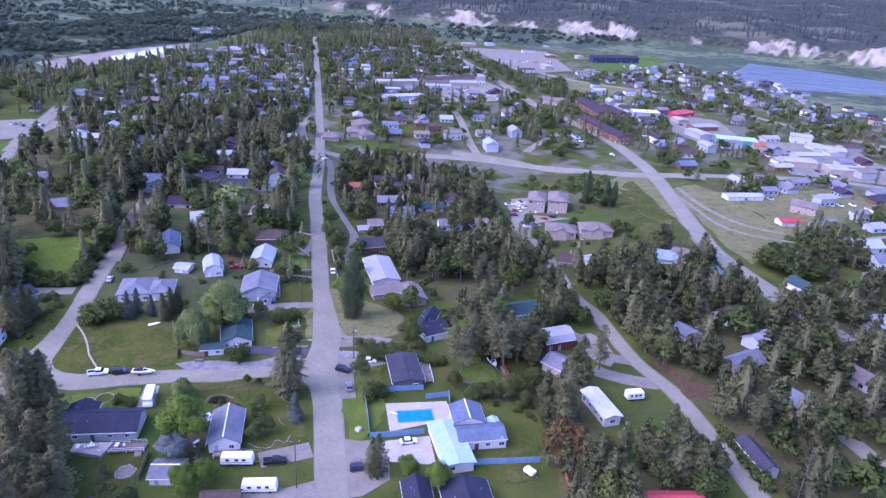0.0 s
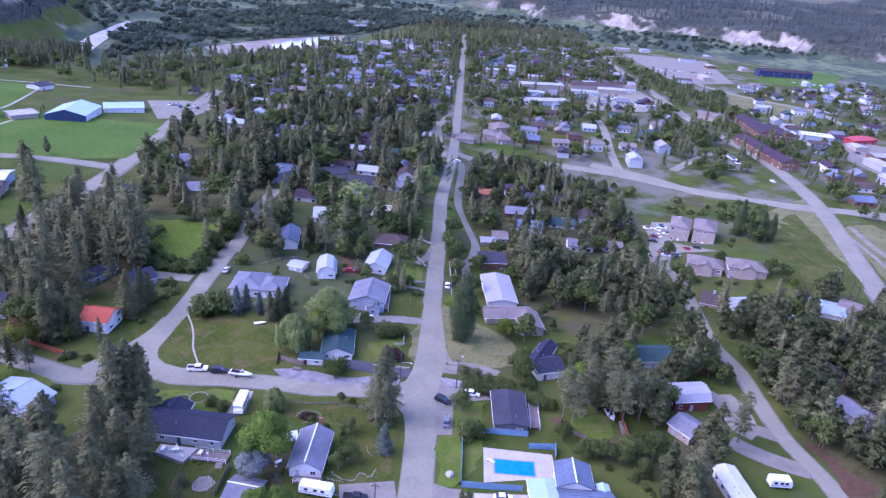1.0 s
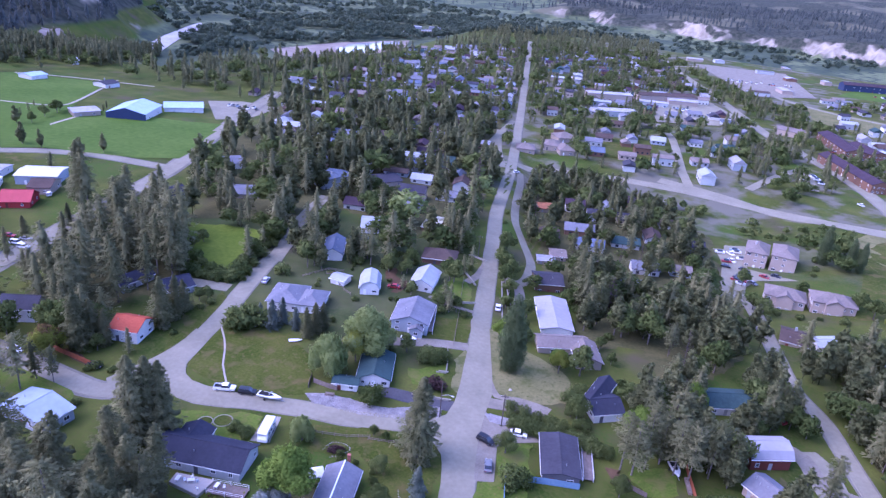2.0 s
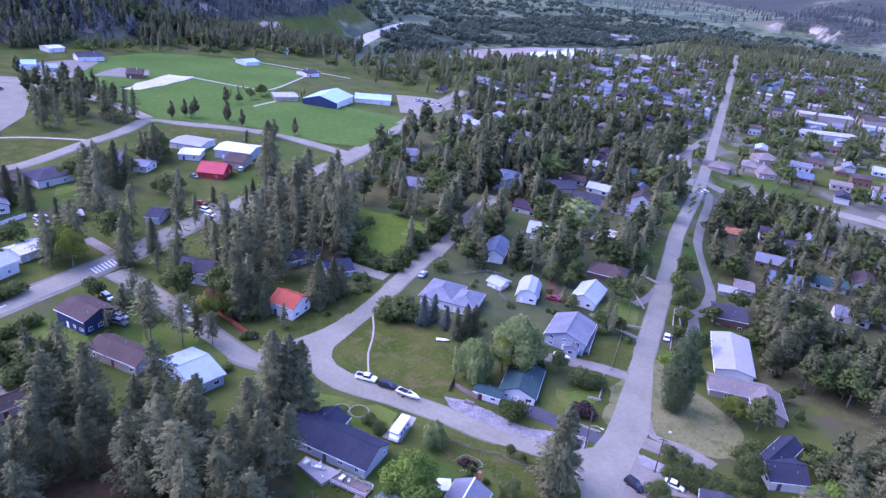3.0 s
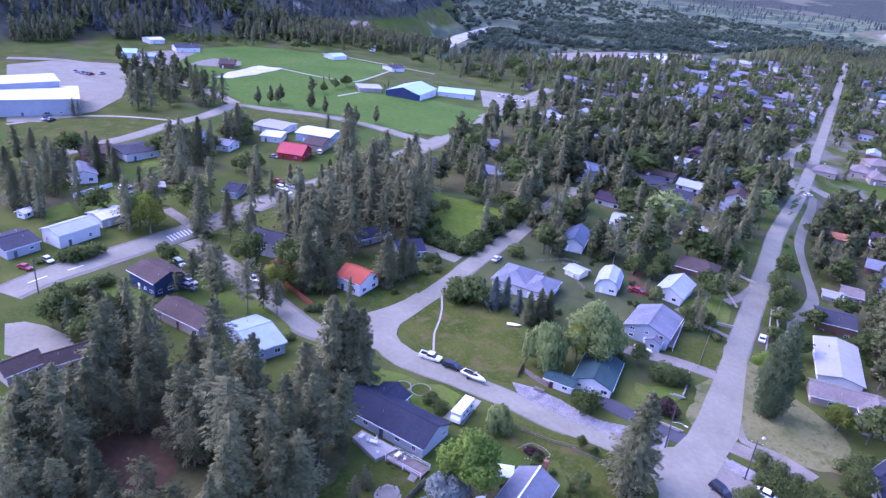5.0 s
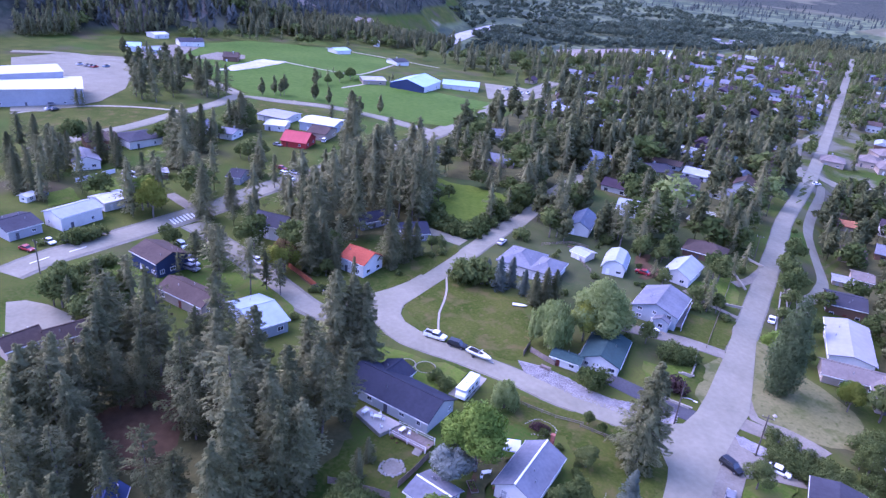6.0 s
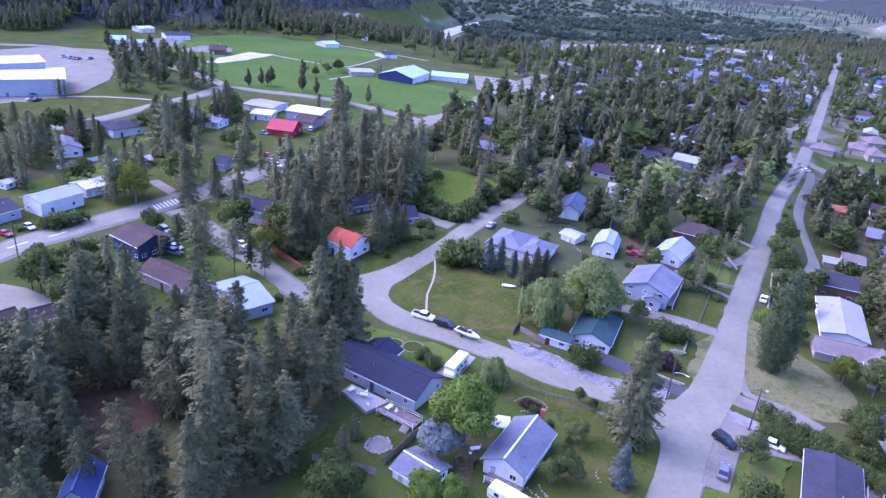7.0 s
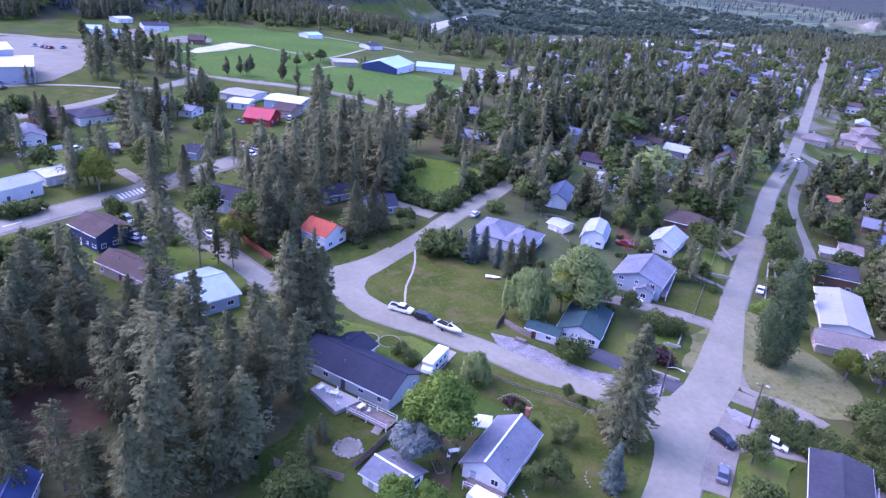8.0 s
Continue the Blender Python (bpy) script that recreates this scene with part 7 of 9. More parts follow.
house(14.2, 145.3, 12, 12.9, 7.5, 3.2, 1.6, "x", "shingle_blue", "siding_white")
house(10.8, 151.8, 11, 8.9, 8.5, 4.2, 1.6, "y", "shingle_blue", "siding_white", cap="trim_white")
house(18.8, 147.6, 14, 2.9, 9.8, 3.0, 0.5, "y", "metal_sky", "siding_white")
house(10.3, 123.0, 11, 11.9, 8.4, 2.8, 2.0, "y", "shingle_navy", "siding_gray")
house(-1.0, 122.6, 11, 7.1, 8.1, 2.8, 2.0, "y", "shingle_navy", "siding_gray")
house(40.6, 197.8, 23, 11.4, 8.6, 3.6, 2.6, "x", "metal_gray", "siding_red_brown", style="gambrel")
house(40.0, 182.9, -42, 7.7, 8.7, 2.9, 2.0, "x", "shingle_gray", "siding_tan")
house(49.2, 161.6, 18, 5.9, 14.4, 3.2, 0.8, "y", "metal_white", "siding_white")
house(86.1, 142.9, 11, 5.5, 12.8, 3.0, 1.6, "y", "shingle_dark", "siding_gray")
house(59.0, 124.1, 4, 14.0, 6.7, 3.0, 1.6, "x", "metal_red", "siding_tan")
house(53.4, 365.2, -8, 10.4, 16.0, 8.2, 2.4, "y", "shingle_tan", "siding_tan", storeys=3, style="hip")
house(64.9, 363.4, -8, 11.4, 17.0, 8.2, 2.4, "y", "shingle_tan", "siding_tan", storeys=3, style="hip")
house(59.8, 316.4, -6, 15.6, 11.5, 6.0, 2.5, "x", "shingle_tan", "siding_tan", storeys=2, style="hip", wing=(-3.5, 3.5, 1.2, 2.0))
house(76.6, 315.4, 0, 16.4, 11.5, 6.0, 2.5, "x", "shingle_tan", "siding_tan", storeys=2, style="hip", wing=(-3.5, 3.5, 1.2, 2.0))
house(180.2, 393.0, 10, 24.0, 8.5, 3.0, 1.2, "x", "metal_pale", "siding_white")
house(207.0, 372.0, -35, 14.0, 10.0, 5.0, 2.4, "x", "shingle_tan", "siding_tan", storeys=2)
house(186.0, 346.0, 8, 12.0, 8.0, 3.0, 1.4, "x", "metal_red", "siding_white")
house(149.0, 254.5, 25, 8.0, 9.0, 3.0, 2.2, "y", "shingle_green", "siding_white")
house(68.3, 276.5, 27, 11.1, 7.3, 3.0, 1.0, "x", "metal_pale", "siding_white")
house(99.7, 280.4, -9, 12.6, 12.4, 3.0, 1.2, "x", "metal_blue", "siding_white")
house(109.5, 282.4, -27, 10.0, 13.0, 3.0, 1.6, "x", "shingle_tan", "siding_tan")
house(58.8, 277.5, -9, 10.4, 12.5, 3.0, 1.8, "x", "shingle_brown", "siding_tan")
house(32.3, 218.6, 20, 13.9, 10.0, 2.9, 1.8, "x", "shingle_green", "siding_white")
house(-136.0, 177.2, 8, 9.4, 9.6, 4.2, 2.4, "x", "tile_red", "siding_white", storeys=2)
house(-156.5, 200.8, 78, 13.1, 6.5, 3.0, 2.2, "x", "shingle_navy", "siding_gray")
house(-141.6, 203.8, 60, 9.2, 10.3, 3.0, 2.2, "x", "shingle_navy", "siding_gray")
house(-171.7, 172.2, 22, 11.6, 8.7, 4.6, 2.8, "x", "shingle_dark", "siding_white", storeys=2)
house(-171.7, 134.7, 6, 12.6, 10.6, 4.6, 2.0, "x", "shingle_brown", "siding_navy")
house(-148.0, 130.8, 10, 16.9, 8.3, 3.2, 2.0, "x", "shingle_brown", "siding_tan")
house(-129.3, 137.6, -7, 16.0, 9.1, 3.4, 1.8, "y", "metal_blue", "siding_blue")
house(-151.0, 92.5, 95, 8.6, 6.6, 3.0, 2.0, "x", "shingle_brown", "siding_tan")
house(-148.1, 101.2, 85, 9.9, 5.8, 3.0, 2.0, "x", "shingle_brown", "siding_tan")
house(-92.6, 85.1, 52, 5.3, 8.2, 3.0, 2.6, "y", "metal_navy", "siding_blue")
house(-216.4, 129.8, 102, 14.5, 9.5, 4.4, 1.5, "x", "metal_pale", "siding_white")
house(-223.8, 144.5, 98, 10.5, 9.3, 3.2, 1.2, "x", "metal_white", "siding_white")
house(-218.6, 113.7, 100, 10.6, 13.3, 3.2, 1.6, "x", "shingle_dark", "siding_gray")
house(-286.9, 184.5, 90, 15.4, 15.4, 3.6, 1.4, "x", "shingle_dark", "siding_white", style="hip")
house(-291.1, 169.9, 76, 12.6, 15.2, 4.2, 1.8, "x", "shingle_brown", "siding_brown")
house(-287.8, 214.9, 35, 6.7, 11.5, 3.2, 2.0, "y", "shingle_gray", "siding_white")
house(-269.7, 155.1, 75, 10.1, 14.1, 3.4, 2.0, "y", "shingle_gray", "siding_white")
house(-290.4, 259.0, 22, 17.3, 15.5, 3.0, 0.8, "x", "metal_gray", "siding_white")
house(-276.0, 247.6, 38, 10.5, 11.4, 3.0, 0.6, "x", "metal_white", "siding_white")
house(-264.6, 265.9, 27, 18.7, 15.5, 4.4, 1.0, "x", "metal_white", "siding_blue")
house(-248.4, 239.2, 30, 12.5, 12.5, 2.8, 3.4, "x", "metal_red", "siding_red")
house(-253.2, 256.4, 26, 10.1, 13.6, 3.4, 2.0, "x", "shingle_brown", "siding_tan")
house(-221.9, 191.8, 32, 6.1, 10.9, 3.0, 1.6, "x", "shingle_dark", "siding_gray")
house(-177.0, 296.6, 24, 14.4, 14.2, 3.0, 1.8, "x", "shingle_gray", "siding_tan")
house(-210.7, 334.3, 46, 11.7, 15.5, 3.4, 1.8, "x", "shingle_gray", "siding_white")
house(-202.7, 277.2, 76, 12.3, 10.8, 3.2, 1.8, "x", "shingle_dark", "siding_gray")
house(-151.8, 336.1, 53, 19.8, 15.5, 5.0, 2.0, "y", "shingle_blue", "siding_blue", storeys=2)
house(-131.9, 354.8, 51, 14.3, 15.5, 3.2, 2.0, "x", "shingle_dark", "siding_tan")
house(-155.1, 408.5, 66, 13.9, 15.5, 3.2, 1.4, "x", "metal_white", "siding_white")
house(-36.6, 308.0, 16, 7.0, 6.5, 2.7, 0.5, "x", "metal_gray", "siding_tan")
house(-32.5, 318.0, 16, 7.5, 9.5, 2.8, 1.2, "x", "shingle_tan", "siding_tan")
house(-50.8, 385.0, 20, 8.9, 10.3, 2.8, 1.2, "x", "shingle_orange", "siding_tan")
house(-85.5, 491.0, 14, 13.2, 14.5, 3.6, 2.6, "x", "shingle_tan", "siding_tan", style="hip")
house(-70.3, 507.0, 7, 12.0, 15.5, 3.6, 3.0, "x", "shingle_tan", "siding_tan", style="hip")
house(-60.5, 501.5, 26, 11.0, 15.5, 3.6, 3.0, "y", "shingle_tan", "siding_tan", style="hip")
house(-66.0, 531.0, 33, 15.2, 15.5, 3.6, 3.0, "x", "shingle_tan", "siding_tan", style="hip")
house(-242.0, 171.4, 70, 4.9, 6.3, 2.6, 0.4, "x", "flat_gray", "siding_brown", name="carport")
house(-275.1, 220.4, 27, 10.0, 10.1, 3.0, 1.2, "x", "shingle_gray", "siding_white")
# school, arena, shelter
school_hall = house(-325.3, 394.3, 20, 24.8, 30.0, 5.0, 3.6, "y", "metal_sky", "siding_white")
facade = bmesh.new()
prism(facade, [(-12.3, 0.0), (12.3, 0.0), (12.3, 4.9), (0.0, 8.35), (-12.3, 4.9)], -15.02, -14.4, "y")
part("gable_cladding", facade, "siding_navy", school_hall, "dark navy cladding of the gable end")
house(-315.5, 430.0, 38, 26.0, 20.0, 4.2, 1.8, "x", "metal_sky", "siding_white")
house(-348.0, 375.5, 58, 16.5, 15.5, 3.4, 0.4, "x", "flat_gray", "siding_tan")
house(-386.3, 175.4, 69, 51.4, 31.9, 8.5, 1.5, "x", "metal_white", "siding_gray")
house(-401.3, 173.6, 84, 45.3, 21.7, 12.5, 2.0, "x", "metal_white", "siding_gray")
house(-452.0, 333.0, 50, 11.1, 13.0, 3.6, 2.6, "x", "shingle_brown", "siding_brown")
# ---- the rest of the town ----
halls([(212.6, 667.5), (261.4, 582.3), (343.8, 581.7), (333.3, 506.9), (288.1, 428.9), (239.2, 457.9), (198.2, 510.1)], 8, 14, 21)
halls([(-143.0, 897.6), (-19.9, 1012.4), (68.4, 718.8), (-4.8, 640.6), (-101.0, 663.0)], 12, 11, 22)
halls([(8.9, 1188.7), (190.8, 1452.6), (203.1, 974.9), (91.8, 887.3)], 8, 11, 23)
halls([(-455.0, 1165.0), (-413.0, 1315.0), (-470.0, 1490.0), (-525.0, 1320.0)], 12, 20, 24)
town([(-328.6, 525.8), (-306.9, 743.7), (-204.5, 973.8), (-92.2, 478.9), (-158.5, 396.5), (-215.5, 390.6)], 110, 11, 1)
town([(-198.3, 1062.0), (-25.8, 1154.9), (77.2, 694.9), (47.2, 485.6), (-70.4, 472.9)], 120, 11, 2)
town([(150.1, 919.7), (483.1, 1198.8), (527.1, 829.3), (233.2, 335.3), (184.5, 325.6), (147.8, 413.5)], 150, 14, 3)
town([(-341.5, 941.1), (-224.6, 1074.6), (-119.9, 570.1), (-242.6, 534.5)], 55, 11, 4)
town([(159.3, 416.0), (296.1, 442.7), (186.2, 256.1), (190.0, 330.0), (190.0, 400.0)], 10, 14, 5)
town([(-210.8, 422.1), (-155.4, 541.8), (-105.5, 478.5), (-83.6, 371.2), (-97.1, 320.3), (-126.7, 306.9), (-164.4, 340.6)], 30, 11, 6)
house(-509.1, 287.5, 63, 12.9, 15.5, 4.0, 2.0, "x", "metal_sky", "siding_white")
house(-523.0, 340.4, 75, 19.2, 15.5, 4.0, 2.0, "x", "shingle_dark", "siding_white")
house(-496.6, 296.1, 72, 10.6, 15.5, 3.2, 1.5, "x", "metal_blue", "siding_blue")
house(-568.0, 336.8, 90, 13.0, 15.5, 3.5, 1.0, "x", "metal_white", "siding_white")
house(-462.8, 442.4, 84, 14.3, 15.5, 3.5, 1.5, "x", "metal_sky", "siding_white")
house(-407.7, 457.6, 83, 13.2, 14.9, 3.5, 1.5, "x", "shingle_dark", "siding_white")
house(-502.9, 521.3, 58, 6.0, 15.5, 4.0, 1.5, "x", "metal_white", "siding_white")
town([(-59.8, 398.1), (-8.5, 430.1), (25.0, 387.6), (32.7, 344.4), (0.3, 288.3), (-33.6, 319.7)], 16, 11, 7)
town([(73.8, 265.3), (118.4, 269.1), (126.0, 219.4), (173.2, 233.9), (116.9, 137.0), (92.0, 135.0), (85.6, 179.1)], 10, 30, 8)
house(-56.0, 732.0, 22, 44.6, 15.5, 7.0, 0.5, "x", "flat_gray", "siding_tan", name="hall")
house(-3.5, 769.5, 32, 62.6, 15.5, 7.0, 2, "x", "shingle_brown", "siding_tan", name="hall")
house(-42.4, 656.1, 28, 38.8, 15.5, 5.0, 0.4, "x", "flat_gray", "siding_pale", name="hall")
house(128.0, 555.6, -74, 75.5, 13.2, 6.0, 2.5, "x", "shingle_plum", "siding_brown", storeys=2, name="row_house")
house(137.0, 648.5, -81, 66.7, 15.5, 6.0, 2.5, "x", "shingle_plum", "siding_brown", storeys=2, name="row_house")
house(153.3, 633.3, -71, 35.2, 15.5, 6.0, 2.5, "x", "shingle_plum", "siding_brown", storeys=2, name="row_house")
house(105.3, 678.6, -21, 27.5, 15.5, 5.0, 2, "x", "shingle_tan", "siding_tan", name="hall")
house(247.6, 1077.4, 16, 77.4, 15.5, 8.0, 3, "x", "shingle_plum", "siding_navy", storeys=2, name="row_house")
house(182.7, 637.1, 0, 25.1, 15.5, 6.0, 0.6, "x", "metal_white", "siding_blue", name="hall")
house(220.3, 653.5, 37, 30.5, 15.5, 4.0, 1, "x", "metal_red", "siding_red", name="hall")
house(230.6, 539.4, -11, 31.3, 15.5, 6.0, 0.6, "x", "metal_sky", "siding_teal", name="hall")
house(247.4, 526.4, -12, 16.4, 15.5, 5.0, 1, "x", "shingle_orange", "siding_tan", name="hall")
house(256.7, 486.7, -6, 23.3, 15.5, 4.2, 0.6, "x", "flat_gray", "siding_tan", name="hall")
house(301.5, 530.8, -23, 23.6, 15.5, 4.2, 0.6, "x", "flat_gray", "siding_gray", name="hall")
house(282.0, 470.2, -3, 26.7, 15.5, 4.2, 0.6, "x", "flat_gray", "siding_tan", name="hall")
house(295.6, 566.4, -21, 16.9, 15.5, 6.0, 0.6, "x", "flat_gray", "siding_pale", name="hall")
# ---- vehicles ----
pickup(-96.2, 165.8, 19, "white")
suv(-90.0, 166.9, 16, "black")
suv(-26.2, 174.7, -18, "black")
sedan(-23.1, 165.9, 103, "grey")
sedan(-19.1, 180.7, 3, "white")
sedan(-41.1, 244.2, 101, "white")
sedan(46.7, 217.7, 132, "red")
sedan(-77.3, 236.8, -171, "red")
sedan(-118.3, 220.7, 104, "silver")
sedan(-4.3, 143.1, 15, "white")
suv(-15.6, 131.9, 12, "navy")
pickup(-36.4, 132.5, 15, "black")
sedan(-204.5, 118.1, 8, "white")
sedan(-203.9, 122.0, 1, "navy")
sedan(-203.1, 111.6, 21, "red")
suv(-179.9, 145.6, -2, "white")
sedan(-158.2, 156.8, -3, "white")
sedan(-133.7, 159.9, 6, "black")
sedan(-77.7, 430.2, 52, "white")
sedan(120.8, 484.3, 114, "white")
sedan(-170.7, 142.9, 16, "black")
sedan(-167.6, 141.9, 17, "silver")
suv(-164.7, 140.0, 19, "grey")
sedan(43.2, 371.4, -51, "white")
sedan(43.2, 360.9, -60, "white")
sedan(47.7, 351.4, -7, "black")
sedan(46.6, 340.4, -40, "silver")
sedan(50.2, 334.9, -40, "grey")
sedan(60.8, 347.3, -22, "navy")
sedan(55.9, 344.8, -34, "red")
sedan(-223.4, 212.2, 13, "red")
suv(-216.0, 208.6, 7, "white")
suv(-211.0, 207.1, 8, "white")
sedan(-216.1, 212.9, 4, "silver")
suv(-250.3, 162.6, 98, "white")
suv(-244.6, 160.3, 97, "white")
suv(-246.2, 252.0, 132, "white")
suv(-281.8, 220.5, 22, "white")
sedan(-251.6, 230.1, 11, "grey")
sedan(-205.3, 126.5, 100, "silver")
motorhome(-76.4, 154.6, -76, 7.2, "white")
patch("driveway", [(-78.8, 151.0), (-80.6, 161.2), (-76.8, 162.0), (-74.2, 152.3)], "concrete", 0.08)
camper_trailer(-45.4, 131.8, 5, 7.8, "white")
camper_trailer(-37.6, 123.1, 6, 8.1, "white")
camper_trailer(60.7, 169.0, 12, 5.4, "white")
boat_on_trailer(-83.4, 167.2, 4, 6.7, "white")
boat_on_trailer(-60.1, 207.4, 13, 3.5, "white")
upturned_canoe(-91.0, 193.5, 30, 3.9)
boat_on_trailer(19.5, 183.1, -68, 5.1, "white")
utility_trailer(26.4, 133.8, -46, 3.7, "white")
canopy_tent(-58.0, 145.8)
planter_ring(-89.0, 154.8, 2.3)
planter_ring(-92.8, 152.7, 1.9)
fire_pit(-70.6, 126.6)
foot_path([(-115.3, 191.1), (-110.5, 185.9), (-106.7, 180.6), (-103.5, 175.2), (-97.9, 168.8)], 0.55)
# pool yard
swimming_pool([(-8.4, 156.2), (1.2, 158.1), (2.1, 152.8), (-7.7, 151.2)])
board_fence([(-18.2, 163.6), (-9.6, 165.9), (-1.4, 167.5)], 1.9, "fence_blue", "blue painted board fence round the pool yard")
board_fence([(-0.7, 162.8), (6.1, 164.8)], 1.9, "fence_blue", "blue painted board fence round the pool yard")
board_fence([(-18.4, 163.6), (-16.3, 153.9), (-14.6, 144.6)], 1.9, "fence_blue", "blue painted board fence round the pool yard")
board_fence([(-14.3, 144.1), (-7.8, 145.4), (-0.2, 147.2)], 1.9, "fence_blue", "blue painted board fence round the pool yard")
board_fence([(8.6, 135.5), (18.6, 136.8), (29.6, 138.4)], 1.9, "fence_blue", "blue painted board fence round the pool yard")
board_fence([(5.8, 165.4), (6.3, 161.3)], 1.9, "fence_blue", "blue painted board fence round the pool yard")
boulder(-17.8, 147.1, 1.1)
boulder(-25.7, 199.2, 0.5)
diving_board([(-10.2, 155.0), (-8.3, 154.4)])
deck(-1.2, 177.5, -79, 13.3, 2.6, 0.7, "white railed wooden deck beside a dark roofed house")
deck(-49.0, 134.8, 14, 6.5, 2.4, 0.5, "weathered wooden deck at the gable of a white house")
deck(-73.6, 134.7, 9, 8.6, 3.4, 0.6, "garden deck behind a long blue-grey house")
terrace([(-86.4, 131.6), (-78.3, 130.6), (-77.6, 136.0), (-86.8, 134.6)], 0.9, "raised concrete patio cluttered with garden furniture behind a house")
garden_steps(-70.4, 133.3, 9, 4, 1.6)
flower_tub(-70.0, 135.6, 0.7)
flower_tub(-76.6, 132.2, 0.8)
flower_tub(-75.0, 132.0, 0.6)
flower_tub(-46.6, 135.0, 0.7)
flower_tub(-50.9, 133.2, 0.6)
flower_tub(-54.6, 136.4, 0.9)
# gardens and yard clutter
patch("lawn", [(-22.5, 171.4), (-19.5, 177.2), (-15.6, 177.8), (-13.5, 168.5), (-10.8, 167.3), (-23.3, 154.5), (-24.8, 160.1), (-20.3, 161.5)], "grass_lawn", 0.07)
patch("gravel_strip", [(-29.4, 185.8), (-27.4, 186.4), (-22.9, 186.1), (-22.0, 184.6), (-24.0, 182.9), (-27.4, 183.0)], "rubble", 0.08)
rock_bed([(-29.4, 185.8), (-27.4, 186.4), (-22.9, 186.1), (-22.0, 184.6), (-24.0, 182.9), (-27.4, 183.0)], 130, "loose pale rocks on a bank beside the road")
rock_bed([(-76.2, 172.9), (-70.6, 175.5), (-54.8, 176.1), (-40.8, 182.9), (-39.5, 178.7), (-44.9, 174.8), (-58.4, 171.2), (-72.7, 170.4)], 2800, "strip of loose pale landscaping rocks beside the road")
road("driveway", [(-32.3, 200.3), (-28.5, 194.7), (-22.8, 195.6), (-17.1, 195.2), (-13.4, 194.3)], 2.2, "gravel")
patch("parking_pad", [(-20.4, 141.8), (-14.3, 143.2), (-8.3, 134.5), (-7.8, 128.9), (-13.8, 122.8), (-16.9, 122.2)], "gravel", 0.08)
patch("parking_pad", [(-41.4, 121.4), (-32.5, 123.9), (-25.7, 127.1), (-22.0, 120.4), (-39.9, 117.2)], "gravel", 0.08)
patch("bare_ground", [(-61.3, 137.5), (-59.5, 141.7), (-56.2, 144.0), (-55.1, 143.0), (-54.8, 139.0), (-53.5, 134.3), (-55.1, 131.7)], "forest_floor", 0.07)
patch("bare_ground", [(-84.5, 249.0), (-82.1, 253.2), (-75.3, 242.0), (-73.7, 232.7), (-75.9, 232.7)], "bare_soil", 0.07)
patch("bare_ground", [(71.4, 193.4), (75.8, 187.8), (84.7, 176.6), (84.0, 171.2), (76.6, 171.7), (75.5, 180.6), (72.8, 186.8)], "bare_soil", 0.07)
patch("driveway", [(-161.3, 92.6), (-175.3, 97.3), (-173.5, 101.1), (-168.1, 104.2), (-160.2, 106.3), (-152.8, 105.2), (-152.6, 100.2), (-153.9, 97.0)], "asphalt", 0.07)
road("driveway", [(-64.2, 236.9), (-55.3, 235.7), (-47.3, 236.2)], 1.8, "gravel")
road("driveway", [(-54.6, 275.7), (-54.6, 263.8), (-56.4, 256.0)], 3.0, "gravel")
retaining_wall([(-63.0, 280.7), (-59.4, 279.5), (-55.3, 277.9)], 0.6)
retaining_wall([(-60.8, 265.5), (-56.8, 260.1), (-52.6, 254.6)], 0.6)
retaining_wall([(-38.1, 238.1), (-41.5, 251.4), (-45.3, 265.7), (-44.2, 266.8), (-38.1, 249.5)], 0.4)
stone_edging([(-44.8, 139.2), (-41.9, 137.9), (-39.1, 138.3), (-38.1, 141.1), (-35.8, 140.4), (-35.2, 143.2)])
stone_edging([(-39.9, 150.4), (-39.0, 148.6), (-37.8, 147.7)])
stone_edging([(-61.5, 155.6), (-60.8, 158.5), (-58.0, 159.4), (-55.8, 158.5), (-56.3, 155.9), (-58.8, 153.8)])
stone_edging([(-46.4, 135.7), (-45.7, 137.1), (-43.9, 136.9), (-41.2, 137.0)])
stone_edging([(-47.1, 176.3), (-47.0, 179.7), (-45.4, 180.3)])
trampoline(-244.1, 130.4, 2.1)
trampoline(-104.8, 271.0, 2.2)
house(-242.3, 125.5, 25, 4.1, 4.6, 2.2, 0.8, "y", "metal_white", "siding_white", name="garden_shed")
garden_bed(-57.4, 133.7, -32, 3.1, 1.4)
garden_bed(-58.7, 156.4, 16, 3.5, 1.6)
garden_bed(-102.1, 236.9, 21, 2.8, 1.6)
garden_bed(-169.9, 118.8, 94, 3.0, 2.0)
garden_bed(-173.9, 119.5, 95, 3.1, 2.0)
woodpile(-69.7, 175.1, 11, 2.7)
woodpile(-78.6, 254.2, 11, 3.8)
woodpile(22.8, 178.9, -79, 5.7)
deck(-57.5, 221.2, 104, 14.9, 2.0, 0.9, "white railed side deck of a grey house")
garden_table(-82.0, 133.4, 30, 0.93)
garden_chair(-83.3, 133.0, 60, 0.93)
garden_chair(-80.8, 133.9, 240, 0.93)
garden_chair(-82.6, 134.6, -20, 0.93)
garden_chair(-79.4, 132.0, 150, 0.93)
garden_table(-84.9, 132.8, 100, 0.93)
garden_chair(-74.6, 134.9, 20, 0.6)
garden_table(-76.2, 134.6, 95, 0.6)
garden_table(-57.8, 138.0, 60)
garden_chair(-57.7, 136.6, 120)
garden_chair(-57.6, 139.0, 300)
tree(-59.1, 156.0, "plum", 1.7)
tree(-57.5, 156.7, "plum", 1.6)
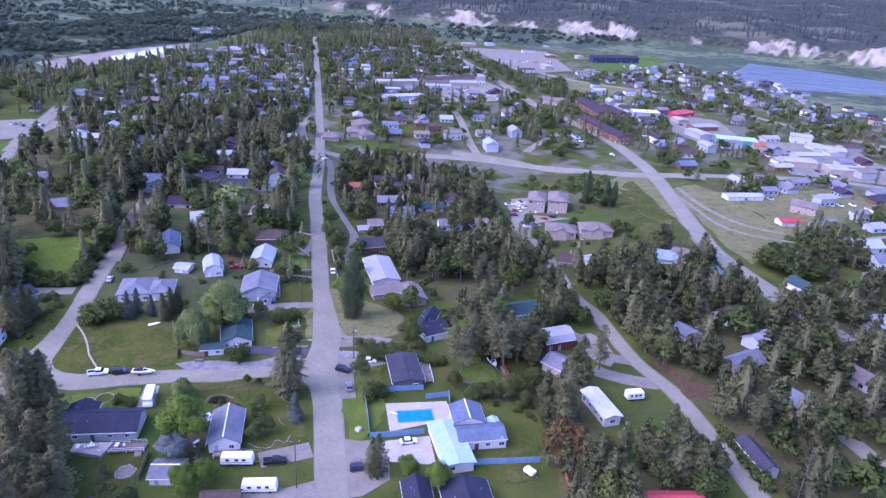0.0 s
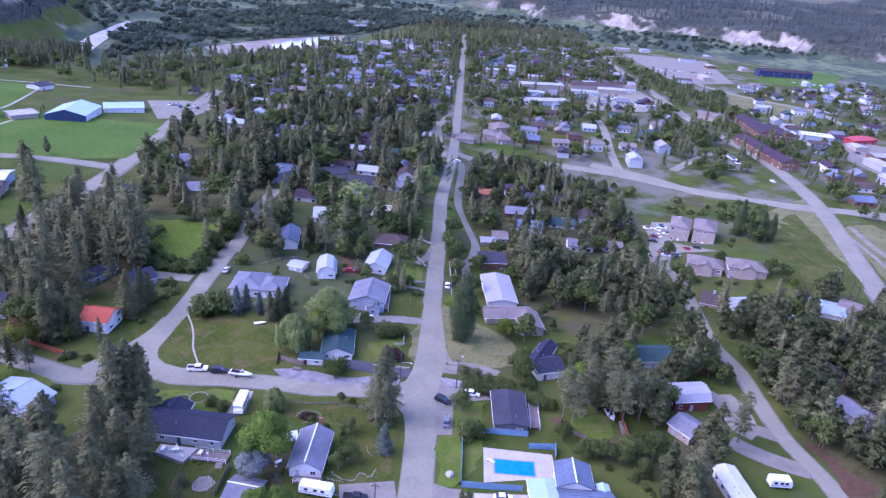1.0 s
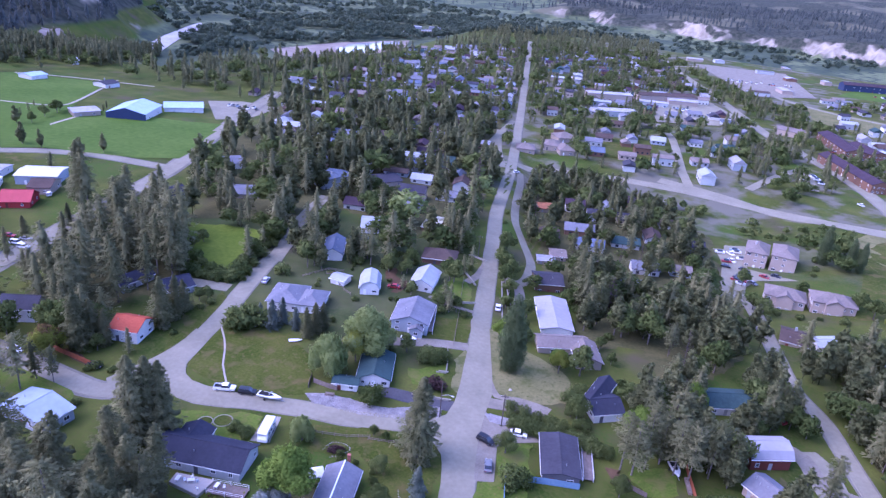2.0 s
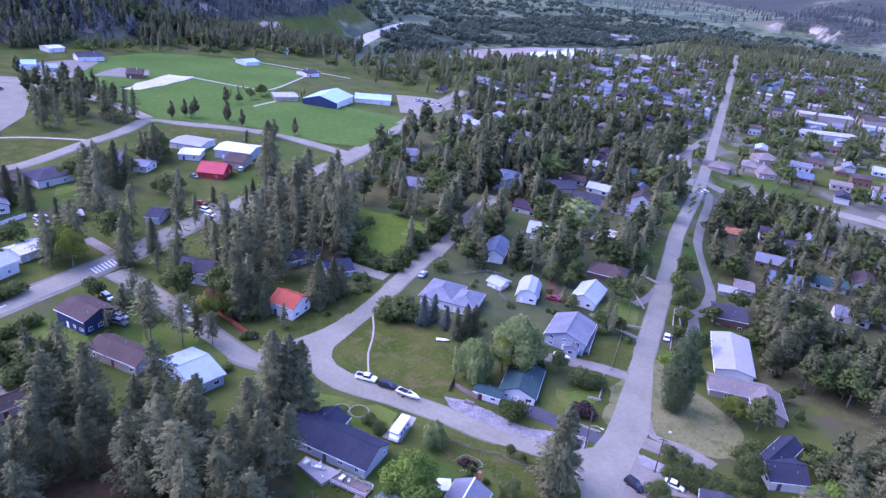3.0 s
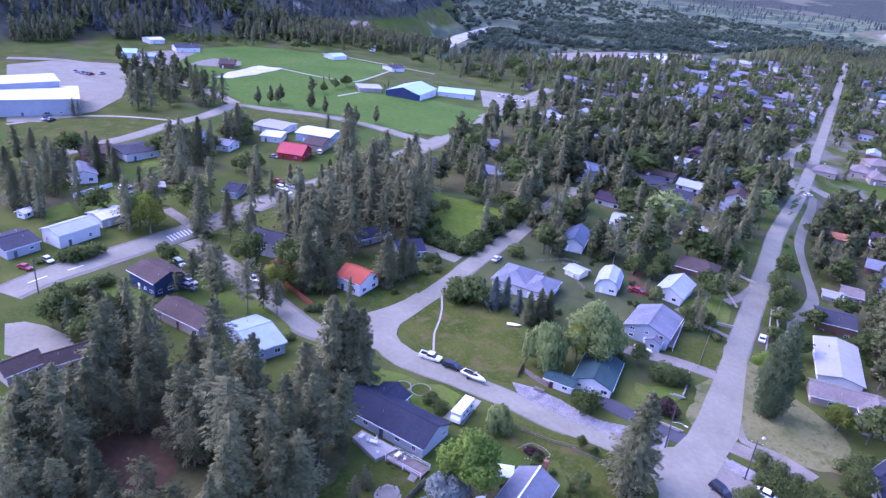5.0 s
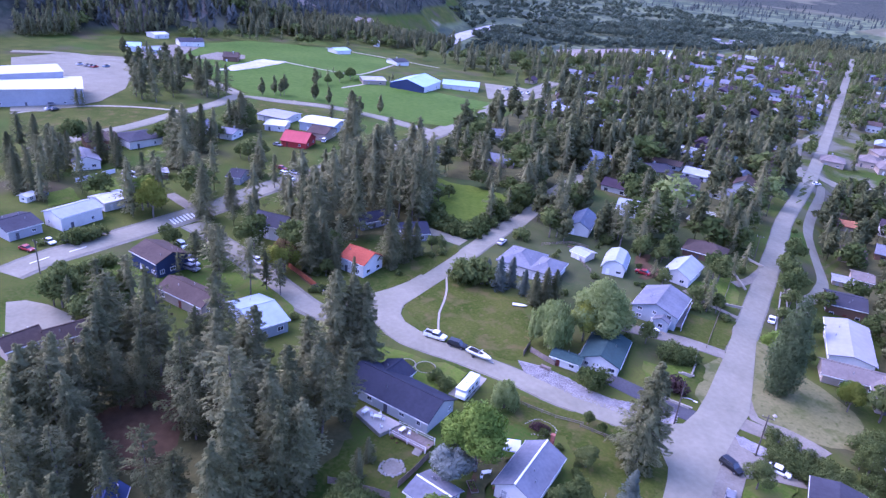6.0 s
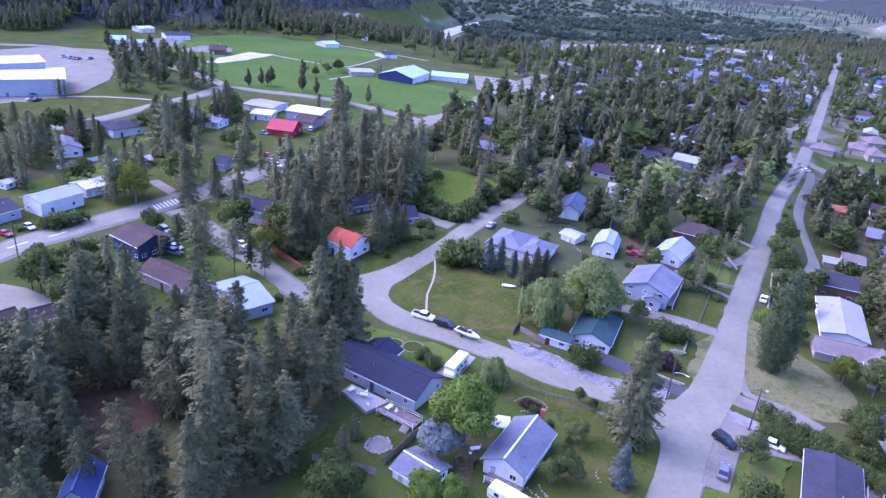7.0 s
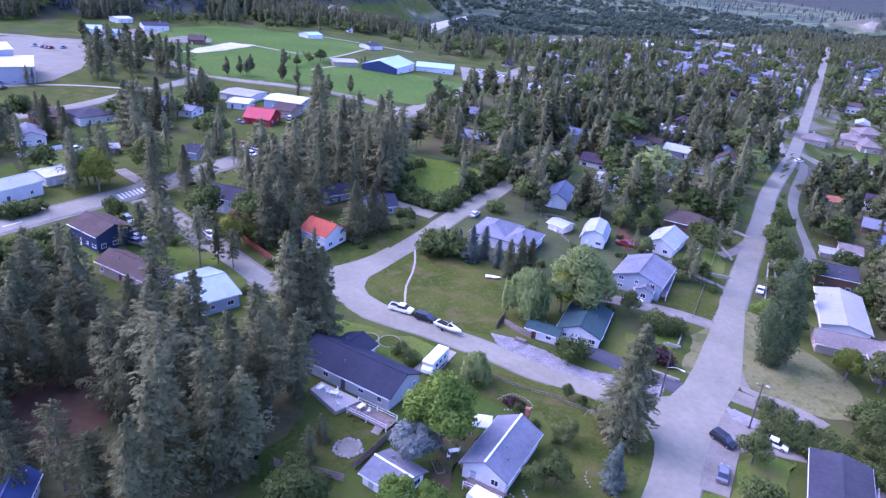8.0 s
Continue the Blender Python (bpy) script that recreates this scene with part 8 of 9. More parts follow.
# fences, walls and poles
board_fence([(-75.5, 115.6), (-72.4, 117.5), (-68.0, 119.7), (-65.4, 121.0)], 1.6, "wood_weathered", "weathered grey board fence behind a garden")
board_fence([(-66.4, 123.9), (-67.1, 129.2), (-68.0, 133.7)], 1.6, "wood_weathered", "weathered grey board fence behind a garden")
board_fence([(-76.5, 178.3), (-72.2, 177.8), (-69.0, 177.7)], 1.5, "wood_weathered", "weathered grey board fence beside a white house")
board_fence([(-76.7, 175.7), (-78.5, 181.0)], 1.5, "wood_weathered", "weathered grey board fence beside a white house")
board_fence([(22.2, 185.5), (25.4, 170.2)], 1.7, "wood_red", "rust-red stained board fence")
board_fence([(35.2, 133.4), (35.8, 126.7)], 1.7, "wood_red", "rust-red stained board fence")
board_fence([(-150.3, 161.8), (-142.4, 160.8), (-134.9, 159.9)], 1.7, "wood_red", "rust-red stained board fence")
board_fence([(-251.3, 144.3), (-253.6, 153.2), (-254.9, 160.0)], 1.7, "trim_white", "white painted board fence")
post_fence([(-47.2, 212.7), (-52.4, 234.8), (-58.4, 259.1)], 1.1)
post_fence([(-69.5, 159.7), (-64.3, 160.4), (-58.3, 161.8), (-53.1, 164.1)], 1.0)
post_fence([(-53.2, 163.2), (-48.1, 164.2), (-43.9, 165.5)], 1.0)
post_fence([(-96.7, 230.9), (-91.7, 227.0), (-88.3, 225.0)], 1.1)
post_fence([(-109.0, 229.7), (-103.8, 238.8), (-98.3, 240.0)], 1.0)
retaining_wall([(-62.8, 236.0), (-56.2, 236.2), (-48.5, 239.4)], 0.6)
retaining_wall([(-47.4, 197.0), (-44.6, 197.7), (-45.7, 202.5), (-47.9, 209.0)], 0.7)
retaining_wall([(-50.1, 184.5), (-45.2, 185.3), (-39.9, 186.2)], 0.5)
street_lamp(-39.9, 178.8, 11.0, 0)
utility_pole(-24.1, 182.4, 10.0)
utility_pole(-29.4, 124.5, 14.0)
utility_pole(-186.1, 108.9, 10.0)
utility_pole(-59.2, 281.1, 9.5)
utility_pole(-73.9, 339.8, 9.5)
utility_pole(-102.6, 131.2, 10.0)
wires()
# ---- trees by name ----
tree(-39.7, 161.5, "cedar", 23.6)
tree(-35.0, 149.8, "spruce", 9.2)
tree(-68.6, 195.7, "broad", 15.8)
tree(-74.6, 183.5, "willow", 13.0)
tree(-70.2, 191.5, "yellow", 11.0)
tree(-59.8, 137.2, "maple", 15.4)
tree(-67.8, 156.5, "willow", 7.0)
tree(-60.8, 130.7, "silver", 8.8)
tree(-54.2, 120.3, "maple", 8.3)
tree(-50.8, 123.8, "maple", 7.8)
tree(-28.3, 208.9, "poplar", 26.3, -2)
tree(-34.6, 224.9, "maple", 7.9)
tree(-15.7, 217.5, "maple", 6.6)
tree(-102.0, 139.5, "cedar", 24.8)
tree(-99.9, 142.9, "cedar", 23.4)
tree(-97.1, 144.0, "cedar", 22.2)
tree(-100.5, 196.7, "spruce", 10.4)
tree(-99.5, 200.7, "spruce", 9.4)
tree(-93.9, 199.3, "spruce", 7.9)
tree(-104.9, 196.6, "spruce", 8.2)
tree(-88.8, 196.5, "cedar", 10.5)
tree(-87.8, 200.1, "cedar", 10.8)
tree(-86.3, 202.6, "cedar", 9.7)
tree(-110.1, 193.5, "bush", 8.5)
tree(-108.2, 194.9, "bush", 8.4)
tree(-112.4, 193.6, "bush", 7.1)
tree(-106.0, 195.3, "bush", 8.5)
tree(-148.1, 159.2, "yellow", 9.9)
tree(-148.0, 156.4, "yellow", 9.8)
tree(-116.1, 228.3, "bush", 4.9)
tree(-58.5, 177.3, "bush", 6.4)
tree(-51.4, 201.0, "bush", 5.4)
tree(-47.7, 203.7, "bush", 4.3)
tree(-49.2, 201.0, "bush", 4.9)
tree(-45.4, 189.7, "plum", 4.0)
tree(-47.1, 189.3, "plum", 3.3)
tree(-90.4, 147.5, "plum", 4.2)
tree(-91.9, 146.5, "plum", 3.2)
tree(-84.1, 153.0, "bush", 3.5)
tree(-80.7, 152.0, "bush", 3.8)
tree(-20.6, 172.7, "leafy", 6.9)
tree(-58.5, 202.0, "leafy", 6.3)
tree(-152.3, 140.0, "pine", 17.6)
tree(-150.1, 140.0, "pine", 19.0)
tree(-142.4, 144.2, "pine", 16.7)
tree(-142.5, 149.3, "pine", 11.7)
tree(-137.6, 150.1, "pine", 10.9)
tree(-41.7, 143.7, "leafy", 6.5)
tree(-46.1, 153.6, "leafy", 5.0)
tree(-130.9, 184.3, "cedar", 17.3)
tree(-130.5, 189.6, "cedar", 15.2)
tree(-130.8, 194.3, "cedar", 11.3)
tree(-144.5, 165.4, "cedar", 19.3)
tree(-142.9, 169.3, "cedar", 14.9)
tree(-139.0, 169.7, "cedar", 11.3)
tree(-148.9, 159.2, "rust", 10.1)
tree(-215.7, 153.0, "maple", 12.2)
tree(-214.1, 150.4, "maple", 11.2)
tree(-183.5, 143.2, "leafy", 6.9)
tree(-181.5, 143.8, "leafy", 6.2)
tree(-62.1, 252.8, "leafy", 9.3)
tree(-60.3, 252.5, "leafy", 9.2)
tree(-68.2, 282.7, "fir", 16.2)
tree(-68.1, 288.0, "fir", 13.4)
tree(-46.6, 276.7, "leafy", 8.5)
tree(-49.9, 281.5, "leafy", 7.8)
tree(-43.5, 272.3, "leafy", 8.3)
tree(-51.5, 296.3, "leafy", 9.1)
tree(-10.7, 130.3, "fir", 12.9)
tree(-12.1, 130.6, "fir", 11.8)
tree(-3.6, 130.9, "maple", 5.8)
tree(3.9, 126.0, "maple", 9.2)
tree(-20.6, 184.9, "bush", 3.6)
tree(-17.7, 184.8, "bush", 3.7)
tree(-19.4, 185.0, "bush", 3.3)
tree(-15.8, 184.5, "bush", 3.7)
tree(-13.9, 184.2, "bush", 3.6)
tree(-11.9, 184.1, "bush", 3.9)
tree(-10.0, 184.3, "bush", 3.5)
tree(-8.2, 184.0, "bush", 3.2)
tree(-5.9, 183.9, "bush", 3.7)
tree(-4.1, 184.2, "bush", 3.7)
tree(-2.2, 183.7, "bush", 3.5)
tree(-0.7, 183.7, "bush", 3.8)
tree(-16.6, 162.2, "bush", 6.3)
tree(-14.7, 163.3, "bush", 5.4)
tree(-14.7, 213.9, "yellow", 8.3)
tree(-8.5, 215.4, "leafy", 10.5)
trees([(-21.5, 183.4), (-18.6, 183.2), (-16.6, 183.0), (-14.8, 182.6), (-12.9, 182.5), (-10.9, 182.4), (-8.9, 182.2), (-6.9, 182.2), (-4.9, 182.0), (-2.9, 182.0), (-0.8, 181.8), (1.2, 181.9), (3.0, 182.0)], "bush", 3.2, 4.0)
tree(-8.9, 201.1, "bush", 4.6)
tree(-7.1, 204.9, "bush", 4.8)
tree(-205.9, 149.9, "yellow", 13.4)
tree(-200.7, 122.8, "bush", 5.1)
tree(-200.8, 125.2, "bush", 5.0)
tree(-200.8, 127.6, "bush", 4.8)
tree(-200.8, 130.1, "bush", 4.9)
tree(-178.8, 115.3, "bush", 4.1)
tree(-179.3, 117.7, "bush", 4.1)
tree(-179.8, 120.1, "bush", 4.2)
tree(-180.3, 122.6, "bush", 4.2)
tree(-180.8, 125.2, "bush", 3.9)
tree(34.4, 138.1, "rust", 14.2)
tree(37.1, 137.1, "rust", 12.7)
tree(12.6, 163.8, "leafy", 5.4)
tree(15.1, 164.6, "leafy", 5.8)
tree(17.8, 165.4, "leafy", 5.8)
tree(20.4, 165.1, "leafy", 5.4)
tree(23.3, 164.3, "leafy", 5.0)
tree(81.2, 154.5, "bush", 3.4)
tree(81.9, 151.2, "bush", 3.7)
tree(82.7, 148.0, "bush", 3.9)
tree(83.3, 144.4, "bush", 4.0)
tree(83.8, 141.0, "bush", 4.0)
tree(84.4, 137.2, "bush", 4.3)
tree(84.9, 133.6, "bush", 4.6)
tree(-14.1, 263.7, "fir", 22.6)
tree(-18.4, 282.9, "fir", 20.6)
tree(-27.0, 325.7, "fir", 13.8)
trees([(-139.3, 219.2), (-133.6, 217.0), (-129.9, 216.9), (-127.0, 217.5), (-127.3, 222.2), (-128.2, 229.0), (-130.3, 237.8), (-132.2, 246.8), (-134.1, 254.5), (-144.5, 220.9), (-148.8, 224.1), (-148.2, 216.5), (-143.6, 215.7)], "bush", 3.5, 5)
trees([(-157.9, 222.3), (-158.1, 226.8), (-156.3, 232.1), (-157.0, 238.8), (-153.1, 214.9), (-151.3, 217.0)], "leafy", 5, 7)
trees([(-23.6, 190.2), (-19.8, 189.2), (-16.1, 188.9), (-12.4, 187.9), (-9.2, 187.6), (-4.3, 190.2)], "bush", 3, 4)
tree(-299.5, 143.6, "fir", 16.1)
tree(-294.1, 152.0, "fir", 11.7)
tree(-285.8, 165.0, "fir", 14.2)
tree(-275.0, 168.2, "fir", 12.9)
tree(-235.3, 161.2, "fir", 13.5)
tree(-239.3, 178.7, "fir", 25.5)
tree(-259.4, 202.8, "fir", 14.9)
tree(-284.3, 234.1, "fir", 16.5)
tree(-206.9, 197.1, "fir", 13.4)
tree(-267.1, 273.5, "fir", 11.7)
tree(-226.0, 252.7, "fir", 25.9)
tree(-200.1, 215.7, "fir", 13.9)
tree(-244.6, 128.0, "fir", 15.9)
tree(-255.6, 140.2, "fir", 12.7)
tree(-258.3, 191.7, "fir", 14.4)
tree(-293.4, 146.6, "cedar", 16.0)
tree(-270.7, 150.2, "cedar", 14.4)
tree(-270.9, 161.9, "cedar", 16.0)
tree(-261.4, 164.1, "cedar", 13.6)
tree(-248.9, 181.6, "cedar", 23.9)
tree(-195.9, 161.6, "cedar", 19.7)
tree(-198.5, 173.7, "cedar", 13.4)
tree(-279.4, 229.4, "cedar", 19.4)
tree(-217.2, 213.7, "cedar", 9.5)
tree(-233.7, 256.0, "cedar", 26.4)
tree(-213.3, 230.7, "cedar", 9.9)
tree(-252.1, 126.3, "cedar", 16.1)
tree(-275.8, 131.6, "cedar", 15.0)
tree(-261.3, 200.0, "cedar", 20.8)
tree(-220.4, 198.8, "cedar", 11.5)
tree(-239.8, 207.8, "leafy", 9.8)
tree(-240.6, 213.9, "leafy", 8.0)
tree(-245.3, 207.3, "leafy", 6.7)
tree(-43.7, 140.7, "leafy", 5.3)
tree(-43.1, 143.3, "leafy", 5.1)
tree(-52.6, 165.2, "leafy", 3.4)
tree(-49.1, 164.9, "leafy", 2.7)
tree(-68.9, 114.6, "leafy", 6.8)
tree(-64.3, 114.1, "leafy", 7.2)
tree(-65.2, 109.9, "leafy", 9.7)
tree(-72.8, 120.2, "fir", 7.0)
tree(-74.7, 124.4, "fir", 6.0)
tree(-120.1, 94.6, "fir", 19.6)
tree(-118.3, 98.9, "fir", 16.2)
tree(-116.5, 103.3, "fir", 18.0)
tree(-94.2, 85.9, "fir", 12.8)
tree(-87.1, 93.1, "fir", 12.4)
tree(-104.9, 106.1, "fir", 16.6)
tree(-107.7, 87.0, "fir", 20.0)
# ---- woods ----
KEEP_POLYS.append([(46.0, 176.0), (62.0, 178.0), (66.0, 160.0), (58.0, 146.0), (45.5, 146.0)])
KEEP_POLYS.append([(8.0, 186.0), (26.0, 186.0), (34.0, 176.0), (33.0, 160.0), (12.0, 168.0)])
KEEP_POLYS.append([(34.0, 190.0), (36.0, 204.0), (58.0, 206.0), (62.0, 184.0), (46.0, 178.0), (38.0, 176.0)])
KEEP_POLYS.append([(-80.0, 268.0), (-62.0, 278.0), (-60.0, 262.0), (-66.0, 252.0), (-74.0, 252.0)])
KEEP_POLYS.append([(-96.0, 312.0), (-80.0, 316.0), (-76.0, 296.0), (-82.0, 284.0), (-90.0, 284.0)])
KEEP_POLYS.append([(-50.0, 276.0), (-44.0, 276.0), (-43.0, 300.0), (-58.0, 340.0), (-70.0, 405.0), (-76.0, 405.0)])
KEEP_POLYS.append([(-186.0, 98.0), (-172.0, 98.0), (-176.0, 128.0), (-184.0, 160.0), (-194.3, 213.6), (-204.3, 213.7)])
grove([(-157.4, 99.6), (-148.0, 102.9), (-149.2, 109.2), (-141.4, 110.6), (-127.3, 115.9), (-121.4, 122.7), (-110.7, 128.0), (-106.4, 136.2), (-96.5, 134.4), (-85.5, 129.6), (-79.6, 121.5), (-77.9, 114.8), (-74.4, 108.9), (-73.6, 101.3), (-70.3, 92.9), (-90.3, 72.8), (-147.2, 90.1)], "fir:8 pine:4 snag:1.2", 60, 12, 24, 1)
grove([(-147.2, 90.1), (-134.7, 91.9), (-97.3, 87.0), (-84.3, 78.8), (-92.3, 70.8)], "fir:2 pine:1", 12, 15, 20, 1)
grove([(-181.9, 179.2), (-188.6, 206.3), (-190.9, 256.7), (-166.8, 244.3), (-147.5, 218.9), (-140.2, 199.2), (-152.0, 195.3), (-152.6, 186.3), (-156.8, 176.1), (-164.5, 173.3)], "fir:7 pine:3 snag:0.3", 58, 16, 25, 1)
grove([(-181.9, 179.2), (-176.8, 165.1), (-161.7, 159.0), (-155.4, 166.6), (-143.5, 169.8), (-144.2, 179.1), (-159.8, 178.5)], "fir:2 leafy:1", 14, 12, 18, 1)
grove([(-259.4, 125.2), (-278.1, 151.1), (-222.0, 150.6), (-218.0, 164.8), (-228.2, 198.8), (-225.8, 213.1), (-210.0, 235.6), (-213.5, 272.4), (-180.8, 210.5), (-184.4, 183.4), (-186.1, 167.0), (-189.0, 136.4), (-225.2, 130.1)], "fir:2 pine:3 leafy:0.6", 46, 12, 20, 1)
grove([(-168.1, 94.9), (-179.2, 106.4), (-167.0, 121.1), (-151.5, 118.1), (-151.2, 107.1)], "fir:2 leafy:2", 14, 10, 16, 1)
grove([(-330.4, 162.3), (-289.1, 159.8), (-267.2, 191.7), (-264.7, 222.8), (-294.9, 245.8), (-284.1, 209.0), (-286.6, 177.0)], "fir:2 pine:2 leafy:2", 40, 10, 18, 1)
grove([(-136.2, 254.8), (-175.9, 338.1), (-221.4, 432.7), (-212.0, 535.6), (-162.2, 560.5), (-105.5, 478.5), (-84.5, 417.5), (-77.9, 353.9), (-77.5, 306.3), (-87.7, 287.7), (-106.3, 302.5), (-123.9, 297.1), (-154.9, 320.2), (-128.2, 265.7)], "roundpine:3 fir:2.5 pine:1.5 leafy:0.4 bright:0.4 snag:0.3", 185, 13, 23, 0)
grove([(-132.8, 250.3), (-124.3, 271.6), (-98.2, 255.6), (-80.5, 271.5), (-76.3, 308.8), (-79.5, 351.3), (-65.1, 289.7), (-62.8, 262.7), (-81.0, 263.5), (-93.5, 247.4), (-105.6, 232.0)], "roundpine:2 fir:2.5 pine:1 leafy:1 bush:1", 54, 10, 20, 1)
grove([(-45.2, 307.2), (-69.9, 431.0), (-48.5, 459.2), (-9.4, 442.3), (26.0, 392.8), (29.0, 330.7), (37.0, 297.0), (41.7, 257.1), (30.4, 232.9), (15.6, 218.9), (7.1, 241.4), (-10.3, 233.8), (-22.2, 276.3), (-33.0, 301.2)], "roundpine:8 fir:2 pine:2 leafy:3 snag:0.7 bush:2", 350, 8, 17, 1)
grove([(8.8, 209.4), (28.5, 227.8), (36.2, 206.2), (31.8, 182.2), (19.7, 178.1), (9.9, 190.9)], "roundpine:5 pine:2 leafy:1 snag:0.6 maple:0.4", 50, 9, 17, 1)
grove([(43.9, 282.5), (64.9, 266.3), (97.2, 286.5), (123.3, 286.6), (102.8, 223.8), (81.6, 236.4), (61.7, 245.5), (44.0, 238.4)], "roundpine:4 fir:0.6 leafy:2 snag:1", 76, 8, 16, 1)
grove([(70.4, 272.1), (114.2, 303.4), (119.0, 257.4), (129.9, 228.6), (186.2, 256.1), (119.6, 129.4), (85.6, 126.8), (80.9, 151.6), (74.8, 184.4), (66.9, 204.7)], "roundpine:8 snag:1.8 fir:1 leafy:1.6 pine:1.6", 250, 9, 17, 1)
grove([(32.0, 186.5), (46.5, 198.6), (47.1, 169.4), (46.5, 148.5), (53.6, 140.2), (63.8, 145.4), (70.8, 135.3), (65.7, 120.0), (32.9, 117.6), (30.6, 142.6), (31.3, 162.3)], "roundpine:6 pine:1 leafy:2 yellow:0.3 snag:1.2", 44, 8, 17, 1)
grove([(-217.5, 315.4), (-288.6, 519.5), (-130.1, 619.4), (-83.6, 395.5), (-116.5, 348.3), (-144.3, 341.7), (-135.0, 260.7), (-180.6, 257.3)], "roundpine:3 fir:3 pine:1 leafy:1.3", 200, 12, 22, 0)
grove([(-180.6, 257.3), (-139.5, 260.0), (-144.3, 341.7), (-113.1, 337.9), (-90.4, 267.7), (-119.1, 250.8), (-135.3, 217.6)], "fir:3 leafy:2", 60, 9, 16, 0)
grove([(-258.9, 466.5), (-325.7, 726.2), (-235.9, 1112.6), (-29.3, 1238.3), (112.5, 782.5), (162.3, 626.0), (94.5, 464.2), (-13.1, 484.5), (-92.2, 478.9), (-169.5, 373.1)], "leafy:3 fir:6 bright:1", 1500, 7, 17, 0)
grove([(100.5, 804.2), (483.1, 1198.8), (430.8, 674.5), (233.2, 335.3), (169.7, 306.1), (147.8, 413.5), (138.4, 531.9)], "leafy:3 fir:4 bright:1", 640, 6, 13, 0)
grove([(-325.0, 965.0), (-304.0, 1316.7), (-39.0, 1545.0), (-25.8, 1154.9), (-198.3, 1062.0), (-258.1, 882.5)], "fir:1", 420, 12, 18, 0)
grove([(-449.0, 521.6), (-467.5, 830.4), (-320.2, 928.3), (-267.3, 780.8), (-252.7, 471.7), (-324.5, 496.2), (-409.1, 481.5)], "fir:2 leafy:1", 200, 10, 18, 0)
grove([(-384.2, 508.4), (-522.0, 746.1), (-469.5, 862.7), (-306.9, 743.7), (-235.7, 630.3), (-291.0, 540.9), (-328.6, 525.8)], "fir:3 leafy:0.5", 190, 13, 20, 0)
grove([(-472.5, 228.2), (-494.6, 290.4), (-361.9, 278.9), (-340.8, 258.5), (-381.3, 237.3)], "roundpine:2 fir:1", 30, 11, 16, 0)
trees([(47.5, 304.0), (50.5, 299.0), (68.0, 326.0), (86.5, 317.0), (90.0, 309.0), (45.5, 330.0)], "leafy", 6.0, 9.0)
trees([(49.0, 308.0), (93.0, 302.0)], "yellow", 4.5, 6.0)
trees([(56.0, 302.5), (64.0, 301.0), (71.0, 302.0), (79.0, 301.0), (76.0, 352.0), (78.0, 360.0), (80.0, 372.0)], "bush", 2.0, 3.4)
# the hedge between a meadow and the street
trees([(-129.6 - 8.2 * i / 23 + 0.7 * math.sin(i * 2.3), 215.0 + 49.0 * i / 23) for i in range(24)], "bush", 3.4, 5.2)
trees([(-145.0 + 2.1 * i, 214.6 + 0.5 * math.sin(i * 1.9)) for i in range(7)], "bush", 2.8, 4.2)
trees([(-130.2, 169.0), (-141.5, 168.0)], "fir", 8.5, 10.5)
trees([(-143.5, 172.0), (-139.0, 166.5)], "leafy", 5.0, 6.5)
trees([(-54.0, 300.0), (-56.5, 312.0), (-52.5, 296.0), (-60.0, 330.0), (-50.5, 289.0), (-48.0, 282.5), (-62.5, 345.0)], "bush", 1.6, 3.0)
trees([(-338.0, 296.3), (-341.5, 292.0), (-335.0, 291.5), (-340.7, 283.0), (-319.3, 304.2), (-322.4, 306.0), (-357.5, 334.3), (-306.1, 303.8), (-277.1, 301.3), (-281.0, 304.0), (-277.0, 315.8)], "roundpine", 10.0, 13.0)
trees([(-358.9, 355.5), (-360.5, 366.4), (-364.0, 372.0), (-352.0, 340.0)], "leafy", 6.5, 9.0)
trees([(-374.0, 352.0), (-379.0, 362.0), (-384.0, 371.0), (-345.0, 388.0), (-350.0, 396.0)], "fir", 4.0, 6.0)
tree(-366.8, 222.0, "fir", 22.5)
tree(-359.9, 221.7, "fir", 22.3)
tree(-351.2, 225.0, "fir", 22.2)
tree(-358.4, 238.3, "fir", 23.0)
tree(-374.9, 250.6, "fir", 20.8)
tree(-357.6, 254.6, "fir", 22.1)
tree(-350.5, 253.9, "fir", 21.8)
tree(-347.8, 259.2, "fir", 20.4)
tree(-351.6, 266.9, "fir", 17.7)
tree(-359.9, 188.8, "fir", 9.9)
tree(-358.5, 191.0, "fir", 8.5)
grove([(66.0, 160.0), (73.0, 146.2), (78.6, 126.3), (67.5, 125.4), (63.8, 143.0)], "roundpine:3 leafy:2 snag:1", 12, 8, 13, 1)
grove([(36.0, 214.0), (50.8, 226.0), (54.0, 212.0), (44.0, 208.0)], "roundpine:3 fir:1 leafy:2", 9, 9, 14, 1)
grove([(24.8, 216.0), (46.1, 238.3), (47.5, 218.7), (35.7, 186.9), (24.7, 185.7)], "roundpine:4 fir:1 leafy:2 bush:1", 26, 8, 16, 1)
grove([(59.8, 229.6), (65.8, 208.5), (73.0, 190.8), (81.0, 175.6), (76.8, 191.2), (71.9, 217.3), (66.3, 240.7)], "roundpine:2 leafy:2 snag:0.6", 22, 7, 13, 1)
grove([(150.0, 305.0), (178.0, 318.0), (215.0, 308.0), (190.0, 262.0), (150.0, 262.0), (142.0, 275.0)], "roundpine:5 leafy:3", 46, 9, 15, 0)
tree(53.2, 183.8, "pine", 16.2)
tree(39.6, 161.0, "pine", 15.9)
tree(38.3, 155.8, "pine", 16.5)
tree(6.8, 178.6, "pine", 16.6)
tree(9.6, 177.7, "pine", 15.8)
tree(12.4, 181.2, "pine", 16.8)
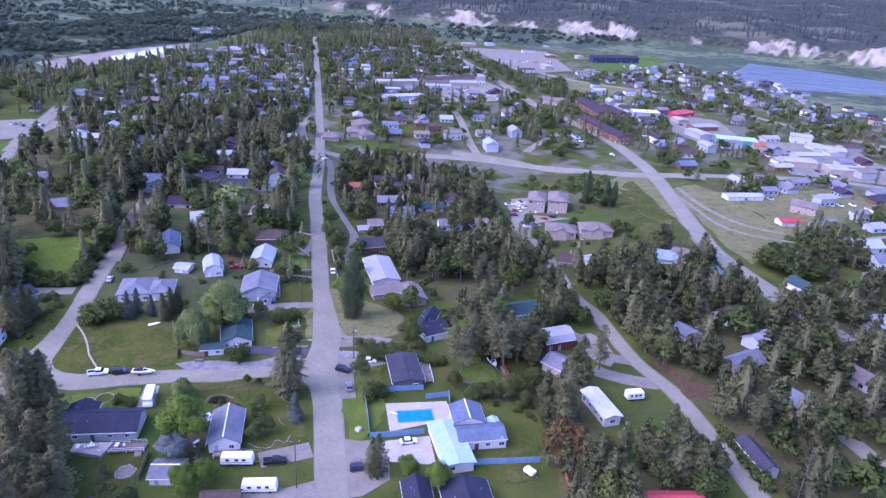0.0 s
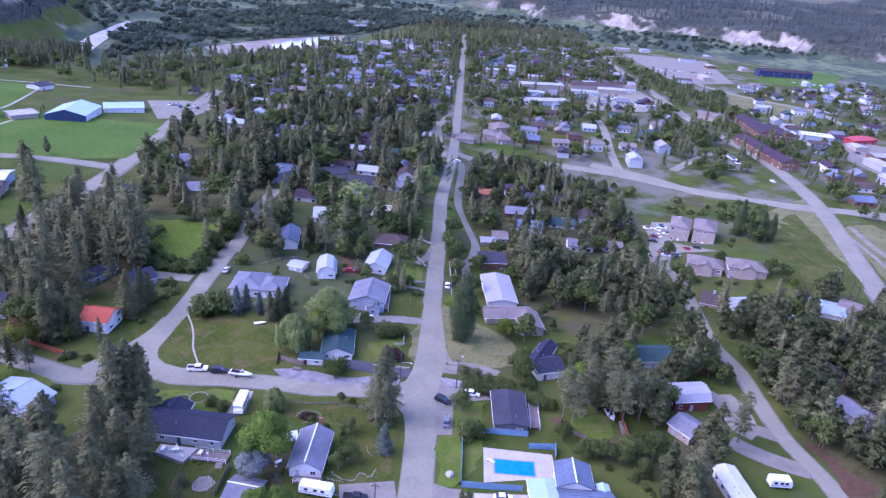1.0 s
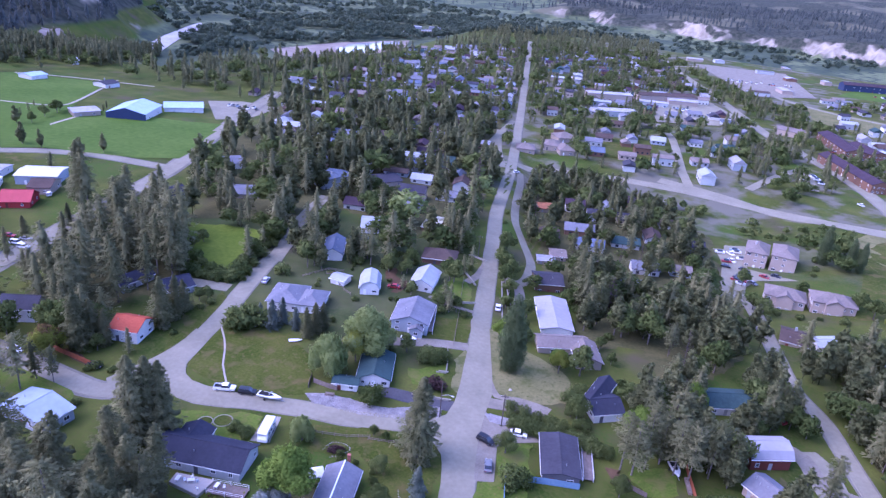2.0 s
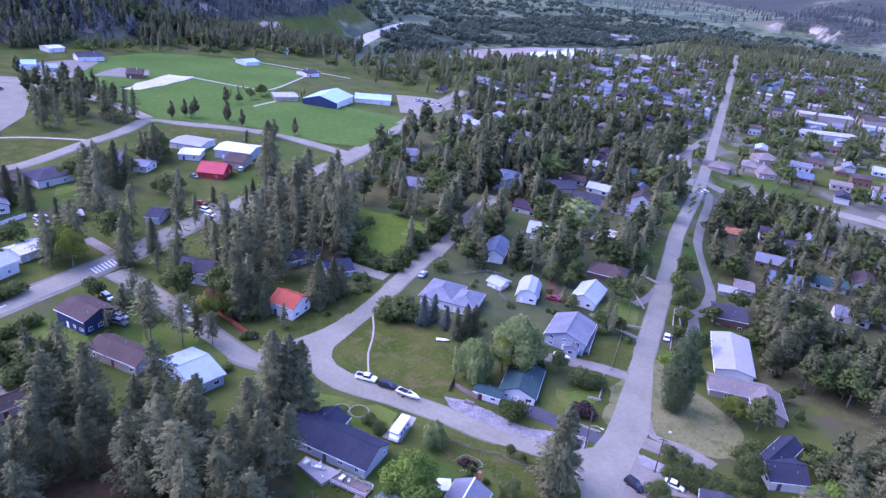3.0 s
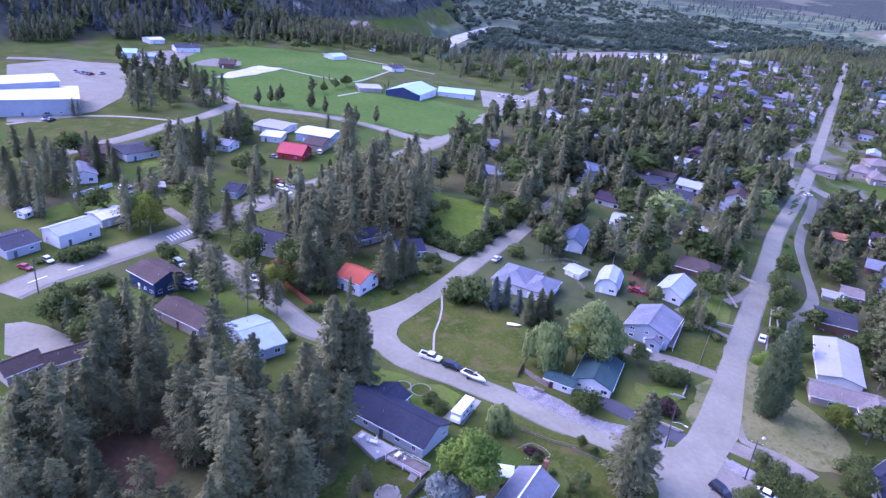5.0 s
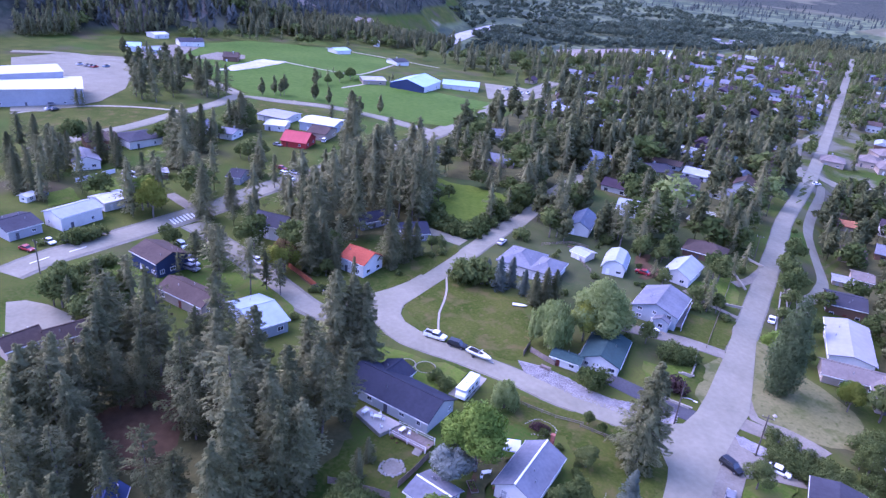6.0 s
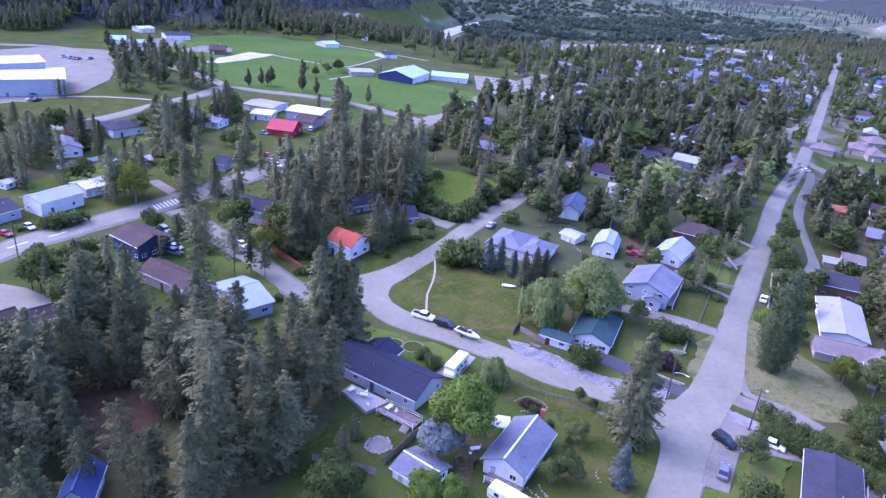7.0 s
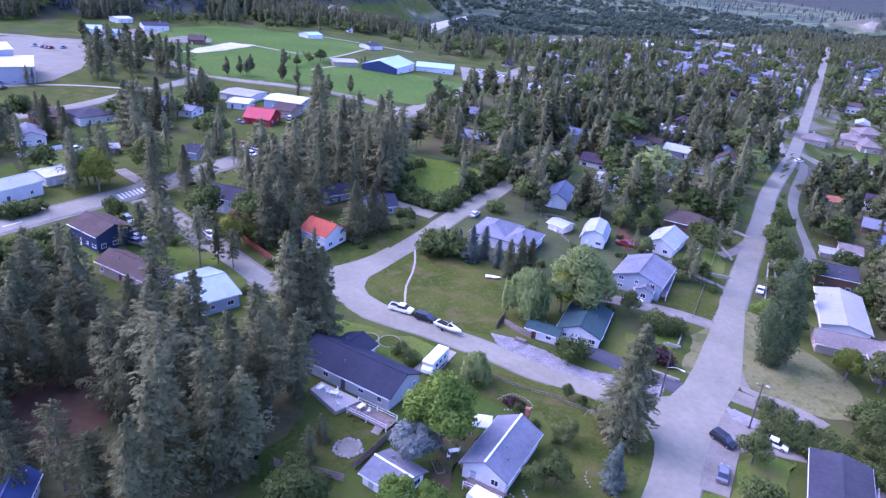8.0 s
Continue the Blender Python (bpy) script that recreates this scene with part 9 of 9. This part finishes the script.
tree(19.2, 181.9, "pine", 17.6)
tree(22.6, 180.6, "pine", 16.6)
tree(27.3, 184.4, "pine", 17.2)
tree(15.7, 184.8, "pine", 15.0)
tree(24.3, 167.2, "leafy", 7.8)
tree(27.1, 170.3, "leafy", 6.9)
tree(30.2, 167.7, "leafy", 9.7)
tree(28.0, 162.0, "leafy", 5.7)
patch("bare_ground", [(5.0, 178.8), (7.8, 180.0), (8.9, 175.1), (6.0, 173.6)], "bare_soil", 0.07)
patch("lawn", [(9.4, 180.8), (19.2, 183.5), (20.6, 175.1), (12.8, 171.9), (9.9, 174.6)], "grass_lawn", 0.06)
board_fence([(5.5, 172.9), (9.4, 172.7), (13.6, 171.4)], 1.4, "wood_weathered", "weathered grey board fence beside a garden lawn")
tree(82.2, 369.6, "poplar", 20.7)
tree(91.7, 364.0, "poplar", 16.6)
tree(95.4, 362.4, "poplar", 15.6)
# shrubs and small trees in the yards
grove([(-108.8, 188.3), (-108.4, 217.0), (-103.2, 264.5), (-66.1, 271.0), (-45.1, 226.9), (-45.0, 197.9), (-65.4, 182.3), (-83.3, 183.6)], "bush:1", 26, 5, 10, 1)
grove([(-63.7, 159.4), (-38.0, 168.3), (-29.1, 139.7), (-40.8, 134.0), (-47.9, 137.5)], "bush:1", 16, 5, 9, 1)
grove([(-28.7, 193.8), (2.7, 205.2), (24.7, 185.7), (31.7, 152.0), (10.2, 165.8), (-19.8, 168.6)], "bush:5 leafy:0.4", 24, 6, 10, 1)
grove([(-209.7, 116.2), (-199.4, 164.7), (-162.2, 175.9), (-129.7, 175.1), (-121.5, 141.4), (-158.0, 132.0), (-165.0, 106.3)], "bush:5 leafy:0.7 pine:1", 30, 7, 13, 1)
grove([(-142.2, 186.5), (-130.2, 209.8), (-120.4, 204.0), (-118.7, 178.0)], "bush:2 leafy:1", 16, 6, 11, 1)
grove([(-47.8, 281.4), (-36.2, 318.5), (-4.5, 236.3), (7.1, 208.7), (-3.5, 192.0), (-29.7, 201.9)], "bush:3 leafy:2", 40, 6, 12, 1)
grove([(-489.4, 313.2), (-445.1, 549.5), (-631.7, 778.8), (-586.1, 366.4)], "fir:2 leafy:1", 130, 9, 16, 0)
grove([(-581.9, 232.7), (-583.6, 364.9), (-561.6, 508.4), (-574.0, 713.6), (-622.0, 779.3), (-615.8, 552.2), (-589.5, 368.5), (-595.4, 238.3)], "fir:1", 420, 13, 21, 0)
grove([(-634.0, 223.4), (-585.6, 288.2), (-600.0, 380.0), (-552.0, 440.0), (-520.0, 490.0), (-478.0, 545.0), (-545.0, 640.0), (-600.0, 560.0), (-640.0, 440.0), (-676.1, 298.6)], "fir:4 leafy:0.4", 520, 12, 20, 0)
grove([(427.1, 966.1), (471.2, 837.4), (409.3, 638.4), (365.5, 563.0), (321.4, 639.6)], "fir:3 leafy:1", 60, 8, 14, 0)
grove([(159.3, 416.0), (296.1, 442.7), (186.2, 256.1), (165.9, 297.7), (154.4, 337.5)], "leafy:2 fir:2 bush:1", 150, 7, 13, 0)
grove([(5.3, 442.3), (105.8, 417.1), (91.3, 379.4), (41.1, 409.5), (5.5, 400.5)], "leafy:2 bush:2", 60, 5, 9, 0)
grove([(85.0, 380.3), (96.1, 403.8), (105.1, 397.7), (85.1, 347.2)], "leafy:1", 8, 9, 14, 0)
grove([(-91.0, 255.0), (-56.3, 270.6), (-46.6, 222.6), (-55.1, 203.4)], "bush:2 leafy:2 fir:1", 30, 6, 12, 1)
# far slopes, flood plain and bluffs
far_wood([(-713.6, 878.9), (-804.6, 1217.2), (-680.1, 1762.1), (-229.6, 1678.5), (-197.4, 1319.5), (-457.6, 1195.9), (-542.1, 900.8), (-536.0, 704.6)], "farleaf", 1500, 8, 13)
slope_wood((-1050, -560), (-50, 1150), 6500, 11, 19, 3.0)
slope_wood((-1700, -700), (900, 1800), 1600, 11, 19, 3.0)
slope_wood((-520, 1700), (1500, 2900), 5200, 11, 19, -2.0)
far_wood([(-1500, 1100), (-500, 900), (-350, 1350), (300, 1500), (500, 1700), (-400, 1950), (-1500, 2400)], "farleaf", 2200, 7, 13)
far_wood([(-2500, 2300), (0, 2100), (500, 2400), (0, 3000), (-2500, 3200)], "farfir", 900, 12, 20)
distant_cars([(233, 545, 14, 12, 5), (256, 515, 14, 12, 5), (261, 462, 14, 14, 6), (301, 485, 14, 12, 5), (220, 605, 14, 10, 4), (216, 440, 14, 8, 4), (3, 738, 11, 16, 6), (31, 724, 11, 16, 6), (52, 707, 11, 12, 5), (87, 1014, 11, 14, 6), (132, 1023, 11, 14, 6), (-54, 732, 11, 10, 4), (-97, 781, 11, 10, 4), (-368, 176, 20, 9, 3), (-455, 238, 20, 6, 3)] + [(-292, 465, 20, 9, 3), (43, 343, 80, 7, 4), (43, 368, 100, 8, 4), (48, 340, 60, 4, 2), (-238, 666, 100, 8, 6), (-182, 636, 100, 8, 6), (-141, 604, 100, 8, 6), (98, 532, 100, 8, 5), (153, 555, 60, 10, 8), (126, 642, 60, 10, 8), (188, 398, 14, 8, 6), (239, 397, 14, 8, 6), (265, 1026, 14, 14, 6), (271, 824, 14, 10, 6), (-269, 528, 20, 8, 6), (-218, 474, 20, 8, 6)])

distant_houses()
grow_woods()
